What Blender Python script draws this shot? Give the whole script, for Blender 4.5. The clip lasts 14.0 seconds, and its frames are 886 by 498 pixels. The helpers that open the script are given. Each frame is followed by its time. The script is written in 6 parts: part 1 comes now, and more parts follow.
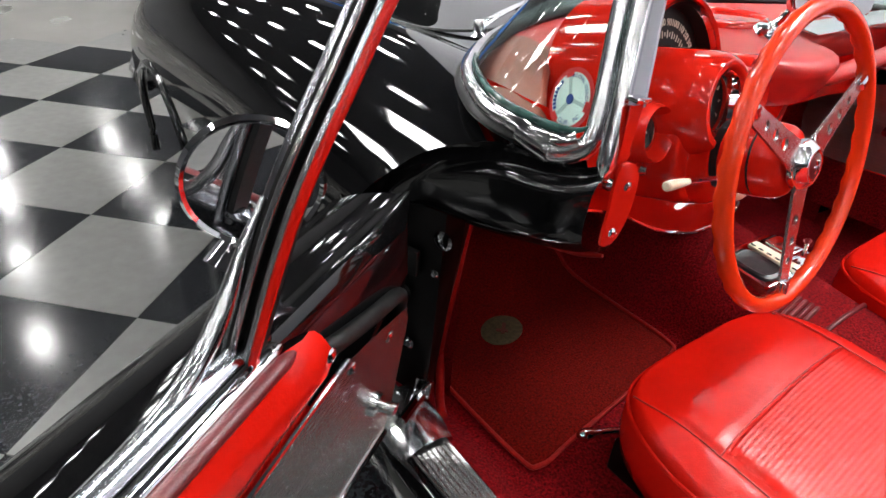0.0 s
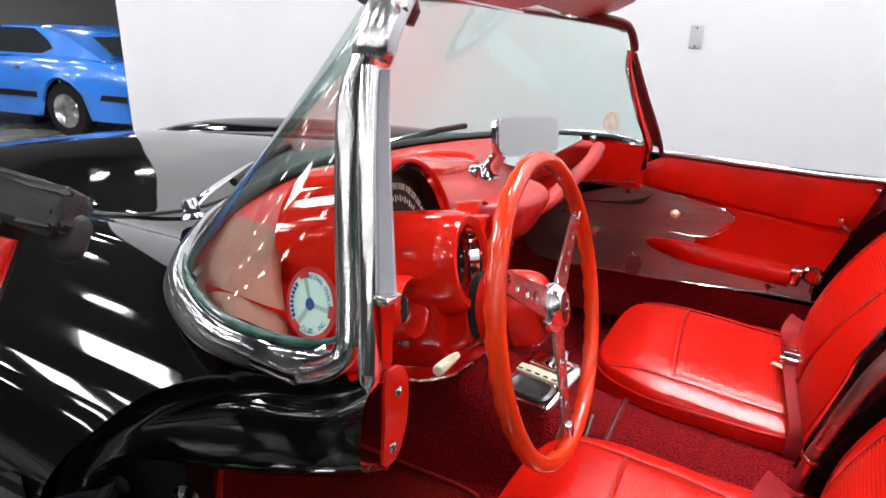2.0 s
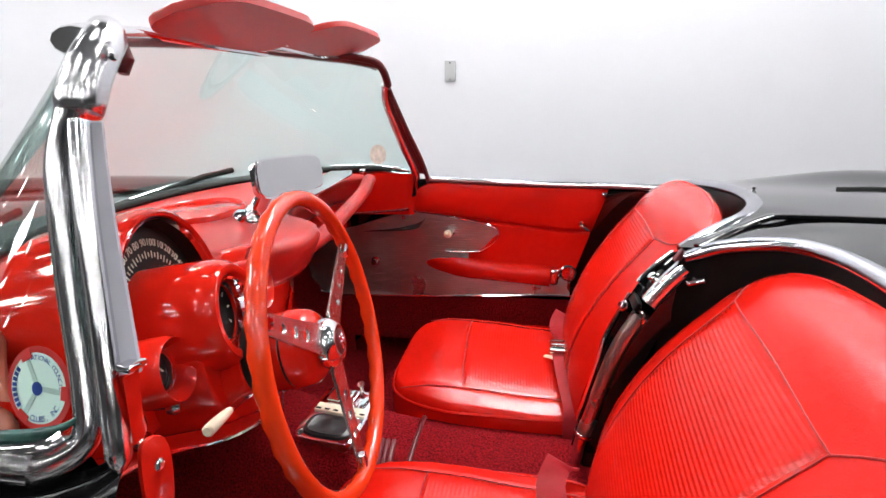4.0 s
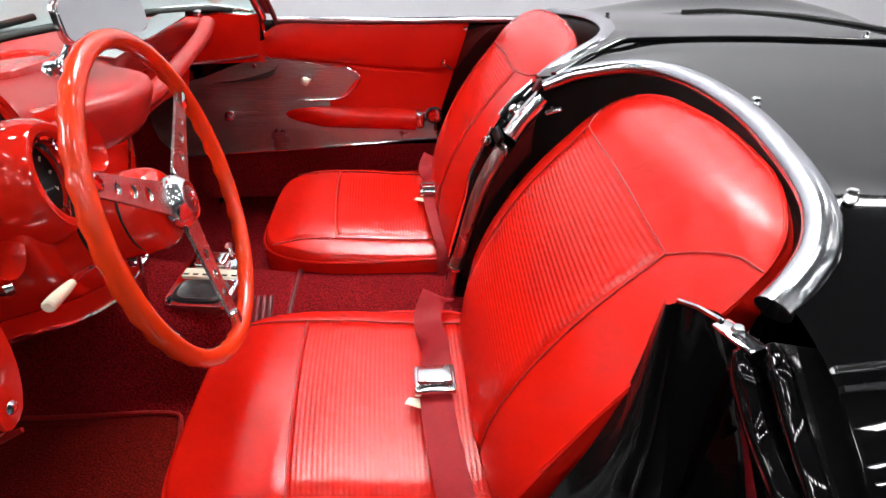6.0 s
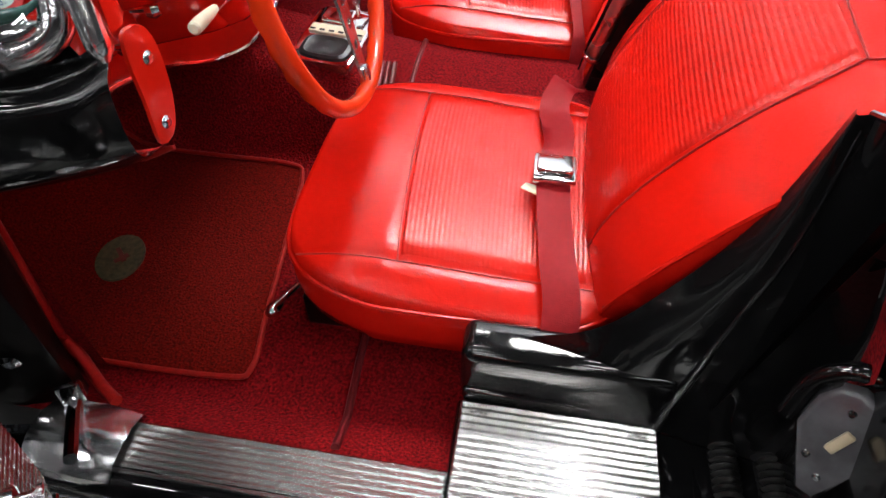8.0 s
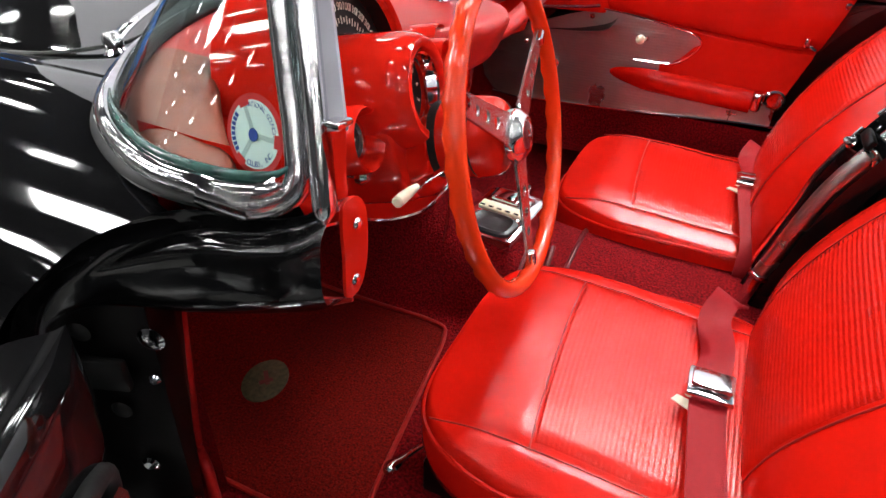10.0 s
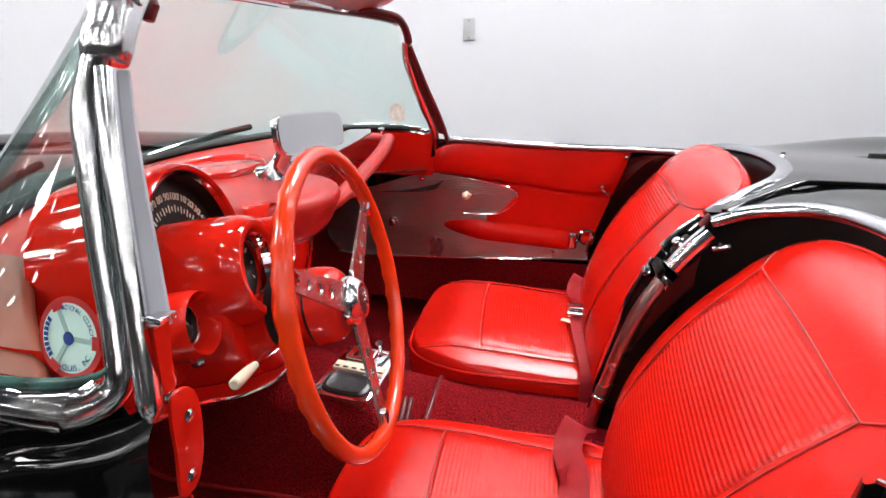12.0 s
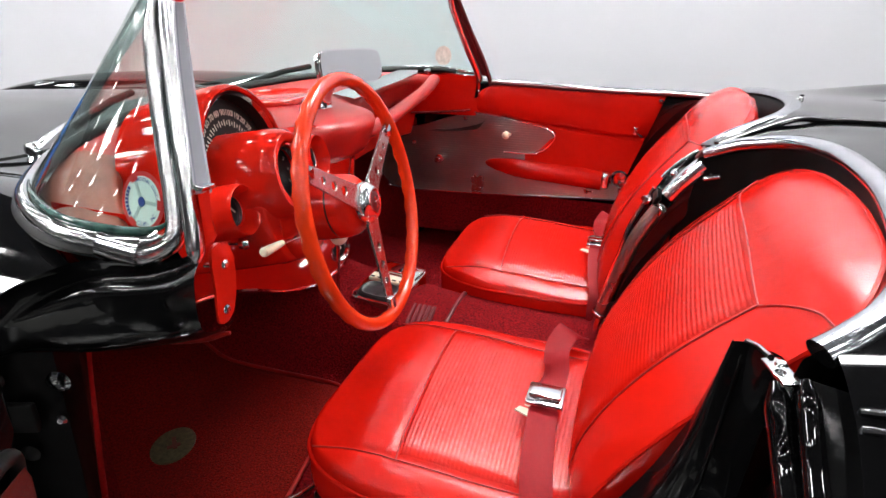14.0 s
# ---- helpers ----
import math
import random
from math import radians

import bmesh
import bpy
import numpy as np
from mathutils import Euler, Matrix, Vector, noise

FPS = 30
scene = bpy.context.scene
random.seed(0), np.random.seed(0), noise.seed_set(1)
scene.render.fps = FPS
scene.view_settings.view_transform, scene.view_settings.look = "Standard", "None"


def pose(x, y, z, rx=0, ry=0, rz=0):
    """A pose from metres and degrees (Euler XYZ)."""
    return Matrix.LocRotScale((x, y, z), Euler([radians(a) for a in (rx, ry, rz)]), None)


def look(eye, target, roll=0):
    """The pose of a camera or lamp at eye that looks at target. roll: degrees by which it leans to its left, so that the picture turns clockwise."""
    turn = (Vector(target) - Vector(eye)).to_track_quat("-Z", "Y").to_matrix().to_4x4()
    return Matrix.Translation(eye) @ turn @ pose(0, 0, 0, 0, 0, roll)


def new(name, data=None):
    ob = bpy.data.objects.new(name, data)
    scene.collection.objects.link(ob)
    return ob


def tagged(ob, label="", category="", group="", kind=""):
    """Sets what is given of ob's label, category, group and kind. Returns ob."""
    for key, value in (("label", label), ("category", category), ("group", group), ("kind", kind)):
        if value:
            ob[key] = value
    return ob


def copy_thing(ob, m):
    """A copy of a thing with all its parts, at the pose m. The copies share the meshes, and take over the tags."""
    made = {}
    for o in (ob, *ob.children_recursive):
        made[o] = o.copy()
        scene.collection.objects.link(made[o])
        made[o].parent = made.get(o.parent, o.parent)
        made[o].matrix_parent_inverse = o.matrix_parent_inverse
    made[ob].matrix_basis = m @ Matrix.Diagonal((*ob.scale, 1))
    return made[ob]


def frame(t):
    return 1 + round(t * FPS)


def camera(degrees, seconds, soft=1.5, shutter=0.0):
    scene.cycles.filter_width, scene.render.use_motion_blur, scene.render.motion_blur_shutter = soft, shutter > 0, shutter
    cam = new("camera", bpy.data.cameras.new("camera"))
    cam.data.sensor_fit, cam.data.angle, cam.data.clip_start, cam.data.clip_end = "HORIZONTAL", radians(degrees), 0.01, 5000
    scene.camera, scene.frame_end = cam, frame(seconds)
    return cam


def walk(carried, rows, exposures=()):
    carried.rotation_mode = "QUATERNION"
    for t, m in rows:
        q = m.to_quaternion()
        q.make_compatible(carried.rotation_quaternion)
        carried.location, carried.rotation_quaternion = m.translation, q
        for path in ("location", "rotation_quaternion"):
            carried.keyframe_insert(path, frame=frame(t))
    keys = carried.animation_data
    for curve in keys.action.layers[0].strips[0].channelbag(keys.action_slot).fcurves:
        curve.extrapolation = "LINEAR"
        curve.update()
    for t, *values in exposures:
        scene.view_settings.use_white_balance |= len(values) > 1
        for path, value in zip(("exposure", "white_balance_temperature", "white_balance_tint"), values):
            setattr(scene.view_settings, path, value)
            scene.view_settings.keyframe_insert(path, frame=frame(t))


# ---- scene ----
cam = camera(72.1, 14.0, shutter=0.0)
PATH = [
    (0, (-1.202, -0.178, 1.068), (-0.165, 1.164, 0.008), 4.3),
    (0.5, (-1.132, -0.096, 1.074), (0.083, 1.15, 0.089), 3.7),
    (1, (-1.098, -0.071, 1.085), (0.313, 1.032, 0.194), 3.2),
    (1.5, (-1.086, -0.07, 1.095), (0.469, 0.931, 0.333), 2.4),
    (2, (-1.087, -0.082, 1.104), (0.569, 0.818, 0.434), 2.0),
    (2.5, (-1.084, -0.094, 1.108), (0.663, 0.649, 0.478), 1.7),
    (3, (-1.081, -0.103, 1.109), (0.733, 0.48, 0.503), 1.5),
    (3.2, (-1.084, -0.11, 1.11), (0.753, 0.419, 0.52), 1.2),
    (5.3, (-1.078, -0.142, 1.105), (0.797, -0.188, 0.41), -0.1),
    (5.5, (-1.078, -0.143, 1.099), (0.77, -0.219, 0.336), -0.0),
    (6, (-1.068, -0.146, 1.086), (0.664, -0.247, 0.092), -0.3),
    (6.5, (-1.065, -0.145, 1.067), (0.495, -0.218, -0.183), -0.7),
    (7, (-1.063, -0.14, 1.055), (0.345, -0.156, -0.365), -0.9),
    (7.2, (-1.064, -0.138, 1.05), (0.296, -0.121, -0.417), -0.8),
    (9.3, (-1.065, -0.076, 1.051), (0.291, 0.497, -0.302), 1.2),
    (9.5, (-1.064, -0.076, 1.058), (0.347, 0.538, -0.219), 1.4),
    (10, (-1.068, -0.077, 1.072), (0.452, 0.602, -0.037), 1.5),
    (10.5, (-1.072, -0.085, 1.086), (0.558, 0.585, 0.139), 1.5),
    (11, (-1.073, -0.092, 1.093), (0.654, 0.5, 0.276), 1.4),
    (11.5, (-1.076, -0.103, 1.099), (0.73, 0.368, 0.379), 0.9),
    (12, (-1.077, -0.113, 1.102), (0.777, 0.226, 0.434), 0.6),
    (12.5, (-1.078, -0.119, 1.102), (0.795, 0.115, 0.439), 0.3),
    (13, (-1.078, -0.122, 1.1), (0.796, 0.077, 0.432), 0.1),
    (13.5, (-1.118, -0.144, 1.093), (0.702, 0.168, 0.324), 0.0),
    (14, (-1.215, -0.264, 1.093), (0.527, 0.301, 0.289), 0.3),
]
walk(cam, [(t, look(eye, target, roll)) for t, eye, target, roll in PATH])

# ---- tools ----
V = Vector
UP = V((0, 0, 1))


def finish(bm, sharp=40):
    bmesh.ops.remove_doubles(bm, verts=bm.verts, dist=1e-5)
    bmesh.ops.recalc_face_normals(bm, faces=bm.faces)
    for f in bm.faces:
        f.smooth = True
    for e in bm.edges:
        if len(e.link_faces) == 2 and e.calc_face_angle(0) > radians(sharp):
            e.smooth = False


def part(name, bm, material, parent=None, label="", sharp=40, at=None):
    """Links bm as one mesh object under parent; at: a pose of its own."""
    finish(bm, sharp)
    me = bpy.data.meshes.new(name)
    bm.to_mesh(me)
    bm.free()
    me.materials.append(material)
    ob = new(name, me)
    if at is not None:
        ob.matrix_basis = at
    if parent is not None:
        ob.parent = parent
        if at is None and parent.type != "EMPTY":
            ob.matrix_parent_inverse = parent.matrix_basis.inverted()
        elif at is None:
            ob.matrix_parent_inverse = parent.matrix_basis.inverted()
    if label:
        ob["label"] = label
    return ob


def thing(name, place, label, category, group="", kind=""):
    ob = new(name)
    ob.empty_display_size = 0.05
    ob.matrix_basis = Matrix.Translation(place)
    return tagged(ob, label, category, group, kind)


def solid(name, bm, material, label, category, group="", kind="", sharp=40):
    return tagged(part(name, bm, material, None, "", sharp), label, category, group, kind)


def curve_through(pts, n=8, closed=False):
    """A Catmull-Rom line through pts with n steps between two of them."""
    pts = [V(p) for p in pts]
    out, m = [], len(pts)
    for i in range(m if closed else m - 1):
        if closed:
            a, b, c, d = (pts[(i + k) % m] for k in (-1, 0, 1, 2))
        else:
            b, c = pts[i], pts[i + 1]
            a = pts[i - 1] if i else b * 2 - c
            d = pts[i + 2] if i + 2 < m else c * 2 - b
        for k in range(n):
            t = k / n
            out.append(0.5 * (2 * b + (c - a) * t + (2 * a - 5 * b + 4 * c - d) * t * t + (3 * b - a - 3 * c + d) * t ** 3))
    if not closed:
        out.append(pts[-1])
    return out


def skin(bm, rows, close_u=False, close_v=False, caps=False):
    """Faces over rows of points: u runs along a row, v from row to row."""
    vs = [[bm.verts.new(p) for p in row] for row in rows]
    nv, nu = len(vs), len(vs[0])
    for j in range(nv if close_v else nv - 1):
        for i in range(nu if close_u else nu - 1):
            q = [vs[j][i], vs[j][(i + 1) % nu], vs[(j + 1) % nv][(i + 1) % nu], vs[(j + 1) % nv][i]]
            if len(set(q)) == 4:
                bm.faces.new(q)
    if caps and close_u:
        bm.faces.new(vs[0])
        bm.faces.new(vs[-1])
    return vs


def tube(bm, pts, r, segs=12, closed=False, flat=1.0, side=UP, caps=True):
    """A round or oval bar along pts. r: a number or one a point; flat: its height over its width, measured along side."""
    pts = [V(p) for p in pts]
    n = len(pts)
    rows = []
    for i, p in enumerate(pts):
        d = (pts[(i + 1) % n] - pts[i - 1]) if closed else (pts[min(i + 1, n - 1)] - pts[max(i - 1, 0)])
        d.normalize()
        s = V(side) - d * d.dot(V(side))
        if s.length < 1e-3:
            s = d.orthogonal()
        s.normalize()
        w = d.cross(s)
        rad = r[i] if isinstance(r, (list, tuple)) else r
        rows.append([p + w * (rad * math.cos(a)) + s * (rad * flat * math.sin(a)) for a in (2 * math.pi * k / segs for k in range(segs))])
    skin(bm, rows, close_u=True, close_v=closed, caps=caps and not closed)


def lathe(bm, profile, m=None, segs=32, arc=2 * math.pi, start=0.0):
    """Turns (radius, height) pairs round z, then lays them by m."""
    m = m or Matrix()
    full = abs(arc - 2 * math.pi) < 1e-6
    k = segs if full else segs + 1
    rows = [[m @ V((r * math.cos(start + arc * i / segs), r * math.sin(start + arc * i / segs), h)) for i in range(k)] for r, h in profile]
    skin(bm, rows, close_u=full)


def axes(o, z, x=None):
    """A pose at o whose z axis points along z, and whose x axis leans to x."""
    z = V(z).normalized()
    x = V(x) if x is not None else z.orthogonal()
    x = (x - z * z.dot(x)).normalized()
    y = z.cross(x)
    return Matrix(((x.x, y.x, z.x, o[0]), (x.y, y.y, z.y, o[1]), (x.z, y.z, z.z, o[2]), (0, 0, 0, 1)))


def block(bm, size, m=None, bevel=0.004, segs=2):
    """A box of that size centred at m, with rounded edges."""
    m = m or Matrix()
    got = bmesh.ops.create_cube(bm, size=1, matrix=m @ Matrix.Diagonal((*size, 1)))
    if bevel:
        es = list({e for v in got["verts"] for e in v.link_edges})
        bmesh.ops.bevel(bm, geom=es, offset=bevel, segments=segs, profile=0.5, affect="EDGES", clamp_overlap=True)


def plate(bm, outline, thick, m=None, bevel=0.0, segs=2):
    """A plate with that outline (x, y pairs), from z = 0 to z = thick, laid by m."""
    m = m or Matrix()
    lo = [bm.verts.new(m @ V((x, y, 0))) for x, y in outline]
    hi = [bm.verts.new(m @ V((x, y, thick))) for x, y in outline]
    n = len(outline)
    bm.faces.new(lo[::-1])
    top = bm.faces.new(hi)
    for i in range(n):
        bm.faces.new((lo[i], lo[(i + 1) % n], hi[(i + 1) % n], hi[i]))
    if bevel:
        bmesh.ops.bevel(bm, geom=list(top.edges), offset=bevel, segments=segs, profile=0.5, affect="EDGES", clamp_overlap=True)


def ring_of(rx, ry, n=32, power=2.0):
    """The outline of a rounded shape: an ellipse at power 2, squarer above."""
    out = []
    for k in range(n):
        a = 2 * math.pi * k / n
        c, s = math.cos(a), math.sin(a)
        out.append((rx * math.copysign(abs(c) ** (2 / power), c), ry * math.copysign(abs(s) ** (2 / power), s)))
    return out


def lerp(a, b, t):
    return a + (b - a) * t


def table(xs, ys, x):
    return float(np.interp(x, xs, ys))


def bend(xs, ys, x):
    """A smooth line through the given pairs."""
    n = len(xs)
    if x <= xs[0] or x >= xs[-1]:
        return ys[0] if x <= xs[0] else ys[-1]
    i = max(k for k in range(n - 1) if xs[k] <= x)
    def slope(k):
        return (ys[min(k + 1, n - 1)] - ys[max(k - 1, 0)]) / (xs[min(k + 1, n - 1)] - xs[max(k - 1, 0)])
    h = xs[i + 1] - xs[i]
    t = (x - xs[i]) / h
    a, b = slope(i) * h, slope(i + 1) * h
    return (2 * t ** 3 - 3 * t * t + 1) * ys[i] + (t ** 3 - 2 * t * t + t) * a + (3 * t * t - 2 * t ** 3) * ys[i + 1] + (t ** 3 - t * t) * b


def relax(bm, rounds=10):
    """Evens out a skin, its border kept."""
    bmesh.ops.remove_doubles(bm, verts=bm.verts, dist=1e-5)
    inner = [v for v in bm.verts if not v.is_boundary]
    for _ in range(rounds):
        bmesh.ops.smooth_vert(bm, verts=inner, factor=0.5, use_axis_x=True, use_axis_y=True, use_axis_z=True)


def new_bm():
    return bmesh.new()



# ---- world and lights ----
world = bpy.data.worlds.new("hall_air")
scene.world = world
world.use_nodes = True
world.node_tree.nodes["Background"].inputs[0].default_value = (0.9, 0.95, 1.0, 1)
world.node_tree.nodes["Background"].inputs[1].default_value = 0.35
scene.view_settings.exposure = 0.0
LAMP_GLOW = 59.0

# ---- materials ----


def material(name, color, rough=0.5, metal=0.0, coat=0.0, vary=0.0, scale=30.0, bump=0.0, bump_scale=200.0, spec=0.5, sheen=0.0, rough_vary=0.0, coat_rough=0.03, bump_depth=0.002):
    m = bpy.data.materials.new(name)
    m.use_nodes = True
    nt = m.node_tree
    b = nt.nodes["Principled BSDF"]
    b.inputs["Base Color"].default_value = (*color, 1)
    b.inputs["Roughness"].default_value = rough
    b.inputs["Metallic"].default_value = metal
    b.inputs["Coat Weight"].default_value = coat
    b.inputs["Coat Roughness"].default_value = coat_rough
    b.inputs["Specular IOR Level"].default_value = spec
    b.inputs["Sheen Weight"].default_value = sheen
    at = nt.nodes.new("ShaderNodeTexCoord")
    if vary:
        n1 = nt.nodes.new("ShaderNodeTexNoise")
        n1.inputs["Scale"].default_value = scale
        n1.inputs["Detail"].default_value = 6
        nt.links.new(at.outputs["Object"], n1.inputs["Vector"])
        mix = nt.nodes.new("ShaderNodeMix")
        mix.data_type = "RGBA"
        mix.inputs["A"].default_value = (*[c * (1 - vary) for c in color], 1)
        mix.inputs["B"].default_value = (*[min(1, c * (1 + vary)) for c in color], 1)
        sp = nt.nodes.new("ShaderNodeMapRange")
        sp.inputs["From Min"].default_value, sp.inputs["From Max"].default_value = 0.3, 0.7
        nt.links.new(n1.outputs["Fac"], sp.inputs["Value"])
        nt.links.new(sp.outputs["Result"], mix.inputs["Factor"])
        nt.links.new(mix.outputs["Result"], b.inputs["Base Color"])
    if rough_vary:
        n3 = nt.nodes.new("ShaderNodeTexNoise")
        n3.inputs["Scale"].default_value = scale * 0.6
        n3.inputs["Detail"].default_value = 5
        nt.links.new(at.outputs["Object"], n3.inputs["Vector"])
        mr = nt.nodes.new("ShaderNodeMapRange")
        mr.inputs["From Min"].default_value, mr.inputs["From Max"].default_value = 0.3, 0.7
        mr.inputs["To Min"].default_value, mr.inputs["To Max"].default_value = max(0, rough - rough_vary), rough + rough_vary
        nt.links.new(n3.outputs["Fac"], mr.inputs["Value"])
        nt.links.new(mr.outputs["Result"], b.inputs["Roughness"])
    if bump:
        n2 = nt.nodes.new("ShaderNodeTexNoise")
        n2.inputs["Scale"].default_value = bump_scale
        n2.inputs["Detail"].default_value = 3
        nt.links.new(at.outputs["Object"], n2.inputs["Vector"])
        bp = nt.nodes.new("ShaderNodeBump")
        bp.inputs["Strength"].default_value = bump
        bp.inputs["Distance"].default_value = bump_depth
        nt.links.new(n2.outputs["Fac"], bp.inputs["Height"])
        nt.links.new(bp.outputs["Normal"], b.inputs["Normal"])
    return m


def glow(name, color, strength):
    m = bpy.data.materials.new(name)
    m.use_nodes = True
    b = m.node_tree.nodes["Principled BSDF"]
    b.inputs["Base Color"].default_value = (0.8, 0.8, 0.8, 1)
    b.inputs["Emission Color"].default_value = (*color, 1)
    b.inputs["Emission Strength"].default_value = strength
    return m


def clear_glass(name, tint, gloss=0.12):
    """A thin pane: tinted, see-through, with a faint even reflection that grows at a glance."""
    m = bpy.data.materials.new(name)
    m.use_nodes = True
    nt = m.node_tree
    nt.nodes.remove(nt.nodes["Principled BSDF"])
    t = nt.nodes.new("ShaderNodeBsdfTransparent")
    t.inputs["Color"].default_value = (*tint, 1)
    g = nt.nodes.new("ShaderNodeBsdfGlossy")
    g.inputs["Roughness"].default_value = 0.01
    lw = nt.nodes.new("ShaderNodeLayerWeight")
    lw.inputs["Blend"].default_value = 0.5
    pw = nt.nodes.new("ShaderNodeMath")
    pw.operation = "POWER"
    pw.inputs[1].default_value = 4.0
    fr = nt.nodes.new("ShaderNodeMath")
    fr.operation = "MULTIPLY_ADD"
    fr.inputs[1].default_value, fr.inputs[2].default_value = 0.85, 0.045
    nt.links.new(lw.outputs["Facing"], pw.inputs[0])
    nt.links.new(pw.outputs[0], fr.inputs[0])
    mix = nt.nodes.new("ShaderNodeMixShader")
    nt.links.new(fr.outputs[0], mix.inputs[0])
    nt.links.new(t.outputs[0], mix.inputs[1])
    nt.links.new(g.outputs[0], mix.inputs[2])
    nt.links.new(mix.outputs[0], nt.nodes["Material Output"].inputs["Surface"])
    return m


def creased(m, strength):
    """Adds soft hand-sized creases to a material's fine bump."""
    nt = m.node_tree
    b = nt.nodes["Principled BSDF"]
    fine = b.inputs["Normal"].links[0].from_node
    at = nt.nodes.new("ShaderNodeTexCoord")
    n = nt.nodes.new("ShaderNodeTexNoise")
    n.inputs["Scale"].default_value, n.inputs["Detail"].default_value, n.inputs["Distortion"].default_value = 16.0, 2.0, 1.2
    bp = nt.nodes.new("ShaderNodeBump")
    bp.inputs["Strength"].default_value, bp.inputs["Distance"].default_value = strength, 0.012
    nt.links.new(at.outputs["Object"], n.inputs["Vector"])
    nt.links.new(n.outputs["Fac"], bp.inputs["Height"])
    nt.links.new(bp.outputs["Normal"], fine.inputs["Normal"])


BLACK = material("black_lacquer", (0.003, 0.003, 0.0033), 0.045, rough_vary=0.02, scale=6)
BLACK_JAMB = material("black_jamb_paint", (0.004, 0.004, 0.0043), 0.10, rough_vary=0.05, scale=14, bump=0.10, bump_scale=34, bump_depth=0.004)
BLACK_SATIN = material("black_undercoat", (0.003, 0.0025, 0.0025), 0.3, bump=0.12, bump_scale=60, vary=0.4, scale=20, spec=0.12)
CHROME = material("chrome", (0.78, 0.78, 0.80), 0.06, 1.0, rough_vary=0.04, scale=40, bump=0.02, bump_scale=25)
CHROME_WORN = material("pitted_chrome", (0.62, 0.62, 0.63), 0.12, 1.0, rough_vary=0.08, scale=60, bump=0.10, bump_scale=90, vary=0.15)
BRIGHT = material("bright_trim", (0.74, 0.74, 0.76), 0.15, 1.0, rough_vary=0.04, scale=35, vary=0.06)
CAST = material("cast_chrome", (0.66, 0.66, 0.68), 0.20, 1.0, rough_vary=0.06, scale=50, vary=0.12, bump=0.06, bump_scale=70)
MOULD = material("polished_moulding", (0.42, 0.43, 0.46), 0.18, 1.0, rough_vary=0.04, scale=40, vary=0.08)
# same stainless as STEEL, with the closed door's dimmer reflections put into its colour
DIM_STEEL = material("dim_stainless", (0.44, 0.435, 0.43), 0.30, 1.0, rough_vary=0.08, scale=9, vary=0.10)
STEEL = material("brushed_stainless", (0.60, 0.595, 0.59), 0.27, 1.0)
RED_PAINT = material("red_lacquer", (0.56, 0.013, 0.006), 0.07, vary=0.04, scale=9, bump=0.02, bump_scale=30)
RED_VINYL = material("red_vinyl", (0.53, 0.0078, 0.0034), 0.215, vary=0.07, scale=9, bump=0.16, bump_scale=420, spec=0.29)
creased(RED_VINYL, 0.11)
RED_PAD = material("red_dash_vinyl", (0.41, 0.020, 0.017), 0.33, spec=0.32, vary=0.08, scale=12, bump=0.2, bump_scale=600)
RED_DARK = material("maroon_vinyl", (0.10, 0.005, 0.007), 0.4, vary=0.12, scale=20, bump=0.2, bump_scale=500)
BINDING = material("red_cloth_binding", (0.27, 0.006, 0.004), 0.6, vary=0.2, scale=90, bump=0.3, bump_scale=500, spec=0.2)
RED_SEAM = material("red_seam_thread", (0.36, 0.006, 0.004), 0.45)
CARPET = material("red_carpet", (0.16, 0.0038, 0.0060), 0.95, vary=0.65, scale=240, bump=1.0, bump_scale=240, spec=0.08, bump_depth=0.005)
MAT_PILE = material("red_mat_pile", (0.118, 0.0034, 0.0016), 0.95, vary=0.55, scale=260, bump=1.0, bump_scale=300, spec=0.1, bump_depth=0.005)
BELT = material("red_webbing", (0.26, 0.006, 0.010), 0.6, vary=0.07, scale=150, bump=0.4, bump_scale=700, spec=0.2)
RUBBER = material("black_rubber", (0.008, 0.008, 0.008), 0.45, vary=0.3, scale=40, bump=0.1, spec=0.22)
RUBBER_GREY = material("grey_rubber", (0.024, 0.024, 0.025), 0.65, vary=0.9, scale=45, bump=0.2, bump_scale=80)
SEAL = material("pale_weatherstrip", (0.36, 0.36, 0.41), 0.45, vary=0.05, scale=10)
IVORY = material("ivory_plastic", (0.72, 0.66, 0.50), 0.3, vary=0.06, scale=30)
DIAL = material("dial_black", (0.008, 0.007, 0.007), 0.35, vary=0.2, scale=60, spec=0.15)
DIAL_INK = material("dial_ink", (0.62, 0.58, 0.48), 0.5)
GREEN_INK = material("green_ink", (0.05, 0.30, 0.10), 0.5)
BOOT = material("black_leather", (0.012, 0.012, 0.013), 0.38, bump=0.3, bump_scale=60)
WHITE_TYRE = material("whitewall_rubber", (0.75, 0.74, 0.70), 0.5, vary=0.04)
DECAL_WHITE = material("decal_white", (0.66, 0.78, 0.74), 0.35)
DECAL_RED = material("decal_red", (0.55, 0.03, 0.03), 0.35)
DECAL_BLUE = material("decal_blue", (0.02, 0.05, 0.25), 0.35)
DECAL_GREY = material("decal_grey", (0.40, 0.50, 0.48), 0.4)
MIRROR = material("mirror_silver", (0.9, 0.9, 0.92), 0.01, 1.0)
WALL = material("white_wall_paint", (0.86, 0.865, 0.92), 0.6, vary=0.015, scale=2, bump=0.03, bump_scale=60)
CEILING = material("ceiling_paint", (0.05, 0.05, 0.055), 0.8, vary=0.04, scale=1.5)
PLASTIC_DARK = material("smoked_plastic", (0.055, 0.055, 0.06), 0.15, vary=0.4, scale=30)
PLASTIC_GREY = material("grey_plastic", (0.50, 0.50, 0.52), 0.4)
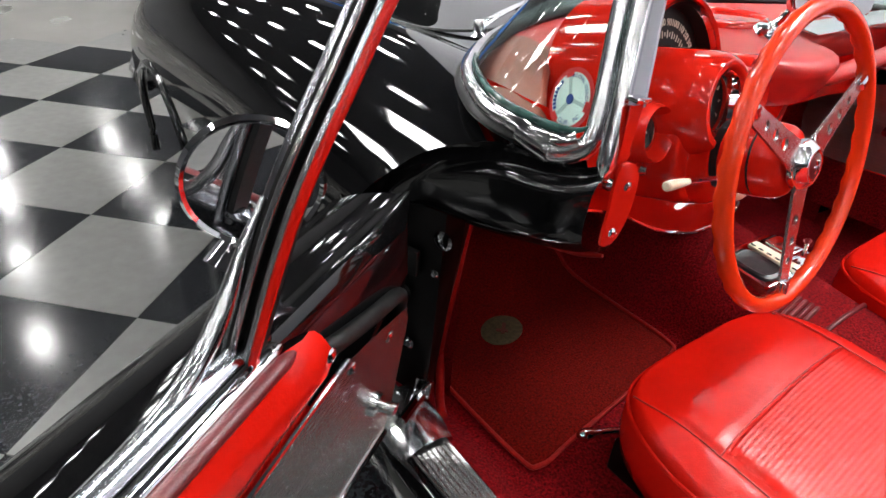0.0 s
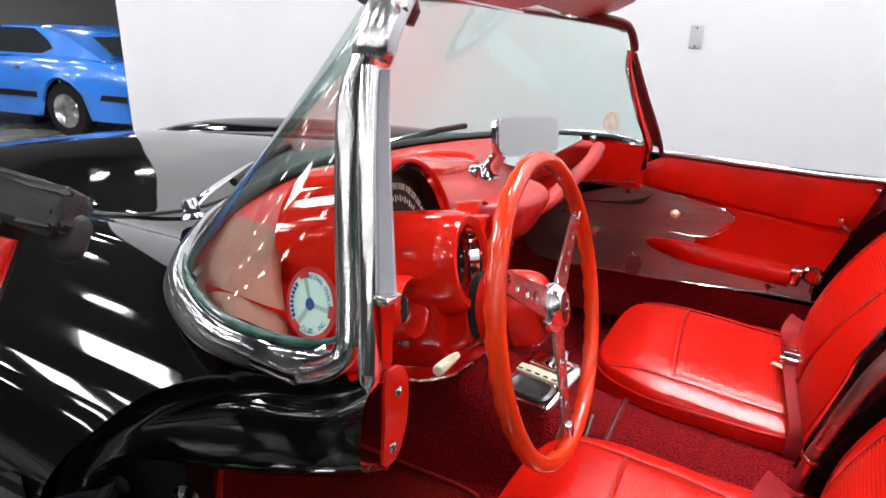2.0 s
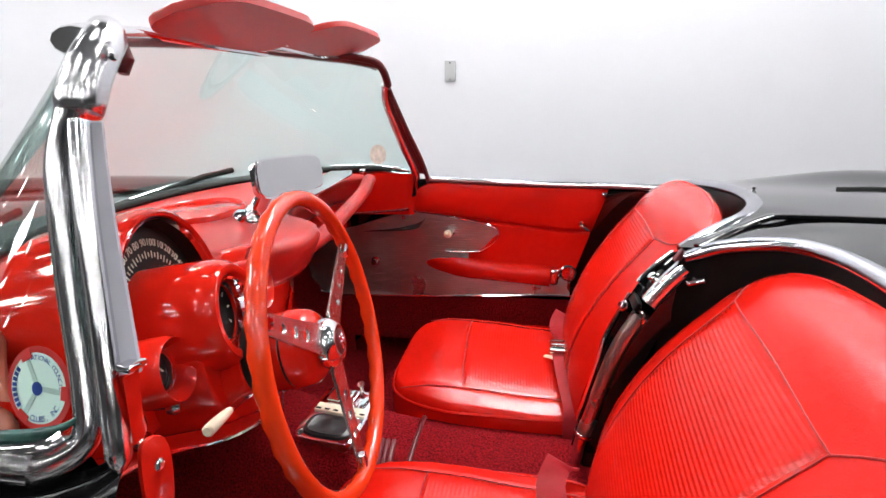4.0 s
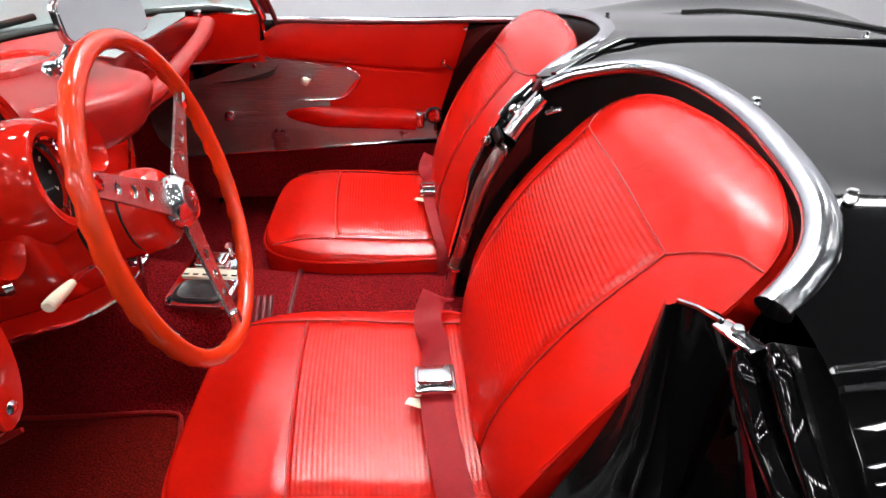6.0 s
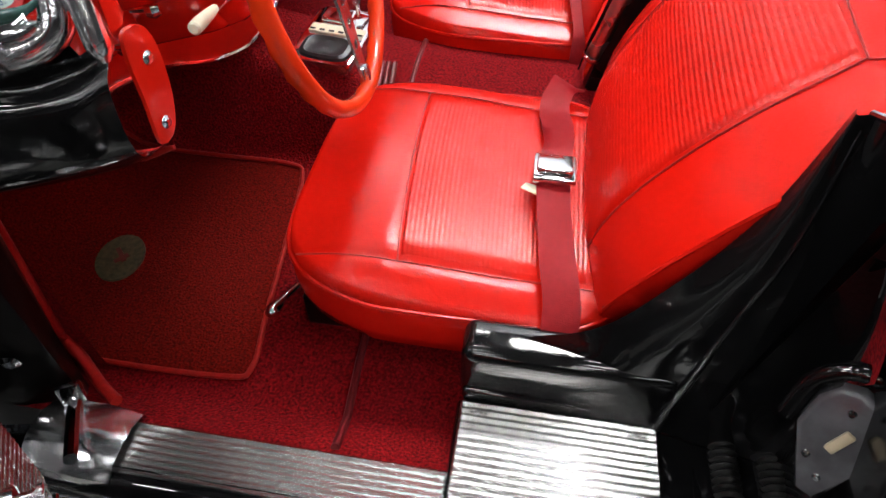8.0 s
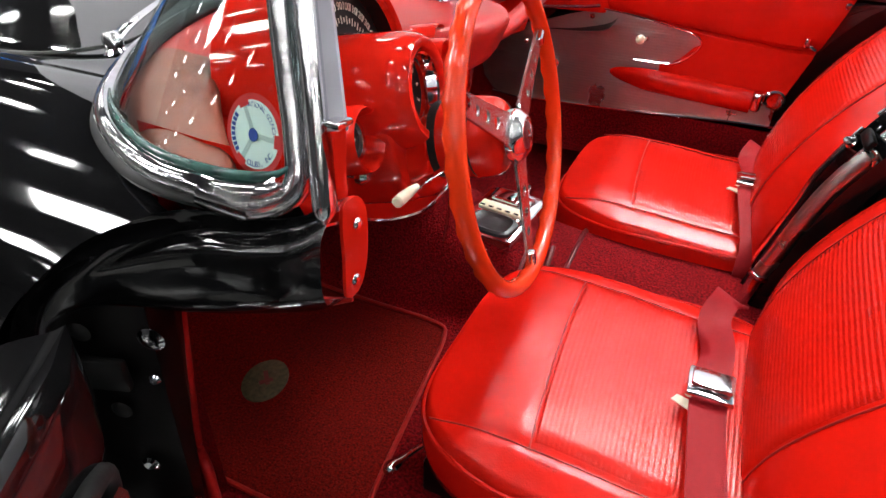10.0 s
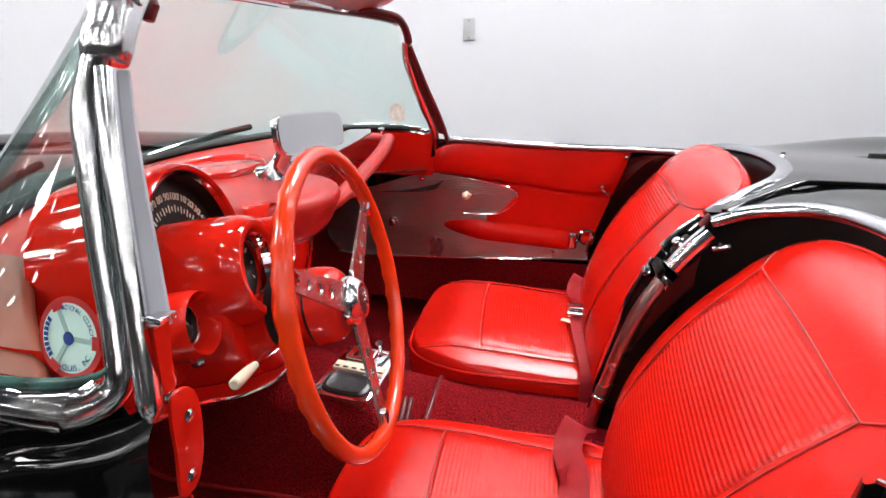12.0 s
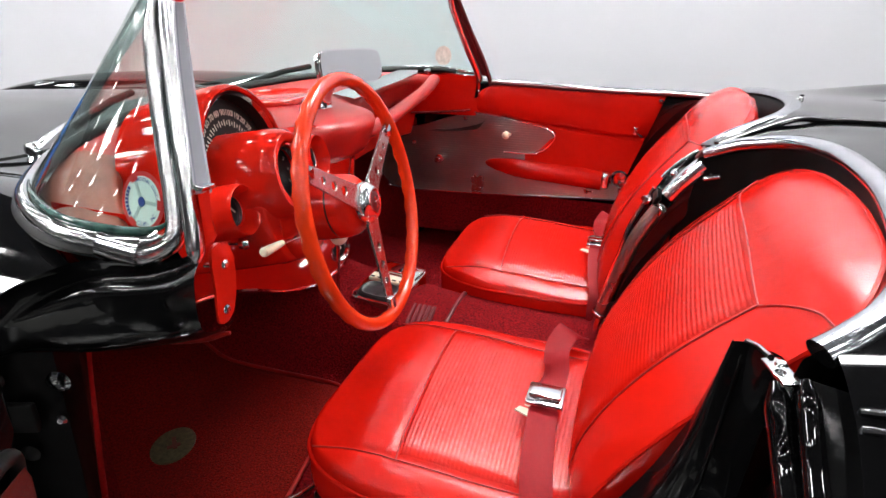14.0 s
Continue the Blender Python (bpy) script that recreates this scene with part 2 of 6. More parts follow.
BLUE_PAINT = material("blue_lacquer", (0.025, 0.19, 0.70), 0.2, coat=1.0, vary=0.04, scale=3)
WHITE_PAINT = material("white_lacquer", (0.75, 0.76, 0.74), 0.25, coat=0.8, vary=0.03)
FARRED_PAINT = material("crimson_lacquer", (0.45, 0.012, 0.012), 0.2, coat=1.0, vary=0.04, scale=3)
TILE_LIGHT = material("light_vinyl_tile", (0.150, 0.150, 0.145), 0.14, vary=0.07, scale=22, bump=0.015, bump_scale=9)
CONCRETE = material("sealed_concrete", (0.17, 0.166, 0.155), 0.25, vary=0.10, scale=1.7, rough_vary=0.06, bump=0.02, bump_scale=9)
DARK_WALL = material("dark_hall_paint", (0.07, 0.07, 0.075), 0.7, vary=0.1, scale=1.2)
PALE_WALL = material("pale_grey_hall_paint", (0.40, 0.40, 0.41), 0.7, vary=0.06, scale=0.8)
TILE_DARK = material("charcoal_vinyl_tile", (0.014, 0.015, 0.017), 0.13, vary=0.7, scale=110, bump=0.015, bump_scale=9)
GLASS = clear_glass("tinted_windshield_glass", (0.80, 0.92, 0.88))
DARK_GLASS = material("dark_car_glass", (0.02, 0.025, 0.03), 0.05, spec=0.8)
DIFFUSER = glow("lamp_diffuser", (1.0, 0.995, 0.985), LAMP_GLOW)

# ---- the hall ----
bm = new_bm()
block(bm, (44, 44, 0.2), pose(3, 6, -0.106), bevel=0)
solid("floor", bm, CONCRETE, "grey and charcoal chequered vinyl tile floor, glossy", "floor", kind="structure")

bm = new_bm()
block(bm, (44, 44, 0.2), pose(3, 6, 4.518), bevel=0)
solid("ceiling", bm, CEILING, "dark painted showroom ceiling", "ceiling", kind="structure")

WX = 2.50
bm = new_bm()
block(bm, (0.15, 14.2, 4.0), pose(WX + 0.075, 5.19 - 7.1, 2.0), bevel=0.004)
solid("wall_east", bm, WALL, "plain white painted partition wall", "wall", kind="structure")
for name, size, at in (("wall_south", (44, 0.2, 5), (3, -16, 2.5)), ("wall_west", (0.2, 44, 5), (-13, 6, 2.5)), ("wall_far_east", (0.2, 44, 5), (25, 6, 2.5))):
    bm = new_bm()
    block(bm, size, pose(*at), bevel=0)
    solid(name, bm, DARK_WALL, "dark painted showroom wall", "wall", kind="structure")

bm = new_bm()
block(bm, (44, 0.2, 5), pose(3, 19, 2.5), bevel=0)
solid("wall_north", bm, PALE_WALL, "pale grey painted showroom wall", "wall", kind="structure")

# outlet cover on the partition
ob = thing("outlet_cover", (WX, 0.405, 1.05), "small grey plastic cover plate on the white wall", "outlet cover")
bm = new_bm()
block(bm, (0.012, 0.063, 0.114), pose(WX - 0.006, 0.405, 1.125), bevel=0.004)
part("plate", bm, PLASTIC_GREY, ob)
for dz in (-0.045, 0.045):
    bm = new_bm()
    lathe(bm, [(0.0, 0.004), (0.004, 0.003), (0.005, 0.0)], axes((WX - 0.012, 0.405, 1.125 + dz), (-1, 0, 0)), 12)
    part("screw", bm, CHROME, ob)

# ceiling lamps
def ceiling_light(w, l, label):
    lamp = thing("ceiling_light", (0, 0, 0), label, "ceiling light", "ceiling lights")
    bm = new_bm()
    block(bm, (w + 0.06, l + 0.06, 0.12), pose(0, 0, 0.06), bevel=0.01)
    part("frame", bm, PLASTIC_GREY, lamp)
    bm = new_bm()
    block(bm, (w, l, 0.02), pose(0, 0, -0.005), bevel=0.004)
    part("diffuser", bm, DIFFUSER, lamp)
    return lamp


small = ceiling_light(0.20, 0.52, "small white rectangular light panel flush on the ceiling")
large = ceiling_light(0.95, 1.15, "large white rectangular light panel flush on the ceiling; the one by the wall is added")
spots = [(0.4 + i * 2.05, 0.9 + j * 2.15) for i in range(-4, 4) for j in range(-4, 7)]
spots = [p for p in spots if min(abs(p[0] - x) + abs(p[1] - y) for x, y in ((-1.45, 4.5), (-4.5, 7.0), (1.6, -0.4))) > 1.3]
small.matrix_basis = pose(*spots[0], 4.3)
for x, y in spots[1:]:
    copy_thing(small, pose(x, y, 4.3))
# first two mirror in the fenders, the third is added to brighten the wall
bigs = [(-1.45, 4.5), (-4.5, 7.0), (1.6, -0.4)]
large.matrix_basis = pose(*bigs[0], 4.3)
for x, y in bigs[1:]:
    copy_thing(large, pose(x, y, 4.3))

# ---- the convertible: body ----
car = thing("convertible_car", (0, 0.4, 0), "glossy black two-seat convertible with red interior, driver door open", "car")

BX = [0.0, 0.20, 0.35, 0.50, 0.60, 0.67, 0.70, 0.72, 0.735, 0.755, 0.79, 0.82, 0.845, 0.95]
BY = [0.815, 0.785, 0.73, 0.645, 0.57, 0.475, 0.42, 0.375, 0.325, 0.36, 0.42, 0.47, 0.50, 0.50]
NOSE = 2.38


def crest(y):
    return bend([0.3, 0.6, 1.0, 1.46, 1.84, 2.1, 2.3, 2.38], [0.80, 0.805, 0.81, 0.795, 0.76, 0.71, 0.635, 0.58], y)


def crown(y):
    return bend([0.3, 0.8, 1.2, 1.8, 2.2, 2.38], [0.80, 0.80, 0.805, 0.77, 0.70, 0.62], y)


def section(y):
    """The front body's cross-section on one side, from the hood's middle down to the rocker."""
    zc, zf = crown(y), crest(y)
    narrow = bend([0.3, 1.2, 1.75, 2.0, 2.2, 2.38], [1.0, 1.0, 0.99, 0.968, 0.93, 0.87], y)
    dip = bend([0.3, 0.85, 1.2, 1.6, 2.0, 2.38], [0.0, 0.002, 0.020, 0.036, 0.030, 0.010], y)
    xs = [0, 0.20, 0.36, 0.475, 0.535, 0.60, 0.68, 0.755, 0.805, 0.840, 0.858, 0.862, 0.852]
    zs = [zc, zc - 0.003 - 0.1 * dip, zc - 0.009 - 0.5 * dip, zc - 0.011 - dip, lerp(zc - 0.010, zf, 0.6) - 0.45 * dip, zf - 0.001, zf - 0.010, zf - 0.036, zf - 0.078, zf - 0.135, zf - 0.21, zf - 0.32, 0.26]
    return curve_through([(-x * narrow, y, z) for x, z in zip(xs, zs)], 6)


bm = new_bm()
plain = section(0.6)
starts = [table(BX, BY, abs(p.x)) for p in plain]
for side in (1, -1):
    rows = []
    for k in range(73):
        rows.append([V((q.x * side, q.y, q.z)) for q in (section(lerp(y0, NOSE, k / 72))[i] for i, y0 in enumerate(starts))])
    skin(bm, rows)
    # nose, closed down to the bumper line
    skin(bm, [rows[-1], [V((p.x * 0.9, NOSE + 0.05, min(p.z, 0.45))) for p in rows[-1]], [V((p.x * 0.8, NOSE, 0.26)) for p in rows[-1]]])
relax(bm, 3)
gone = [f for f in bm.faces if abs(f.calc_center_median().x) > 0.66 and (f.calc_center_median().yz - V((1.64, 0.25))).length < 0.295]
bmesh.ops.delete(bm, geom=gone, context="FACES")
front_body = part("front_body", bm, BLACK, car, "glossy black hood and front fenders")

for side in (-1, 1):
    bm = new_bm()
    lip = []
    for k in range(41):
        a = math.pi * (k / 40 * 1.12 - 0.06)
        y, z = 1.64 + 0.303 * math.cos(a), 0.25 + 0.303 * math.sin(a)
        cut = sorted((p.z, -p.x) for p in section(y)[36:])
        lip.append(V((side * (table([c[0] for c in cut], [c[1] for c in cut], z) - 0.002), y, z)))
    tube(bm, lip, 0.013, 10)
    part("arch_lip", bm, BLACK, front_body)

# front bumper wrapping round the nose
bm = new_bm()
tube(bm, curve_through([(-0.77, 2.20, 0.36), (-0.745, 2.36, 0.36), (-0.60, 2.47, 0.36), (-0.30, 2.51, 0.36), (0.30, 2.51, 0.36), (0.60, 2.47, 0.36), (0.745, 2.36, 0.36), (0.77, 2.20, 0.36)], 6), 0.042, 14, flat=1.2)
part("front_bumper", bm, CHROME, car, "chrome front bumper")

# the hood's rear corner cut, a dark recessed line on each side
for side in (-1, 1):
    bm = new_bm()
    pts = curve_through([(0.30 * side, 0.80, 0.801), (0.40 * side, 0.80, 0.797), (0.475 * side, 0.92, 0.787), (0.50 * side, 1.2, 0.788), (0.48 * side, 1.8, 0.76)], 10)
    tube(bm, pts, 0.006, 6, flat=0.5)
    part("hood_gap", bm, RUBBER, front_body)

# cowl side under the windshield corner, both sides
JAMB = [  # lines along the jamb, front to rear: fender edge, valley, ridge, lower edge, inner edge
    [(0.850, 0.50, 0.58), (0.835, 0.47, 0.69), (0.79, 0.42, 0.755), (0.755, 0.36, 0.787), (0.735, 0.32, 0.797), (0.718, 0.265, 0.793), (0.70, 0.225, 0.797), (0.69, 0.20, 0.812)],
    [(0.820, 0.515, 0.58), (0.802, 0.485, 0.675), (0.77, 0.43, 0.725), (0.745, 0.37, 0.757), (0.728, 0.32, 0.772), (0.714, 0.265, 0.775), (0.70, 0.225, 0.785), (0.691, 0.20, 0.80)],
    [(0.820, 0.53, 0.565), (0.798, 0.50, 0.652), (0.772, 0.45, 0.693), (0.757, 0.38, 0.728), (0.745, 0.32, 0.749), (0.733, 0.265, 0.757), (0.722, 0.225, 0.765), (0.710, 0.200, 0.775)],
    [(0.805, 0.53, 0.555), (0.785, 0.505, 0.63), (0.755, 0.45, 0.655), (0.737, 0.38, 0.660), (0.725, 0.32, 0.670), (0.714, 0.265, 0.683), (0.706, 0.225, 0.695), (0.702, 0.205, 0.705)],
    [(0.74, 0.53, 0.54), (0.72, 0.50, 0.61), (0.69, 0.45, 0.635), (0.67, 0.38, 0.645), (0.66, 0.32, 0.65), (0.65, 0.265, 0.658), (0.645, 0.225, 0.668), (0.645, 0.205, 0.69)],
]
for side in (-1, 1):
    bm = new_bm()
    rows = [curve_through([(x * side, y, z) for x, y, z in line], 6) for line in JAMB]
    skin(bm, [curve_through(cut, 6) for cut in zip(*rows)])
    jamb = part("cowl_side", bm, BLACK_JAMB, car, "black cowl corner below the windshield")

# front door pillar with hinge plugs, driver side and passenger side
for side in (-1, 1):
    bm = new_bm()
    cols = [(0.684, 0.45, 1), (0.690, 0.428, 1), (0.715, 0.410, 0.7), (0.745, 0.413, 0.3), (0.775, 0.49, 0), (0.79, 0.57, 0), (0.835, 0.56, 0), (0.853, 0.515, 0)]
    rows = [[V((x * side, y + (0.60 - z) * 0.19 * s, z)) for x, y, s in cols] for z in (0.24, 0.30, 0.45, 0.58, 0.66)]
    skin(bm, rows)
    pillar = part("door_pillar", bm, BLACK_SATIN, car, "black front door pillar")
    if side < 0:
        for x, y, z, r, mt in ((0.747, 0.412, 0.615, 0.013, CHROME_WORN), (0.776, 0.485, 0.62, 0.011, RUBBER), (0.772, 0.47, 0.50, 0.011, RUBBER), (0.752, 0.42, 0.555, 0.006, CHROME), (0.768, 0.46, 0.40, 0.010, CHROME)):
            bm = new_bm()
            lathe(bm, [(0, 0.004), (r * 0.7, 0.004), (r, 0.0015), (r * 1.2, 0)], axes((x * side, y, z), (side, -0.35, 0)), 16)
            part("jamb_plug", bm, mt, pillar)
        bm = new_bm()
        block(bm, (0.012, 0.05, 0.045), axes((-0.775, 0.465, 0.565), (0, 0, 1), (-1, -0.35, 0)), 0.004)
        part("hinge_leaf", bm, RUBBER, pillar)

# red piping along the carpet edge of the opening
bm = new_bm()
tube(bm, curve_through([(-0.752, 0.372, 0.300), (-0.730, 0.410, 0.290), (-0.692, 0.462, 0.290), (-0.684, 0.478, 0.34), (-0.685, 0.456, 0.48), (-0.686, 0.436, 0.595), (-0.680, 0.425, 0.633), (-0.668, 0.36, 0.643), (-0.652, 0.26, 0.655), (-0.645, 0.215, 0.668)], 6), [0.0080] * 46 + [0.0080 - 0.0007 * k for k in range(9)], 10)
part("edge_piping", bm, BINDING, car)

# ---- rear body ----
# front edge of the deck: the two cut-outs behind the seats
EX = [0.0, 0.03, 0.06, 0.10, 0.16, 0.24, 0.34, 0.44, 0.54, 0.60, 0.64, 0.665, 0.70, 0.75, 0.90]
EY = [0.375, 0.40, 0.47, 0.515, 0.545, 0.56, 0.565, 0.56, 0.54, 0.52, 0.49, 0.45, 0.455, 0.46, 0.47]


def deck_z(x, y):
    a = abs(x)
    z = bend([0, 0.10, 0.30, 0.50, 0.62, 0.70, 0.76, 0.82, 0.86, 0.885], [0.87, 0.868, 0.862, 0.845, 0.825, 0.80, 0.765, 0.70, 0.60, 0.45], a)
    back = max(0.0, -y - 0.55)
    bump = 0.055 * math.exp(-((a - 0.66) / 0.13) ** 2) * min(1.0, back / 0.35)
    fall = 0.42 * max(0.0, -y - 0.97) ** 2
    front = -0.055 * max(0.0, 1 - (-y - 0.37) / 0.16) * (1 if a < 0.2 else 0.35)
    return z + bump - fall + front


bm = new_bm()
xs = sorted({round(s * table([0, 1], [0, 1], k / 60) * 0.885, 4) for k in range(61) for s in (-1, 1)})
rows = []
for k in range(45):
    t = (k / 44) ** 1.3
    rows.append([V((x, lerp(-table(EX, EY, abs(x)), -2.05, t), deck_z(x, lerp(-table(EX, EY, abs(x)), -2.05, t)))) for x in xs])
skin(bm, rows)
relax(bm, 14)
deck = part("rear_deck", bm, BLACK, car, "glossy black rear deck behind the seats")
for side in (-1, 1):
    # body side below the deck, with the wheel arch
    bm = new_bm()
    rows = []
    for k in range(41):
        y = lerp(-0.47, -2.05, k / 40)
        d = abs(y + 0.90)
        zb = 0.33 + math.sqrt(0.37 ** 2 - d * d) if d < 0.355 else 0.26
        zt = deck_z(0.885, y)
        zt = max(zt, zb + 0.01)
        rows.append([V((side * lerp(0.885, 0.862, j / 6) + side * 0.015 * math.sin(math.pi * j / 6), y, lerp(zt, zb, j / 6))) for j in range(7)])
    skin(bm, rows)
    quarter = part("quarter_panel", bm, BLACK, car)
    bm = new_bm()
    tube(bm, [(side * 0.893, lerp(-0.50, -1.9, k / 10), 0.62) for k in range(11)], 0.003, 8)
    part("side_trim", bm, MOULD, quarter)
    for sx in (0.733, 0.746):
        bm = new_bm()
        tube(bm, [(side * (sx + 0.02 * k / 16), lerp(-0.462, -1.6, k / 16), deck_z(sx + 0.02 * k / 16, lerp(-0.462, -1.6, k / 16)) + 0.002) for k in range(17)], 0.0028, 8)
        part("fender_strip", bm, BRIGHT, deck, "thin bright fender strip")
    bm = new_bm()
    block(bm, (0.06, 1.0, 0.10), pose(0.84 * side, 0.0, 0.255), 0.02, 3)
    part("rocker_panel", bm, BLACK, car)

# seams and snaps on the deck
bm = new_bm()
tube(bm, [V((x, y, deck_z(x, y) + 0.001)) for x, y in ((p.x, p.y) for p in curve_through([(-0.03, -0.40, 0), (0.02, -0.50, 0), (0.03, -0.60, 0), (0.022, -0.76, 0), (-0.02, -0.95, 0), (-0.10, -1.3, 0)], 8))], 0.011, 12, flat=0.5)
part("lid_seam", bm, BLACK, deck)
bm = new_bm()
tube(bm, [V((x, y, deck_z(x, y) + 0.001)) for x, y in ((p.x, p.y) for p in curve_through([(0.417, -0.80, 0), (0.417, -0.926, 0), (0.20, -1.05, 0), (0.05, -1.10, 0)], 8))], 0.005, 8)
part("lid_edge", bm, RUBBER, deck)
for x, y in ((-0.335, -0.585), (-0.565, -0.565), (0.335, -0.595), (0.02, -0.97)):
    bm = new_bm()
    lathe(bm, [(0, 0.010), (0.004, 0.010), (0.006, 0.008), (0.004, 0.005), (0.006, 0.003), (0.008, -0.002)], axes((x, y, deck_z(x, y)), (0, 0, 1)), 14)
    part("snap_stud", bm, CHROME, deck)

# chrome mouldings round the cut-outs
for side in (-1, 1):
    bm = new_bm()
    line = [(0.022, 0.385, 0.805), (0.045, 0.44, 0.832), (0.10, 0.512, 0.853), (0.19, 0.552, 0.86), (0.32, 0.566, 0.857), (0.45, 0.556, 0.848), (0.56, 0.535, 0.835), (0.622, 0.505, 0.82), (0.655, 0.470, 0.803), (0.672, 0.443, 0.790)]
    pts = curve_through([(x * side, -y, z) for x, y, z in line], 8)
    tube(bm, pts, [0.0170 * min(1.0, 0.80 + 0.05 * k) for k in range(len(pts))], 18, flat=0.75)
    part("cutout_moulding", bm, MOULD, car, "polished metal moulding round the seat cut-out")
    # dark inner skirt that drops behind the seat
    bm = new_bm()
    skin(bm, [[p + V((0, 0.012, -0.008)) for p in pts], [p + V((0, 0.03, -0.10)) for p in pts], [V((p.x, p.y + 0.06, 0.25)) for p in pts]])
    part("cutout_skirt", bm, BLACK_SATIN, car)

# black channel between the seat backs: a thick bright tube on one edge, a thin strip on the other
FALL = curve_through([(-0.012, -0.388, 0.782), (-0.012, -0.361, 0.752), (-0.012, -0.330, 0.706), (-0.012, -0.290, 0.628), (-0.012, -0.268, 0.56), (-0.012, -0.247, 0.477), (-0.012, -0.235, 0.437), (-0.012, -0.222, 0.365)], 8)
EDGE = curve_through([(0.045, -0.380, 0.795), (0.045, -0.343, 0.761), (0.045, -0.314, 0.720), (0.045, -0.273, 0.628), (0.045, -0.259, 0.565), (0.045, -0.238, 0.477), (0.045, -0.228, 0.437), (0.045, -0.215, 0.365)], 8)
bm = new_bm()
rows = []
for p, q in zip(FALL, EDGE):
    rows.append([p + V((-0.016, -0.045, -0.01)), p + V((-0.014, -0.010, -0.004)), lerp(p, q, 0.3) + V((0, -0.009, -0.004)), lerp(p, q, 0.8) + V((0, -0.006, -0.002)), q, q + V((0.006, -0.008, 0)), q + V((0.008, -0.045, -0.01))])
skin(bm, rows)
strip = part("waterfall_panel", bm, BLACK, car, "black channel between the seat backs", sharp=60)
for lo, hi, r, nm, mt, lab in ((0, 16, 0.0185, "upper_tube", BRIGHT, "polished metal tube"), (18, 49, 0.0175, "lower_tube", DIM_STEEL, "dull brushed metal tube"), (49, 57, 0.0165, "foot_sleeve", BRIGHT, "bright foot sleeve")):
    bm = new_bm()
    line = FALL[lo:hi]
    tube(bm, line, [r - 0.003 * (lo + k) / 57 for k in range(len(line))], 18, side=(0, 1, 0.3))
    part(nm, bm, mt, strip, lab)
for lo, hi in ((0, 15), (17, 50)):
    bm = new_bm()
    tube(bm, [p + V((0, 0.002, 0)) for p in EDGE[lo:hi]], 0.0042, 8)
    part("edge_strip", bm, BRIGHT, strip)
bm = new_bm()
lathe(bm, [(0.0185, 0.002), (0.020, 0.004), (0.020, 0.010), (0.0185, 0.012)], axes(FALL[48], FALL[50] - FALL[47]) @ Matrix.Translation((0, 0, -0.006)), 20)
part("foot_ring", bm, CHROME, strip)
# oval latch with its bolt
bm = new_bm()
plate(bm, ring_of(0.013, 0.022, 24), 0.004, axes((0.022, -0.347, 0.747), (-0.15, 0.80, 0.58), (1, 0.1, 0)), 0.002)
latch = part("latch_plate", bm, RUBBER, strip)
bm = new_bm()
lathe(bm, [(0, 0.012), (0.006, 0.012), (0.009, 0.009), (0.009, 0.004), (0.012, 0.002)], axes((0.022, -0.345, 0.749), (-0.15, 0.80, 0.58)), 12)
part("latch_bolt", bm, CHROME, latch)
# clamp across the break, with pivot and hook
mid = lerp(FALL[17], EDGE[17], 0.5)
bm = new_bm()
block(bm, (0.066, 0.010, 0.018), axes(mid + V((-0.002, 0.004, 0)), FALL[15] - FALL[19], (1, 0, 0)), 0.003)
clamp = part("clamp", bm, BLACK_SATIN, strip)
bm = new_bm()
lathe(bm, [(0, 0.010), (0.005, 0.010), (0.007, 0.006), (0.007, 0.0), (0.010, -0.002)], axes(EDGE[19] + V((-0.010, 0.003, 0)), (-0.4, 0.8, 0.4)), 14)
part("clamp_bolt", bm, CHROME, clamp)
bm = new_bm()
tube(bm, curve_through([FALL[17] + V((-0.012, 0.008, 0.002)), FALL[17] + V((-0.024, 0.004, 0.0)), FALL[17] + V((-0.027, 0.006, -0.016))], 4), 0.0035, 8)
part("clamp_hook", bm, CHROME, clamp)
bm = new_bm()
block(bm, (0.018, 0.010, 0.026), axes((0.012, -0.381, 0.797), (0, -0.6, 1), (1, 0, 0)), 0.003)
part("latch_tab", bm, RED_DARK, strip)
bm = new_bm()
tube(bm, [(-0.010, -0.396, 0.784), (-0.026, -0.399, 0.772), (-0.040, -0.400, 0.766)], 0.004, 8)
tube(bm, [(-0.041, -0.385, 0.762), (-0.042, -0.387, 0.763), (-0.042, -0.400, 0.767), (-0.042, -0.413, 0.770), (-0.041, -0.415, 0.770)], [0.001, 0.0045, 0.005, 0.0045, 0.001], 8)
part("hook", bm, BRIGHT, strip)

# ---- rear door pillar on the driver side ----
bm = new_bm()
A1 = curve_through([(-0.597, -0.388, 0.752), (-0.618, -0.352, 0.64), (-0.624, -0.300, 0.53), (-0.632, -0.23, 0.44), (-0.637, -0.10, 0.385), (-0.640, -0.085, 0.30)], 8)
RIDGE = curve_through([(-0.603, -0.400, 0.752), (-0.648, -0.380, 0.63), (-0.659, -0.363, 0.50), (-0.665, -0.352, 0.39), (-0.675, -0.343, 0.33), (-0.680, -0.335, 0.302)], 8)
DEEP = curve_through([(-0.622, -0.428, 0.752), (-0.655, -0.470, 0.62), (-0.676, -0.492, 0.50), (-0.688, -0.492, 0.38), (-0.70, -0.485, 0.33), (-0.71, -0.475, 0.302)], 8)
A4 = curve_through([(-0.694, -0.408, 0.768), (-0.728, -0.421, 0.715), (-0.785, -0.428, 0.680), (-0.815, -0.446, 0.635), (-0.842, -0.463, 0.50), (-0.850, -0.470, 0.302)], 8)
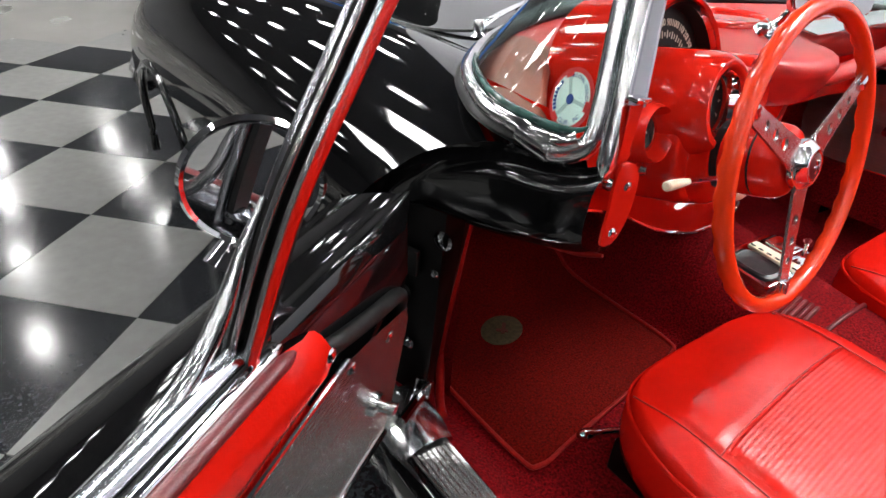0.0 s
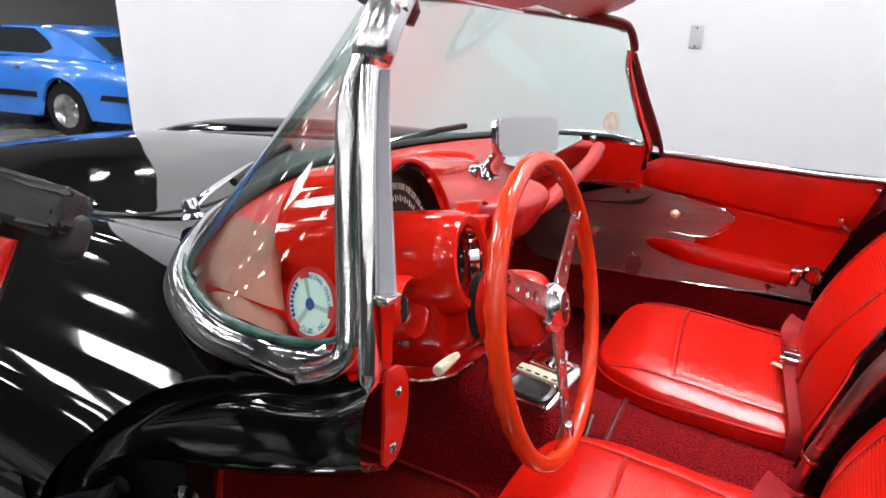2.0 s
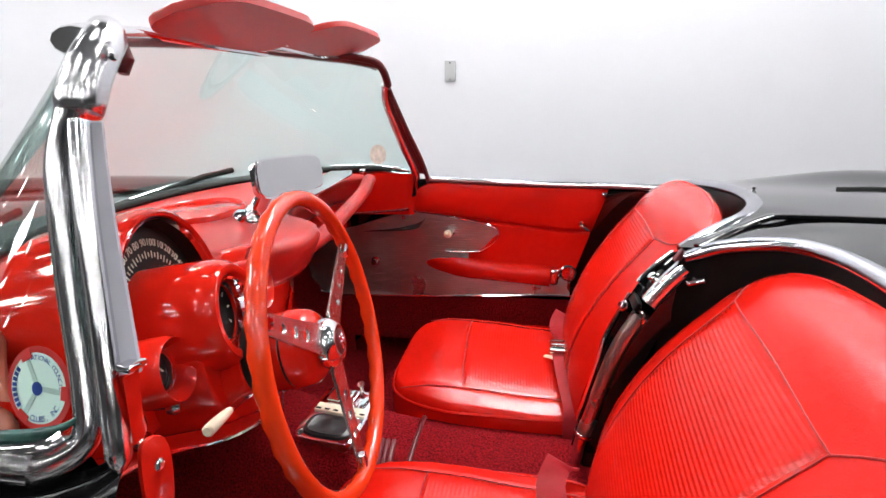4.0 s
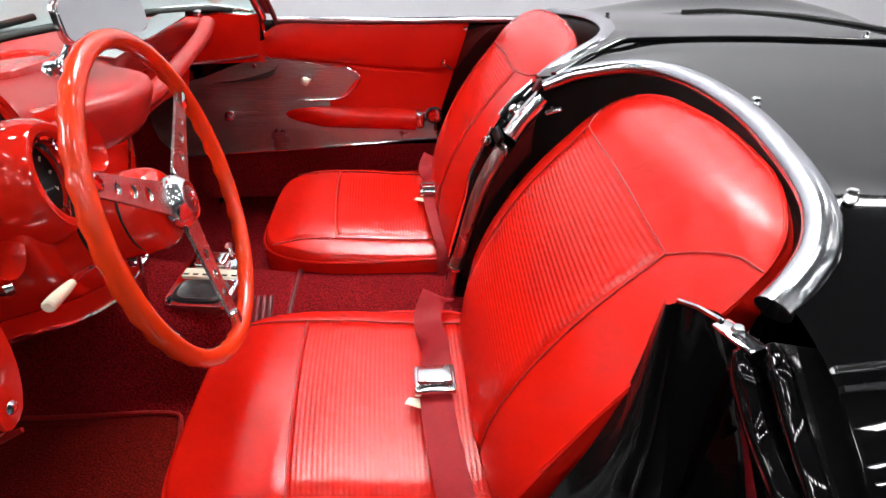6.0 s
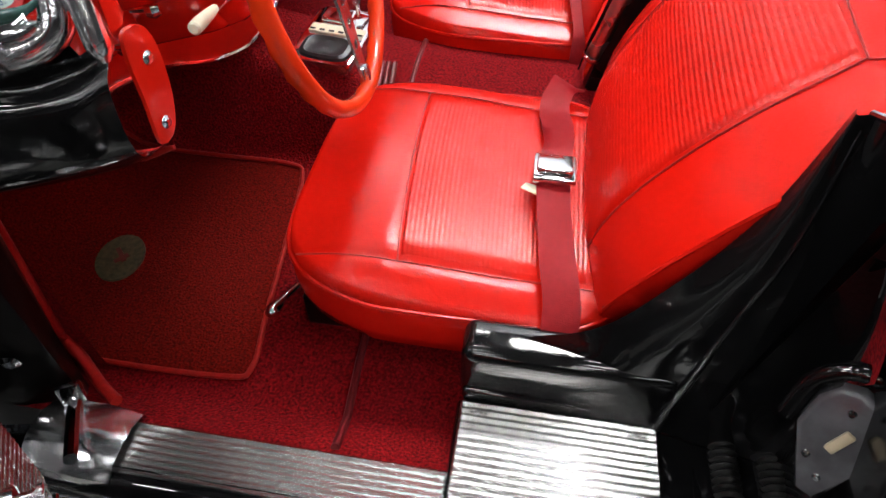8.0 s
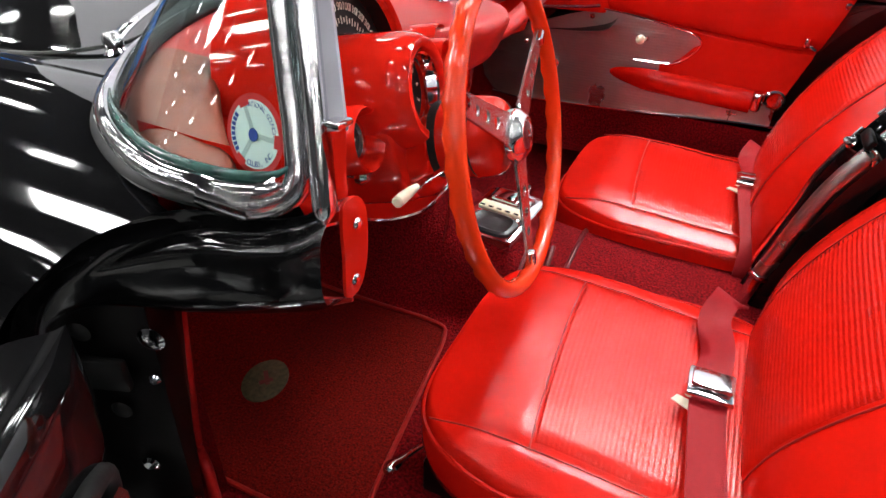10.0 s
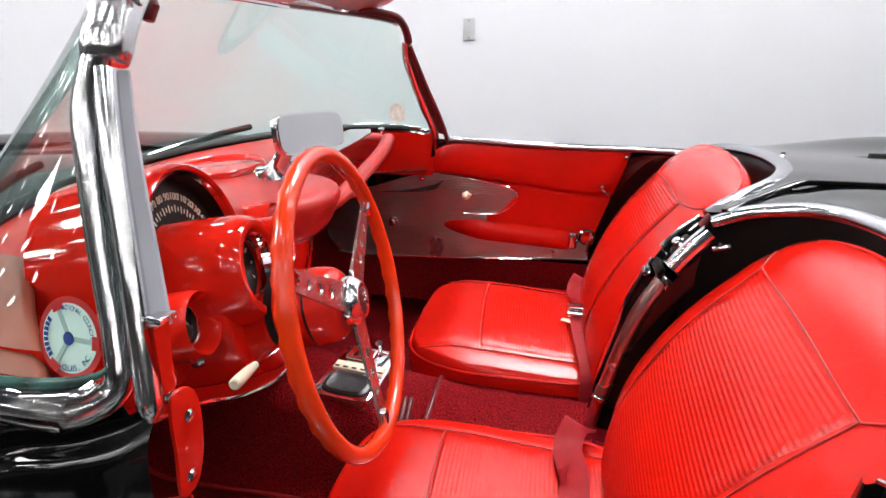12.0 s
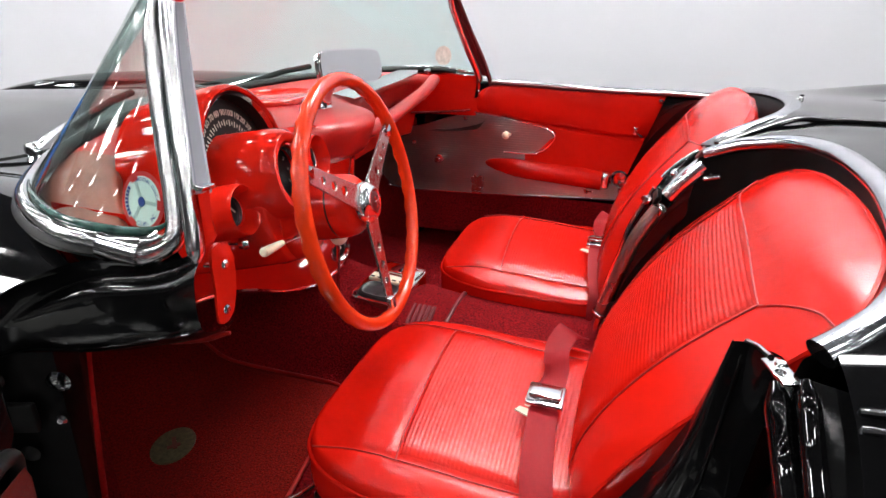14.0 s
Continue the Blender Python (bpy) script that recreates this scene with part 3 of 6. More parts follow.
skin(bm, [curve_through([p, lerp(p, q, 0.55) + V((-0.012, 0.012, 0.004)), q, lerp(q, r, 0.5) + V((0.004, 0.006, 0)), r, lerp(r, t, 0.5) + V((0.002, -0.004, 0)), t], 5) for p, q, r, t in zip(A1, RIDGE, DEEP, A4)])
rear_pillar = part("rear_pillar", bm, BLACK_JAMB, car, "glossy black rear door pillar", sharp=80)
bm = new_bm()
A7 = []
for k in range(41):
    x = -0.712 - 0.173 * min(1.0, k / 26)
    A7.append(V((x + 0.015 * max(0.0, k / 26 - 1), -0.466, deck_z(x, -0.48) - 0.003 if k < 27 else lerp(0.45, 0.302, (k - 26) / 14))))
FOLD = [lerp(p, q, 0.42) + V((0, 0.004, 0.004)) for p, q in zip(A4, A7)]
skin(bm, [curve_through([p, lerp(p, f, 0.5) + V((0, -0.022, -0.006)), f, lerp(f, q, 0.5) + V((0, -0.026, -0.008)), q], 5) for p, f, q in zip(A4, FOLD, A7)])
part("pillar_flange", bm, BLACK_JAMB, car, sharp=80)
for line, r in ((A4, 0.0125), (FOLD, 0.010)):
    bm = new_bm()
    tube(bm, line[:38], [r * min(1.0, 0.35 + 0.25 * k) for k in range(38)], 16, side=(0, 0.7, 0.7))
    part("flange_bead", bm, BLACK, rear_pillar)
bm = new_bm()
tube(bm, [p + V((0.0, 0.003, 0.002)) for p in RIDGE[1:38]], [0.002 + 0.00018 * k for k in range(37)], 12)
part("ridge_bead", bm, BLACK, rear_pillar)
bm = new_bm()
skin(bm, [[lerp(p, q, t) + V((-0.004, 0.006, 0)) for t in (0.05, 0.25, 0.45)] for p, q in zip(DEEP[3:19], A4[3:19])])
part("pillar_carpet", bm, CARPET, rear_pillar)
bm = new_bm()
tube(bm, [(-0.604, -0.398, 0.753), (-0.632, -0.404, 0.764), (-0.662, -0.408, 0.772)], 0.0035, 8)
part("cap_edge", bm, CHROME_WORN, rear_pillar)
bm = new_bm()
block(bm, (0.044, 0.018, 0.004), axes((-0.682, -0.414, 0.771), (0, 0.1, 1), (1, 0.3, 0)), 0.0015)
part("pillar_cap", bm, CHROME_WORN, rear_pillar)
bm = new_bm()
lathe(bm, [(0, 0.003), (0.004, 0.003), (0.005, 0.002), (0.006, 0)], axes((-0.680, -0.413, 0.777), (0, 0.1, 1)), 14)
part("cap_bolt", bm, CHROME_WORN, rear_pillar)
# clear catch on the pillar's foot
am = axes((-0.745, -0.462, 0.475), (-0.75, 0.55, 0.35), (0.6, 0.75, 0)) @ Matrix.Diagonal((0.85, 0.88, 1, 1))
bm = new_bm()
plate(bm, [(0.008, -0.072), (-0.026, -0.064), (-0.042, -0.030), (-0.040, 0.012), (-0.030, 0.080), (-0.004, 0.078), (0.040, 0.002), (0.040, -0.040), (0.028, -0.064)], 0.016, am, 0.006, 3)
catch = part("door_catch", bm, PLASTIC_DARK, rear_pillar, "smoked plastic door catch")
bm = new_bm()
block(bm, (0.012, 0.034, 0.006), am @ pose(-0.006, -0.008, 0.017, 0, 0, -12), 0.002)
part("catch_pin", bm, material("catch_pin_tan", (0.36, 0.30, 0.20), 0.4), catch)
for x, y in ((0.010, 0.030), (-0.014, 0.048), (0.004, -0.045)):
    bm = new_bm()
    lathe(bm, [(0, 0.003), (0.003, 0.003), (0.005, 0)], am @ pose(x, y, 0.016), 10)
    part("catch_screw", bm, CHROME_WORN, catch)
bm = new_bm()
tube(bm, [am @ p for p in curve_through([(0.052, 0.01, 0.0), (0.052, -0.045, 0.0), (0.032, -0.078, 0.0), (0.0, -0.090, 0.0), (-0.036, -0.078, 0.0), (-0.058, -0.035, 0.0), (-0.060, 0.02, 0.0)], 5)], 0.010, 10)
part("catch_gasket", bm, BLACK, rear_pillar)
for yy in (-0.420, -0.478):
    bm = new_bm()
    rows = []
    for k in range(45):
        f = 0.75 + 0.25 * abs(math.sin(math.pi * k / 4))
        rows.append([V((-0.660 - 0.0022 * k, yy + 0.018 * f * math.cos(q), 0.301 + 0.020 * f * math.sin(q))) for q in (math.pi * j / 8 for j in range(9))])
    skin(bm, rows)
    part("ribbed_boot", bm, RUBBER, rear_pillar)
bm = new_bm()
block(bm, (0.17, 0.22, 0.02), pose(-0.765, -0.45, 0.290), 0.004)
part("pillar_foot", bm, BLACK, rear_pillar)

# ---- sill and step plate ----
bm = new_bm()
block(bm, (0.062, 0.27, 0.112), pose(-0.640, -0.213, 0.352), 0.016, 4)
block(bm, (0.020, 0.26, 0.03), pose(-0.667, -0.213, 0.312), 0.008, 3)
part("sill_ledge", bm, BLACK_JAMB, car, "glossy black ledge beside the seat")
bm = new_bm()
block(bm, (0.075, 0.50, 0.035), pose(-0.814, 0.165, 0.282), 0.006)
block(bm, (0.18, 0.27, 0.035), pose(-0.763, -0.213, 0.282), 0.006)
sill = part("door_sill", bm, BLACK, car)


def ribbed(bm, x0, x1, y0, y1, z, ribs, height=0.003):
    rows = []
    n = ribs * 4
    for k in range(n + 1):
        x = lerp(x0, x1, k / n)
        zz = z + height * (0.5 - 0.5 * math.cos(2 * math.pi * k / 4)) if 0 < k < n else z - 0.004
        rows.append([V((x, y0, zz - 0.004)), V((x, y0 - 0.003 * (1 if y0 > y1 else -1), zz)), V((x, y1 + 0.003 * (1 if y0 > y1 else -1), zz)), V((x, y1, zz - 0.004))])
    skin(bm, rows)


bm = new_bm()
ribbed(bm, -0.676, -0.845, -0.083, -0.340, 0.3045, 17)
step = part("step_plate", bm, STEEL, sill, "ribbed bright metal step plate")
bm = new_bm()
ribbed(bm, -0.775, -0.845, 0.40, -0.080, 0.3045, 8)
part("step_plate", bm, STEEL, sill, "ribbed bright metal step plate")
for dy in (-0.10, -0.305):
    for k in range(4):
        bm = new_bm()
        block(bm, (0.003, 0.004, 0.002), pose(-0.695, dy - 0.006 * k, 0.309), 0)
        part("plate_screw", bm, CHROME, step)
# bright boot over the front end of the sill
bm = new_bm()
rows = []
for y, w, z in ((0.315, 0.046, 0.310), (0.35, 0.048, 0.320), (0.40, 0.045, 0.330), (0.425, 0.036, 0.332), (0.434, 0.024, 0.315)):
    rows.append([V((-0.812 + x * w, y + 0.010, z + dz)) for x, dz in ((-1.15, -0.045), (-1.0, -0.006), (-0.5, 0.004), (0, 0.006), (0.5, 0.004), (1.0, -0.006), (1.15, -0.045))])
skin(bm, rows)
part("sill_boot", bm, BRIGHT, sill, "bright metal cap on the sill end")

# ---- windshield ----
LOW = [(0.684, 0.226, 0.842), (0.706, 0.254, 0.818), (0.728, 0.31, 0.822), (0.722, 0.385, 0.828), (0.668, 0.485, 0.832), (0.585, 0.565, 0.834), (0.45, 0.655, 0.834), (0.25, 0.735, 0.834), (0.0, 0.765, 0.834)]
TOP = [(0.604, 0.268, 1.080), (0.594, 0.266, 1.108), (0.575, 0.278, 1.130), (0.545, 0.305, 1.140), (0.490, 0.340, 1.147), (0.41, 0.372, 1.152), (0.30, 0.400, 1.157), (0.15, 0.420, 1.161), (0.0, 0.426, 1.163)]


def placed(p, side):
    """A point of the driver's half, or its counterpart on the other side, which leans in a little more."""
    x, y, z = p
    up = max(0.0, z - 0.83) / 0.25
    return V((-x, y, z)) if side < 0 else V((x - (0.015 + 0.035 * up) * min(1.0, x / 0.4), y + 0.02 * up, z))


def both(line):
    return [placed(p, -1) for p in line] + [placed(p, 1) for p in line[-2::-1]]


low_line, top_line = curve_through(both(LOW), 6), curve_through(both(TOP), 6)
bm = new_bm()
rows = []
for k in range(17):
    t = k / 16
    rows.append([lerp(a, b, t) for a, b in zip(low_line, top_line)])
skin(bm, rows)
pane = part("windshield", bm, GLASS, car, "green-tinted wraparound windshield glass")
pane.visible_shadow = False
bm = new_bm()
tube(bm, low_line[4:-4], 0.0125, 16, flat=0.9)
frame_low = part("windshield_lower_frame", bm, CHROME_WORN, car, "chrome lower windshield frame")
bm = new_bm()
tube(bm, [p + V((0, 0.012, -0.014)) for p in low_line[8:-8]], 0.012, 10, flat=0.7)
part("lower_gasket", bm, RUBBER, frame_low)
bm = new_bm()
tube(bm, [p + V((0, -0.017, 0.006)) for p in low_line[24:-14]], [0.0135 * min(1.0, 0.15 + k / 12) for k in range(len(low_line[24:-14]))], 10, flat=0.8)
part("inner_gasket", bm, RUBBER, frame_low)
bm = new_bm()
tube(bm, top_line[18:-12], 0.019, 12, flat=0.7)
header = part("windshield_header", bm, BRIGHT, car, "chrome windshield header")
bm = new_bm()
tube(bm, [p + V((0, -0.012, -0.006)) for p in top_line[12:-12]], 0.009, 10, flat=0.7)
part("header_lining", bm, RED_DARK, header, "maroon header lining")
for side in (-1, 1):
    # corner joint and upright: outer bar, web, inner bar, weatherstrip
    out = curve_through([placed(q, side) for q in ((0.726, 0.305, 0.816), (0.712, 0.262, 0.804), (0.692, 0.234, 0.818), (0.675, 0.240, 0.858), (0.660, 0.252, 0.902), (0.647, 0.262, 0.947), (0.634, 0.270, 0.991), (0.620, 0.277, 1.036), (0.605, 0.270, 1.082))], 5)
    bm = new_bm()
    tube(bm, out, [0.0150 - 0.0025 * min(1, k / 15) for k in range(len(out))], 14, flat=0.9, side=(0, 1, 0))
    post = part("windshield_post", bm, BRIGHT, car, "chrome windshield post")
    inn = curve_through([placed(q, side) for q in ((0.700, 0.200, 0.797), (0.697, 0.201, 0.815), (0.682, 0.211, 0.863), (0.667, 0.222, 0.906), (0.651, 0.234, 0.949), (0.636, 0.245, 0.993), (0.620, 0.255, 1.037), (0.607, 0.262, 1.070))], 5)
    bm = new_bm()
    tube(bm, inn, [(0.0115 if side < 0 else 0.0075) * min(1.0, 0.45 + 0.14 * k) for k in range(len(inn))], 12, flat=0.9, side=(0, 1, 0))
    part("post_bar", bm, BRIGHT if side < 0 else RED_DARK, post)
    bm = new_bm()
    skin(bm, [[lerp(a, b, t) - V((side * 0.004 * math.sin(math.pi * t), 0, 0)) for t in (0, 0.25, 0.5, 0.75, 1)] for a, b in zip(out[12:42:2], inn[6:36:2])])
    part("post_web", bm, BRIGHT if side < 0 else RED_DARK, post)
    bm = new_bm()
    rows = []
    for k, p in enumerate(inn[11:]):
        w = lerp(1.0, 0.75, k / 24) * (1.0 if side < 0 else 0.2)
        rows.append([p + V((-side * dx * w, dy * w, 0)) for dx, dy in ((0.002, -0.008), (0.004, -0.015), (0.008, -0.022), (0.012, -0.022), (0.016, -0.008), (0.010, 0.0))])
    skin(bm, rows, close_u=True, caps=True)
    part("post_weatherstrip", bm, SEAL if side < 0 else RUBBER, post)
    # cap: a curved sleeve that flows into the header
    cap = curve_through([placed(q, side) for q in ((0.606, 0.262, 1.078), (0.596, 0.262, 1.098), (0.577, 0.264, 1.120), (0.548, 0.272, 1.138), (0.51, 0.298, 1.147), (0.46, 0.338, 1.152))], 6)
    girth = [1.0 if side < 0 else 0.5] * len(cap)
    bm = new_bm()
    tube(bm, cap, [g * bend([0, 2, 8, 20, 30], [0.0185, 0.0205, 0.0205, 0.0195, 0.017], k) for k, g in enumerate(girth)], 20, side=(0, 1, 0))
    part("post_cap", bm, CAST if side < 0 else RED_DARK, post, "bright curved corner sleeve" if side < 0 else "")
    if side < 0:
        bm = new_bm()
        tube(bm, [placed((0.535, 0.268, 1.138), side), placed((0.536, 0.262, 1.122), side), placed((0.540, 0.262, 1.110), side)], [0.009, 0.009, 0.005], 12)
        part("latch_cover", bm, RED_DARK, post)
        bm = new_bm()
        lathe(bm, [(0, 0.003), (0.004, 0.002), (0.006, 0)], axes(placed((0.583, 0.240, 1.126), side), (-0.25, -0.85, 0.45)), 12)
        part("sleeve_screw", bm, CHROME_WORN, post)
# frame joint cover on the driver side
bm = new_bm()
tube(bm, [(-0.716, 0.262, 0.806), (-0.722, 0.285, 0.812), (-0.727, 0.305, 0.818)], 0.0165, 14)
part("frame_sleeve", bm, CHROME_WORN, frame_low)

# green glass edge above the frame at the corners
TEAL = material("green_glass_edge", (0.028, 0.075, 0.064), 0.12, vary=0.5, scale=60, bump=0.2, bump_scale=90)
for line, mt, lab in ((low_line[3:27], TEAL, "green glass edge"), (low_line[-27:-3], BRIGHT, "bright inner trim")):
    bm = new_bm()
    tube(bm, [p + V((-0.004 * (1 if p.x > 0 else -1), -0.005, 0.014)) for p in line], [0.0048 * min(1.0, 0.3 + k / 6, 0.1 + (24 - k) / 6) for k in range(24)], 10)
    part("glass_edge", bm, mt, pane, lab)

# black footing between the frame and the cowl
for line in (low_line[4:28], low_line[-28:-4]):
    bm = new_bm()
    skin(bm, [[p + V((0, 0, -0.008)) for p in line], [p + V((-0.012 * (1 if p.x > 0 else -1), -0.006, -0.025)) for p in line], [p + V((-0.022 * (1 if p.x > 0 else -1), -0.012, -0.060)) for p in line]])
    part("frame_footing", bm, BLACK, frame_low)

# sun visors
for c, w in ((-0.165, 0.37), (0.27, 0.38)):
    bm = new_bm()
    m = axes((c, 0.335, 1.168), (0.05, 0.35, 1), (1, 0, 0))
    plate(bm, [(x * (1 - 0.10 * (y < 0)), y) for x, y in ring_of(w / 2, 0.065, 28, 4.0)], 0.012, m @ Matrix.Translation((0, -0.02, 0)), 0.004, 2)
    visor = part("sun_visor", bm, RED_PAD, car, "dark red vinyl sun visor, folded up")
    bm = new_bm()
    tube(bm, [m @ V((-w / 2 - 0.02, 0.045, 0.0)), m @ V((0, 0.05, 0.0)), m @ V((w / 2, 0.045, 0.0))], 0.005, 8)
    part("visor_rod", bm, CHROME, visor)

# wipers
for root, tip in ((V((-0.435, 0.748, 0.815)), V((-0.180, 0.832, 0.850))), (V((0.080, 0.822, 0.815)), V((0.350, 0.735, 0.852)))):
    along = tip - root
    bm = new_bm()
    tube(bm, curve_through([root + V((0, 0, 0.004)), root + along * 0.25 + V((0, 0, 0.010)), root + along * 0.7 + V((0, 0, 0.008)), tip], 5), [0.010 - 0.0004 * k for k in range(16)], 10, flat=0.5)
    arm = part("wiper_arm", bm, CHROME, car, "chrome wiper arm")
    bm = new_bm()
    lathe(bm, [(0, 0.03), (0.010, 0.03), (0.014, 0.022), (0.014, 0.006), (0.020, 0.0)], axes(root - V((0, 0, 0.014)), (0, 0.2, 1)), 16)
    part("wiper_pivot", bm, CHROME, arm)
    bm = new_bm()
    tube(bm, [tip - along * 0.55 + V((0, -0.012, 0.004)), tip + V((0, -0.008, 0.004)), tip + along * 0.35 + V((0, -0.012, -0.004))], 0.008, 8)
    part("wiper_blade", bm, RUBBER, arm)

# ---- front wheel and rear wheel ----
for wy in (1.62, -0.90):
    for side in (-1, 1):
        m = axes((0.64 * side, wy, 0.33), (side, 0, 0))
        bm = new_bm()
        lathe(bm, [(0.20, -0.10), (0.24, -0.105), (0.31, -0.09), (0.33, -0.05), (0.33, 0.05), (0.315, 0.085), (0.285, 0.098), (0.26, 0.098)], m, 40)
        tyre = part("wheel", bm, RUBBER, car, "black tyre with wide whitewall")
        bm = new_bm()
        lathe(bm, [(0.262, 0.0985), (0.255, 0.101), (0.225, 0.098), (0.205, 0.085)], m, 40)
        part("whitewall", bm, WHITE_TYRE, tyre)
        bm = new_bm()
        lathe(bm, [(0.208, 0.07), (0.20, 0.09), (0.18, 0.085), (0.12, 0.10), (0.08, 0.115), (0.05, 0.12), (0, 0.125)], m, 40)
        for k in range(10):
            a = 2 * math.pi * k / 10
            block(bm, (0.02, 0.006, 0.006), m @ pose(0.15 * math.cos(a), 0.15 * math.sin(a), 0.096) @ Matrix.Rotation(a, 4, "Z"), 0)
        cover = part("wheel_cover", bm, CHROME, tyre, "chrome wheel cover with spinner")
        bm = new_bm()
        for k in range(2):
            block(bm, (0.13, 0.022, 0.014), m @ pose(0, 0, 0.135) @ Matrix.Rotation(math.pi / 2 * k + 0.4, 4, "Z"), 0.004)
        part("spinner", bm, CHROME, tyre)
    bm = new_bm()
    block(bm, (1.3, 0.9, 0.02), pose(0, wy, 0.62), 0)
    part("wheel_house", bm, BLACK_SATIN, car)

# ---- doors ----


def slant(z):
    """How far the inner face stands in from the outer skin."""
    return 0.140 + max(0.0, 0.60 - z) * 0.06


def ribbed_sheet(bm, outline, m, step=0.0075, depth=0.0010):
    """A thin sheet on the door's inner face with level ribs; outline: (a, z_low, z_high) columns."""
    zs_all = [z for _, lo, hi in outline for z in (lo, hi)]
    z0, z1 = min(zs_all), max(zs_all)
    n = int((z1 - z0) / (step / 4))
    cols = []
    for k in range(len(outline) - 1):
        cols += [tuple(lerp(p, q, j / 4) for p, q in zip(outline[k], outline[k + 1])) for j in range(4)]
    cols.append(outline[-1])
    rows = []
    for a, lo, hi in cols:
        row = []
        for k in range(n + 1):
            z = min(max(lerp(z0, z1, k / n), lo), hi)
            row.append(m @ V((a, slant(z) + 0.003 + depth * (0.5 - 0.5 * math.cos(2 * math.pi * (z - z0) / step)), z)))
        rows.append(row)
    skin(bm, rows)


def build_door(m, label, shift, drop):
    """A door in its own frame: a runs from the hinge to the rear, b into the car, z up; shift moves the trim along a."""
    lean = 0.19 if shift else 0.0  # the open door hangs from a leaning hinge: its lower face stands further out
    tilt = m @ Matrix(((1, 0, 0, 0), (0, 1, lean, -0.70 * lean), (0, 0, 1, 0), (0, 0, 0, 1)))
    bm = new_bm()
    prof = [(0.118, 0.799), (0.088, 0.797), (0.052, 0.787), (0.018, 0.766), (-0.006, 0.730), (-0.017, 0.64), (-0.014, 0.46), (-0.004, 0.36), (0.01, 0.27), (0.03, 0.262), (0.080, 0.28), (0.118, 0.38), (0.124, 0.58), (0.126, 0.70)]
    ring = curve_through([(b, z, 0) for b, z in prof], 4, closed=True)
    rows = []
    for k in range(21):
        a = lerp(0.012 + 0.9 * shift, 0.945 + shift, k / 20)
        rows.append([m @ V((a, (min(p.x, 0.105) if a < 0.04 + shift else p.x) - (lean * max(0.0, 0.70 - p.y) if p.x > 0.045 else 0.0), p.y + drop * bend([0.6, 0.70, 0.78, 0.80], [0, 0.2, 0.9, 1.0], p.y))) for p in ring])
    skin(bm, rows, close_u=True, caps=True)
    door = part("door", bm, BLACK, car, label)
    s = shift
    bm = new_bm()
    rows = []
    for k in range(25):
        a = lerp(0.225, 0.81, k / 24)
        top = 0.805 - 0.012 * min(1, (a - 0.2) / 0.3) + drop
        low = 0.712 - 0.045 * min(1, max(0, (a - 0.22) / 0.5))
        edge = 0.004 if k in (0, 24) else 0
        top -= (0.024 if shift else 0.045) * max(0.0, 1 - k / 4) ** 2
        a = lerp(0.225, 0.802 - 0.33 * (0.80 - 0.74), k / 24)
        rows.append([m @ V((a + s + 0.33 * (z - 0.74) * k / 24, b - edge * 2, z)) for b, z in ((0.127, top + 0.004), (0.137, top), (0.145, lerp(low, top, 0.7)), (0.147, lerp(low, top, 0.4)), (0.144, low + 0.01), (0.134, low))])
    skin(bm, rows)
    part("upper_pad", bm, RED_VINYL, door, "red vinyl upper door pad")
    bm = new_bm()
    rows = []
    for k in range(25):
        a = lerp(0.26, 0.80, k / 24)
        hi = 0.711 - 0.045 * min(1, max(0, (a - 0.22) / 0.5))
        rows.append([tilt @ V((a + s + (0.33 * (lerp(hi, 0.50, t) - 0.80)) * k / 24, slant(lerp(hi, 0.50, t)) + b, lerp(hi, 0.50, t))) for b, t in ((-0.012, 0.0), (-0.003, 0.05), (-0.001, 0.4), (-0.002, 0.95), (-0.014, 1.0))])
    skin(bm, rows)
    part("lower_pad", bm, RED_VINYL, door, "red vinyl lower door panel")
    front = ((0.046, 0.47, 0.600), (0.056, 0.445, 0.640), (0.072, 0.444, 0.668)) if shift else ((-0.112, 0.53, 0.575), (-0.100, 0.487, 0.600), (-0.07, 0.452, 0.622), (-0.03, 0.439, 0.640))
    bm = new_bm()
    ribbed_sheet(bm, [(x + s, lo, hi) for x, lo, hi in front + (() if shift else ((0.0, 0.437, 0.648), (0.06, 0.442, 0.662))) + ((0.14, 0.444, 0.690), (0.22, 0.446, 0.712), (0.30, 0.450, 0.703), (0.40, 0.455, 0.688), (0.455, 0.460, 0.678), (0.478, 0.462, 0.668), (0.493, 0.464, 0.652))], tilt, 0.0095 if shift else 0.0075, 0.0010)
    # one stainless on both doors: brighter copy when open, dim-reflection copy when closed
    steel = part("kick_plate", bm, STEEL if shift else DIM_STEEL, door, "ribbed brushed stainless door panel", sharp=80)
    bm = new_bm()
    ribbed_sheet(bm, [(x + s, lo, hi) for x, lo, hi in ((0.493, 0.464, 0.56), (0.55, 0.467, 0.545), (0.602, 0.469, 0.54))], tilt)
    part("kick_plate", bm, STEEL if shift else DIM_STEEL, door, "ribbed brushed stainless door panel", sharp=80)
    bm = new_bm()
    ribbed_sheet(bm, [(x + s, lo, hi) for x, lo, hi in ((0.604, 0.469, 0.525), (0.66, 0.472, 0.522), (0.705, 0.475, 0.52))], tilt @ Matrix.Translation((0, 0.002, 0)), 0.006, 0.001)
    part("kick_plate", bm, STEEL if shift else DIM_STEEL, door, "ribbed brushed stainless door panel", sharp=80)
    bm = new_bm()
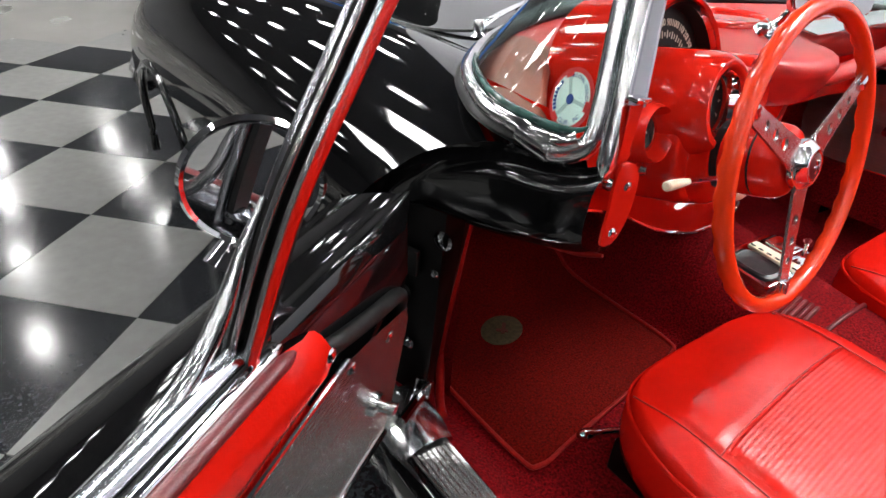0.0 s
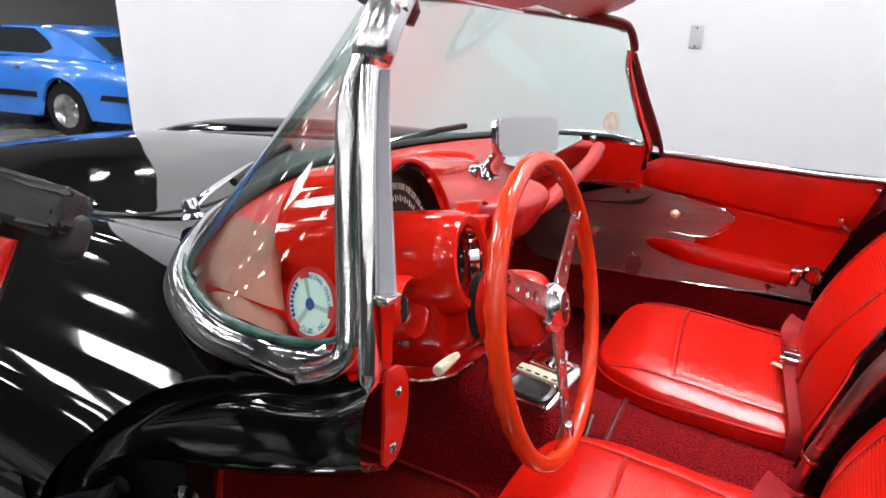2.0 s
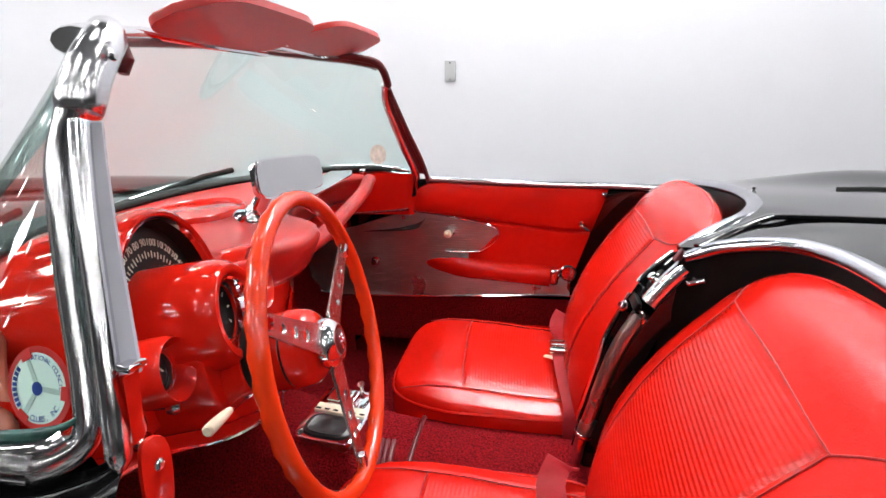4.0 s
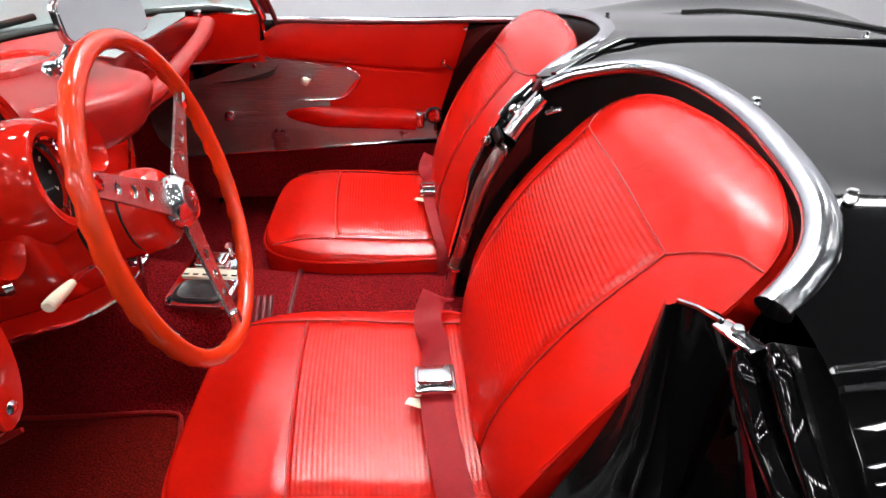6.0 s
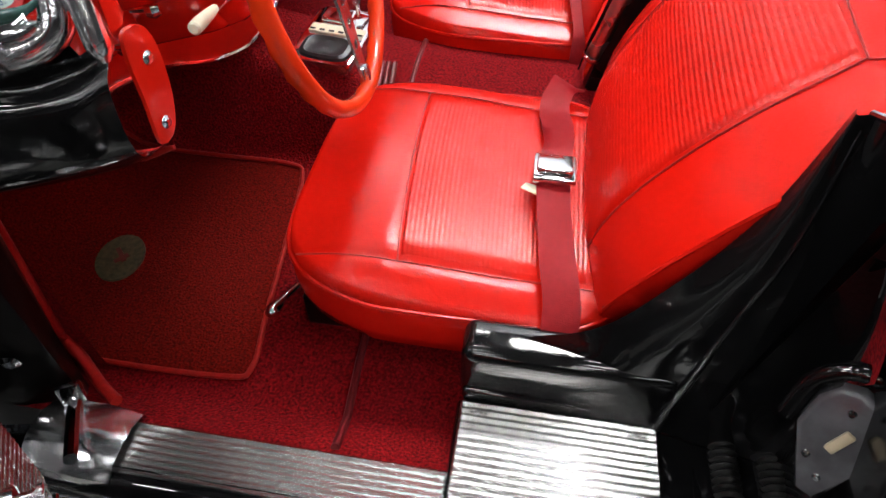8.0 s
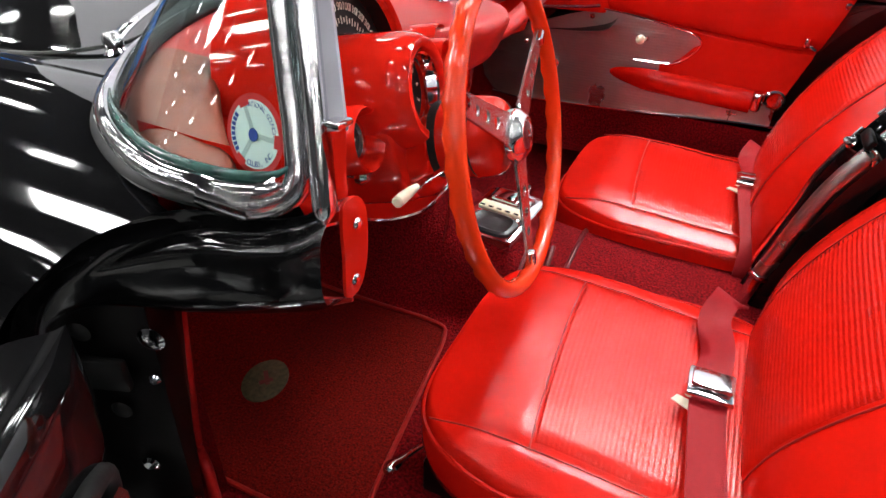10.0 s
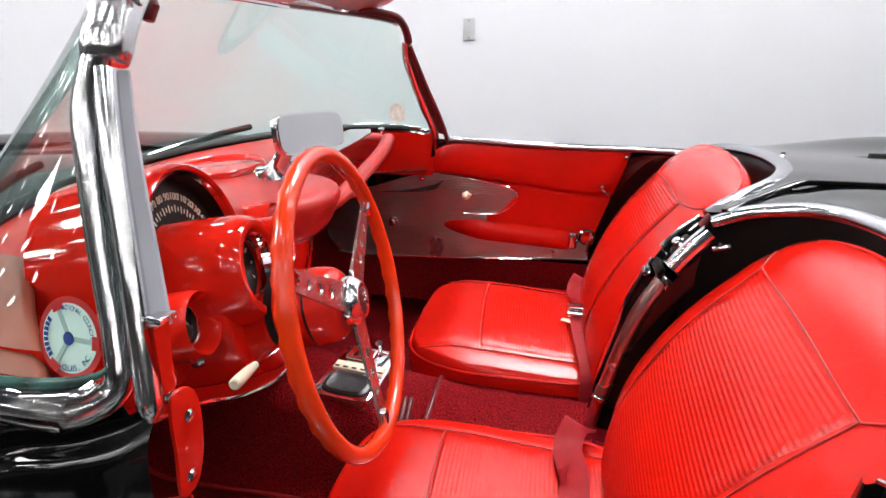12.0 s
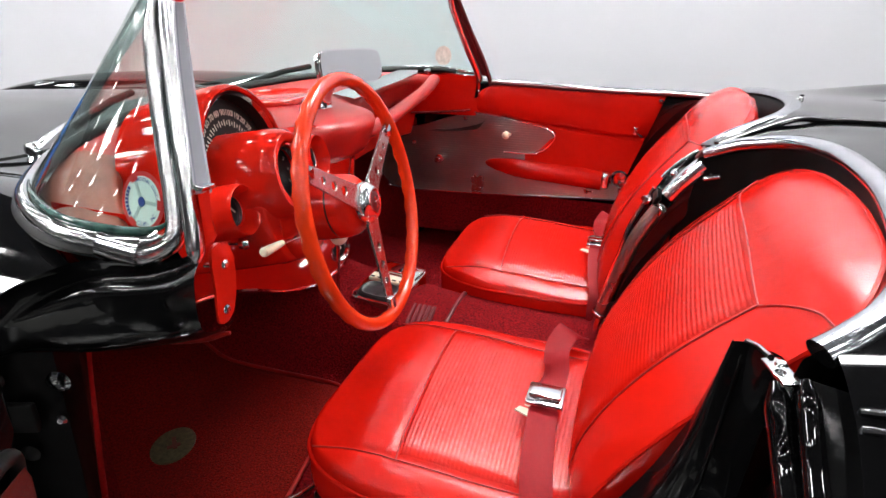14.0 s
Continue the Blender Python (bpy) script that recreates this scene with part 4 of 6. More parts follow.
    tube(bm, [tilt @ V((p.x + s, slant(p.z) + 0.0045, p.z)) for p in curve_through([(0.215, 0, 0.714), (0.30, 0, 0.706), (0.40, 0, 0.690), (0.462, 0, 0.678), (0.490, 0, 0.657), (0.478, 0, 0.628), (0.440, 0, 0.598), (0.40, 0, 0.592), (0.33, 0, 0.592)], 5)], 0.003, 8)
    part("spear_edge", bm, CHROME, door)
    bm = new_bm()
    rows = []
    for k in range(15):
        a = lerp(0.40, 0.80, k / 14)
        hi = table([0.40, 0.44, 0.478, 0.495, 0.82], [0.590, 0.597, 0.628, 0.660, 0.655], a)
        rows.append([tilt @ V((a + s + (0.33 * (lerp(hi, 0.535, t) - 0.80)) * k / 14, slant(lerp(hi, 0.535, t)) + 0.0045, lerp(hi, 0.535, t))) for t in (0, 0.5, 1)])
    skin(bm, rows)
    part("lower_pad", bm, RED_VINYL, door, "red vinyl lower door panel")
    bm = new_bm()
    tube(bm, [tilt @ V((a + s, slant(z) + 0.005, z)) for a, z in (((0.055, 0.443),) if shift else ((-0.07, 0.444), (0.0, 0.436))) + ((0.30, 0.448), (0.60, 0.467), (0.80, 0.474))], 0.004, 8)
    part("bottom_edge", bm, CHROME, door)
    bm = new_bm()
    skin(bm, [[tilt @ V((a + s, slant(z) - 0.001, z)) for z in ((0.455, 0.44, 0.425) if shift else (0.455, 0.36, 0.30))] for a in (0.05 if shift else 0.0, 0.3, 0.6, 0.80)])
    part("door_carpet", bm, CARPET, door, "dark red carpet along the door foot")
    bm = new_bm()
    rows = []
    for k in range(17):
        t = k / 16
        a = lerp(0.245, 0.645, t)
        h = 0.030 * min(1, (t * 3.0) ** 0.6 + 0.02)
        w = 0.050 * min(1, (t * 2.4) ** 0.7 + 0.02)
        z = lerp(0.553, 0.530, t)
        rows.append([tilt @ V((a + s, 0.132 + w * (0.5 + 0.5 * math.cos(q)), z + h * math.sin(q))) for q in (2 * math.pi * j / 14 for j in range(14))])
    skin(bm, rows, close_u=True, caps=True)
    arm = part("armrest", bm, RED_VINYL, door, "red vinyl pointed armrest")
    bm = new_bm()
    block(bm, (0.026, 0.056, 0.050), tilt @ pose(0.657 + s, 0.152, 0.534), 0.009, 3)
    part("armrest_cap", bm, CHROME, arm)
    bm = new_bm()
    lathe(bm, [(0.026, -0.006), (0.027, 0.006), (0.022, 0.011), (0.017, 0.002), (0, -0.001)], tilt @ axes((0.697 + s, 0.148, 0.540), (0, 1, 0)), 24)
    part("pull_cup", bm, CHROME, door)
    bm = new_bm()
    tube(bm, [tilt @ V((p[0] + s, p[1], p[2])) for p in ((0.345, 0.14, 0.653), (0.345, 0.160, 0.652), (0.36, 0.165, 0.655))], 0.006, 8)
    grip = part("release_knob", bm, CHROME, door)
    bm = new_bm()
    bmesh.ops.create_uvsphere(bm, u_segments=16, v_segments=10, radius=0.012, matrix=tilt @ pose(0.340 + s, 0.170, 0.652))
    part("knob", bm, IVORY, grip, "ivory knob")
    bm = new_bm()
    lathe(bm, [(0.016, 0), (0.014, 0.008), (0.007, 0.010), (0.006, 0.020), (0.009, 0.023), (0.009, 0.028), (0, 0.030)], tilt @ axes((0.112 + s, 0.145, 0.553), (0, 1, 0)), 20)
    part("winder_stub", bm, CHROME, door)
    bm = new_bm()
    block(bm, (0.012, 0.010, 0.024), m @ pose(0.727 + s, 0.145, 0.688), 0.004)
    tube(bm, [m @ V((0.727 + s, 0.150, 0.688)), m @ V((0.735 + s, 0.165, 0.684)), m @ V((0.748 + s, 0.168, 0.676))], 0.004, 8)
    part("lock_lever", bm, CHROME, door)
    for a, z, b in ((0.238, 0.776 + drop, 0.1455), (0.787, 0.778 + drop, 0.1435), (0.20, 0.690, 0.1440), (0.11 if shift else 0.02, 0.655 if shift else 0.60, 0.1440)):
        bm = new_bm()
        lathe(bm, [(0, 0.003), (0.005, 0.002), (0.007, 0)], (tilt if z < 0.7 else m) @ axes((a + s, b, z), (0, 1, 0)), 12)
        part("trim_screw", bm, CHROME, door)
    strip = curve_through([(0.262, 0, 0.808), (0.30, 0, 0.810), (0.45, 0, 0.806), (0.65, 0, 0.802), (0.80, 0, 0.803), (0.94, 0, 0.800)], 6)
    for b, dz, r, mt, nm, lab, first in ((0.106, -0.002, 0.0100 if shift else 0.0065, MOULD, "belt_strip", "chrome belt strip", 0), (0.1185, -0.005, 0.004, RUBBER, "belt_seal", "black belt seal", 2), (0.126, -0.002, 0.0058, CHROME, "belt_strip", "chrome belt strip", 3), (0.137, -0.004, 0.0065, RED_DARK, "belt_seal", "maroon belt seal", 3)):
        bm = new_bm()
        tube(bm, [m @ V((min(p.x + s, 0.944 + s), b, p.z + dz + drop)) for p in strip[first:]], [r * 0.3, r * 0.7] + [r] * (len(strip) - first - 2), 12, flat=0.8)
        part(nm, bm, mt, door, lab)
    return door


# passenger door, closed: a along -y from the hinge, b towards the car's middle
def frame_of(h, da, db):
    return Matrix(((da[0], db[0], 0, h[0]), (da[1], db[1], 0, h[1]), (0, 0, 1, 0), (0, 0, 0, 1)))


M_PASS = frame_of((0.820, 0.475), (0, -1), (-1, 0))
build_door(M_PASS, "black door with red and stainless trim, closed", 0.0, 0.0)
ang = radians(57)
M_DRIVE = frame_of((-0.826, 0.472), (-math.sin(ang), -math.cos(ang)), (math.cos(ang), -math.sin(ang)))
driver_door = build_door(M_DRIVE, "black door with red and stainless trim, wide open", 0.12, -0.038)

# window channel standing on the open door
bm = new_bm()
line = curve_through([(0.425, 0.095, 0.70), (0.405, 0.112, 0.79), (0.375, 0.130, 0.88), (0.335, 0.152, 0.96), (0.290, 0.176, 1.045)], 6)
pts = [M_DRIVE @ p for p in line]
aside = M_DRIVE.to_3x3() @ V((1, 0, 0))
inward = M_DRIVE.to_3x3() @ V((0, 1, 0))
rows = [[p + aside * x + inward * y for x, y in ((-0.012, -0.011), (0.010, -0.011), (0.010, -0.006), (0.0, -0.005), (0.0, 0.004), (0.010, 0.005), (0.010, 0.009), (-0.012, 0.009))] for p in pts]
skin(bm, rows, close_u=True, caps=True)
channel = part("window_channel", bm, RUBBER, driver_door, "black window channel")
bm = new_bm()
tube(bm, [p + aside * 0.000 - inward * 0.014 for p in pts[:-2]], 0.0055, 12)
part("channel_chrome", bm, MOULD, driver_door)
bm = new_bm()
tube(bm, [p + aside * 0.012 - inward * 0.004 for p in pts[:-2]], 0.0028, 10)
part("channel_chrome", bm, BRIGHT, driver_door)
bm = new_bm()
tube(bm, [p + aside * 0.010 + inward * 0.013 for p in pts[1:-1]], 0.004, 10, flat=0.8)
part("channel_liner", bm, RED_VINYL, driver_door, "red channel liner")
bm = new_bm()
tube(bm, [M_DRIVE @ p for p in curve_through([(0.60, 0.098, 0.762), (0.52, 0.099, 0.764), (0.462, 0.100, 0.777), (0.424, 0.103, 0.808), (0.398, 0.107, 0.848), (0.380, 0.114, 0.880)], 6)], [0.0075] * 18 + [0.0075 - 0.0004 * k for k in range(13)], 12)
part("channel_foot", bm, BRIGHT, driver_door, "chrome strip sweeping up into the channel")
bm = new_bm()
tube(bm, [p + aside * 0.008 + inward * 0.007 for p in pts[1:-2]], 0.0035, 10)
part("channel_strip", bm, STEEL, driver_door)
bm = new_bm()
block(bm, (0.026, 0.040, 0.018), axes(pts[-1] + inward * 0.006 - V((0, 0, 0.006)), pts[-1] - pts[-4], aside), 0.004, 2)
bmesh.ops.subdivide_edges(bm, edges=bm.edges[:], cuts=2, use_grid_fill=True)
rough_edge = random.Random(4)
for v in bm.verts:
    v.co += V([rough_edge.uniform(-0.0011, 0.0011) for _ in range(3)])
part("channel_cap", bm, RUBBER_GREY, driver_door, "worn grey rubber cap")
bm = new_bm()
block(bm, (0.015, 0.012, 0.020), axes(pts[-1] + inward * 0.021 - V((0, 0, 0.020)), pts[-1] - pts[-4], aside), 0.006, 3)
part("channel_tip", bm, RUBBER_GREY, driver_door)

# front edge of the open door: black rubber bow, check arm, hinge plate
bm = new_bm()
tube(bm, [M_DRIVE @ p for p in curve_through([(0.172, 0.108, 0.58), (0.170, 0.116, 0.63), (0.180, 0.124, 0.668), (0.208, 0.130, 0.690), (0.26, 0.132, 0.704), (0.34, 0.130, 0.724), (0.40, 0.118, 0.738)], 6)], 0.0085, 12)
part("edge_seal", bm, RUBBER, driver_door)
bm = new_bm()
tube(bm, [V((-0.765, 0.405, 0.335)), V((-0.80, 0.385, 0.345)), V((-0.86, 0.335, 0.38))], 0.008, 8)
part("check_arm", bm, CHROME, driver_door)
bm = new_bm()
block(bm, (0.012, 0.030, 0.030), pose(-0.770, 0.405, 0.345, 0, 20, 30), 0.004)
part("check_joint", bm, CHROME, driver_door)

# round mirror on the door
mc = M_DRIVE @ V((0.322, 0.045, 0.850)) + V((0.010, -0.007, 0))
look_at = (V((-1.20, -0.15, 1.05)) - mc).normalized()
aim = (look_at + V((-0.25, -1.0, -0.55)).normalized()).normalized()
mm = axes(mc, aim)
bm = new_bm()
lathe(bm, [(0, -0.045), (0.022, -0.042), (0.042, -0.028), (0.054, -0.008), (0.057, 0.002), (0.054, 0.006), (0.050, 0.003)], mm, 40)
side_mirror = part("side_mirror", bm, CHROME, driver_door, "round chrome side mirror")
bm = new_bm()
tube(bm, curve_through([mc - aim * 0.035 - V((0, 0, 0.01)), mc - aim * 0.03 - V((0, 0, 0.04)), M_DRIVE @ V((0.325, 0.03, 0.765))], 5), [0.010, 0.010, 0.010, 0.010, 0.011, 0.012, 0.013, 0.015, 0.018, 0.022, 0.026], 12)
part("mirror_stem", bm, CHROME, driver_door)
bm = new_bm()
plate(bm, ring_of(0.0505, 0.0505, 40), 0.002, mm @ Matrix.Translation((0, 0, 0.002)))
part("mirror_glass", bm, MIRROR, driver_door, "round mirror glass")

# ---- floor pan, tunnel, footwell ----
SEAT_Y0, SEAT_Y1 = 0.19, -0.27


def floor_z(y):
    return table([-0.5, 0.55, 0.62, 0.95, 1.0], [0.235, 0.235, 0.245, 0.50, 0.60], y)


def tunnel_z(y):
    return bend([-0.45, -0.30, 0.0, 0.12, 0.20, 0.40, 0.60, 0.95], [0.36, 0.37, 0.378, 0.386, 0.398, 0.43, 0.49, 0.60], y)


bm = new_bm()
ys = [lerp(-0.52, 0.98, k / 40) for k in range(41)]
rows = []
for y in ys:
    fz, tz = floor_z(y), tunnel_z(y)
    half = [(-0.778, 0.297), (-0.765, 0.290), (-0.72, fz + 0.018), (-0.70, fz + 0.004), (-0.66, fz), (-0.40, fz), (-0.20, fz), (-0.155, fz + 0.02), (-0.135, lerp(fz, tz, 0.5)), (-0.115, tz - 0.03), (-0.085, tz - 0.006), (-0.04, tz)]
    full = half + [(0.0, tz + 0.001)] + [(-x, z) for x, z in half[::-1]]
    rows.append([V((x, y, z)) for x, z in full])
skin(bm, rows)
carpet = solid("carpet", bm, CARPET, "dark red looped carpet over floor and tunnel", "carpet", sharp=60)
for side in (-1, 1):
    bm = new_bm()
    skin(bm, [[V((0.680 * side, y, z)) for y in (0.445, 0.55, 0.75, 1.0)] for z in (0.22, 0.45, 0.68)])
    part("kick_carpet", bm, CARPET, carpet)
bm = new_bm()
skin(bm, [[V((x, 0.90, 0.42)), V((x, 0.93, 0.62)), V((x, 0.90, 0.73))] for x in (-0.70, 0.0, 0.70)])
part("firewall_carpet", bm, CARPET, carpet)
# piping across the floor and over the tunnel
bm = new_bm()
tube(bm, [(-0.765, 0.068, 0.293), (-0.72, 0.073, 0.256), (-0.70, 0.075, 0.243), (-0.60, 0.082, 0.239), (-0.40, 0.085, 0.239)], 0.006, 8)
part("carpet_piping", bm, RED_DARK, carpet)
bm = new_bm()
tube(bm, [(-0.118, 0.100, tunnel_z(0.1) - 0.032), (-0.085, 0.100, tunnel_z(0.1) - 0.003), (0, 0.10, tunnel_z(0.1) + 0.003), (0.085, 0.10, tunnel_z(0.1) - 0.003), (0.118, 0.10, tunnel_z(0.1) - 0.032)], 0.005, 8)
part("carpet_piping", bm, RED_DARK, carpet)
bm = new_bm()
for k in range(5):
    tube(bm, [(-0.110, 0.135 + 0.012 * k, tunnel_z(0.14) - 0.018), (-0.085, 0.135 + 0.012 * k, tunnel_z(0.15) - 0.002), (-0.03, 0.14 + 0.012 * k, tunnel_z(0.16) + 0.002)], 0.005, 6)
part("heel_ribs", bm, RED_DARK, carpet)

# floor mat on the driver side
mat_ob = thing("floor_mat", (-0.45, 0.45, 0.24), "dark red pile floor mat with piped edge and oval badge", "floor mat")
edge = curve_through([(-0.645, 0.236, 0), (-0.556, 0.247, 0), (-0.36, 0.272, 0), (-0.225, 0.292, 0), (-0.192, 0.325, 0), (-0.19, 0.45, 0), (-0.195, 0.60, 0), (-0.23, 0.74, 0), (-0.45, 0.80, 0), (-0.60, 0.79, 0), (-0.655, 0.72, 0), (-0.670, 0.50, 0), (-0.667, 0.275, 0)], 5, closed=True)
bm = new_bm()
mid = V((-0.47, 0.5, 0))
rows = []
for t in (0.0, 0.2, 0.4, 0.6, 0.8, 0.92, 1.0):
    row = [lerp(mid, p, max(t, 0.001)) for p in edge]
    rows.append([V((p.x, p.y, floor_z(p.y) + 0.012 - 0.006 * (t == 1.0))) for p in row])
skin(bm, rows, close_u=True)
part("mat_body", bm, MAT_PILE, mat_ob)
bm = new_bm()
tube(bm, [V((p.x, p.y, floor_z(p.y) + 0.011)) for p in edge], 0.0045, 8, closed=True)
part("edge_binding", bm, BINDING, mat_ob)
bm = new_bm()
plate(bm, ring_of(0.052, 0.040, 36), 0.004, pose(-0.478, 0.535, floor_z(0.53) + 0.012, 0, 0, 15), 0.002)
badge = part("badge", bm, material("badge_moss", (0.055, 0.045, 0.02), 0.6, vary=0.5, scale=120, bump=0.3), mat_ob, "faded oval olive badge")
bm = new_bm()
block(bm, (0.035, 0.008, 0.002), pose(-0.474, 0.535, floor_z(0.53) + 0.017, 0, 0, 45), 0)
block(bm, (0.025, 0.008, 0.002), pose(-0.482, 0.530, floor_z(0.53) + 0.0175, 0, 0, -40), 0)
part("badge_mark", bm, RED_DARK, badge)

# ---- seats ----


def build_seat(cx):
    """A bucket seat whose middle is at x = cx."""
    seat = thing("bucket_seat", (cx, 0, 0.235), "bright red vinyl bucket seat with pleated insert", "car seat", "bucket seats")
    # cushion: a rounded pad, built from its plan outline
    bm = new_bm()
    plan = []
    n = 168
    for k in range(n):
        a = 2 * math.pi * k / n
        c, s = math.cos(a), math.sin(a)
        x = 0.255 * math.copysign(abs(c) ** 0.42, c)
        y = math.copysign(abs(s) ** (0.62 if s > 0 else 0.35), s)
        y = -0.03 + (0.235 if s > 0 else 0.26) * y
        x *= 1.0 - 0.10 * max(0, (y - 0.05) / 0.2)
        plan.append((x, y))
    def nose_seam(x):
        return 0.040 + 0.055 * x - 0.15 * x * x
    def dome(x, y):
        fx = min(1.0, abs(x) / 0.255)
        fy = (y + 0.03) / 0.25
        z = 0.030 * (1 - fx ** 4) * (1 - max(0, fy) ** 3 * 0.8) + 0.012 * max(0, 0.6 - abs(fy - 0.3)) + 0.010 * math.exp(-((y - 0.105) / 0.045) ** 2) * (1 - fx ** 2) - 0.012 * max(0, -fy)
        z -= 0.0032 * math.exp(-((abs(x) - 0.192) / 0.006) ** 2) * min(1.0, max(0.0, (0.19 - y) / 0.06))
        z -= 0.0028 * math.exp(-((y - nose_seam(x)) / 0.005) ** 2) * min(1.0, max(0.0, (0.205 - abs(x)) / 0.02))
        return z + 0.0016 * math.sin(31 * x + 9 * y) * math.sin(17 * y - 5 * x) * (1 if y > 0 else 0.4)
    rows = []
    for sc, z in ((0.90, 0.30), (0.975, 0.315), (1.0, 0.345), (1.0, 0.375), (0.985, 0.397)):
        rows.append([V((cx + x * sc, -0.03 + (y + 0.03) * sc, z)) for x, y in plan])
    for sc in [0.965] + [0.94 - 0.93 * k / 44 for k in range(45)]:
        rows.append([V((cx + x * sc, -0.03 + (y + 0.03) * sc, 0.405 + dome(x * sc, -0.03 + (y + 0.03) * sc) * 1.0)) for x, y in plan])
    skin(bm, rows, close_u=True)
    cushion = part("cushion", bm, RED_VINYL, seat, "red vinyl seat cushion", sharp=70)
    top = lambda x, y: 0.405 + dome(x, y)
    bm = new_bm()
    tube(bm, [V((cx + x * 0.992, -0.03 + (y + 0.03) * 0.992, 0.399)) for x, y in plan], 0.0035, 6, closed=True)
    part("piping", bm, RED_VINYL, cushion)
    # pleated insert, ribs running across
    bm = new_bm()
    rows = []
    y1 = -0.238
    ribs = 38
    for k in range(ribs * 4 + 1):
        h = 0.0007 * abs(math.sin(math.pi * k / 4))
        row = []
        for x in [-0.188, -0.184, -0.180] + [0.180 * (j / 8) for j in range(-7, 8)] + [0.180, 0.184, 0.188]:
            y = lerp(nose_seam(x) - 0.004, y1, k / (ribs * 4))
            row.append(V((cx + x, y, top(x, y) + (0.0016 + h if abs(x) < 0.182 and k > 0 else -0.001))))
        rows.append(row)
    skin(bm, rows)
    part("pleated_insert", bm, RED_VINYL, cushion, "pleated red vinyl insert", sharp=80)
    for line in ([(x, nose_seam(x)) for x in (-0.192, -0.1, 0.0, 0.1, 0.192)], [(-0.196, 0.165), (-0.194, 0.05), (-0.192, -0.1), (-0.190, -0.24)], [(0.196, 0.165), (0.194, 0.05), (0.192, -0.1), (0.190, -0.24)]):
        bm = new_bm()
        tube(bm, [V((cx + p.x, p.y, top(p.x, p.y) + 0.0015)) for p in curve_through([(x, y, 0) for x, y in line], 6)], 0.0013, 6)
        part("seam", bm, RED_SEAM, cushion)
    # backrest: outline in its own plane, leaning back
    bx = cx * (0.942 if cx < 0 else 0.955)
    base, lean = (V((bx, -0.260, 0.365)), V((0, -0.493, 0.870))) if cx < 0 else (V((bx, -0.245, 0.368)), V((0, -0.405, 0.914)))
    fwd = V((0, lean.z, -lean.y))
    H = 0.545
    def half_w(v):
        return bend([0, 0.1, 0.2, 0.3, 0.4, 0.44, 0.48, 0.51, 0.535, 0.545], [0.232, 0.262, 0.275, 0.278, 0.275, 0.270, 0.254, 0.216, 0.134, 0.0], v)
    def bow(v):
        return bend([0, 0.05, 0.1, 0.15, 0.2, 0.25, 0.3, 0.35, 0.4, 0.45, 0.5, 0.53, 0.545], [0.018, 0.042, 0.058, 0.066, 0.069, 0.068, 0.063, 0.054, 0.042, 0.030, 0.016, 0.004, -0.006], v)
    def puff(x, v):
        fx = min(1, abs(x) / max(0.01, half_w(v)))
        return bow(v) + 0.024 * (1 - fx ** 3.5) * min(1, (H - v) / 0.05 + 0.1) + 0.010 * math.exp(-((v - 0.475) / 0.035) ** 2) * (1 - fx ** 2)
    def bp(x, v, d):
        return base + V((x, 0, 0)) + lean * v + fwd * d - V((0, 0.012 * (v / H) ** 2, 0))
    bm = new_bm()
    vs = [H * (1 - (1 - k / 60) ** 1.6) for k in range(61)]
    frac = [math.copysign(1 - (1 - abs(k / 18)) ** 1.5, k) for k in range(-18, 19)]
    rows = []
    for v in vs:
        w = half_w(v)
        front = [bp(f * w, v, puff(f * w, v)) for f in frac]
        back = [bp(f * w, v, -0.065 * (1 - abs(f) ** 4) * min(1, (H - v) / 0.08 + 0.15) - 0.012 + bow(v) * 0.35) for f in frac[::-1]]
        rows.append(front + back)
    skin(bm, rows, close_u=True)
    backrest = part("backrest", bm, RED_VINYL, seat, "red vinyl backrest", sharp=70)
    bm = new_bm()
    rows = []
    v0, v1, ribs = 0.02, 0.420, 56
    narrow_at = lambda v: (1.0 if cx < 0 else 0.82) * (0.80 + 0.20 * min(1.0, max(0.0, v / 0.42)) ** 0.8)
    off, tip = (0.018, 0.055) if cx < 0 else (0.030, 0.0)
    for k in range(ribs * 4 + 1):
        v = lerp(v0, v1, k / (ribs * 4))
        h = 0.00085 * abs(math.sin(math.pi * k / 4))
        f = narrow_at(v)
        rows.append([bp(x * f + off, v + tip * x, puff(x * f + off, v + tip * x) + (0.0022 + h if abs(x) < 0.186 else -0.004)) for x in [-0.195, -0.190, -0.185] + [0.185 * (j / 10) for j in range(-9, 10)] + [0.185, 0.190, 0.195]])
    skin(bm, rows)
    part("pleated_insert", bm, RED_VINYL, backrest, "pleated red vinyl insert", sharp=80)
    edge = lambda x, v: (x * narrow_at(v) + off, v + tip * x)
    for line in ([edge(-0.194, 0.424), edge(0, 0.430), edge(0.194, 0.424)], [edge(-0.193, 0.424), edge(-0.196, 0.30), edge(-0.196, 0.18), edge(-0.196, 0.02)], [edge(0.193, 0.424), edge(0.196, 0.30), edge(0.196, 0.18), edge(0.196, 0.02)], [edge(-0.194, 0.424), (-0.205, 0.440), (-0.236, 0.460), (-0.262, 0.464)], [edge(0.194, 0.424), (0.228, 0.447), (0.246, 0.462)]):
        bm = new_bm()
        tube(bm, [bp(p.x, p.y, puff(p.x, p.y) + 0.001) for p in curve_through([(x, y, 0) for x, y in line], 6)], 0.0013, 6)
        part("seam", bm, RED_SEAM, backrest)
    bm = new_bm()
    tube(bm, [bp(half_w(v) * s * 0.992, v, bow(v) - 0.002) for s, seq in ((-1, vs[:-2]), (1, vs[:-2][::-1])) for v in seq], 0.0035, 6)
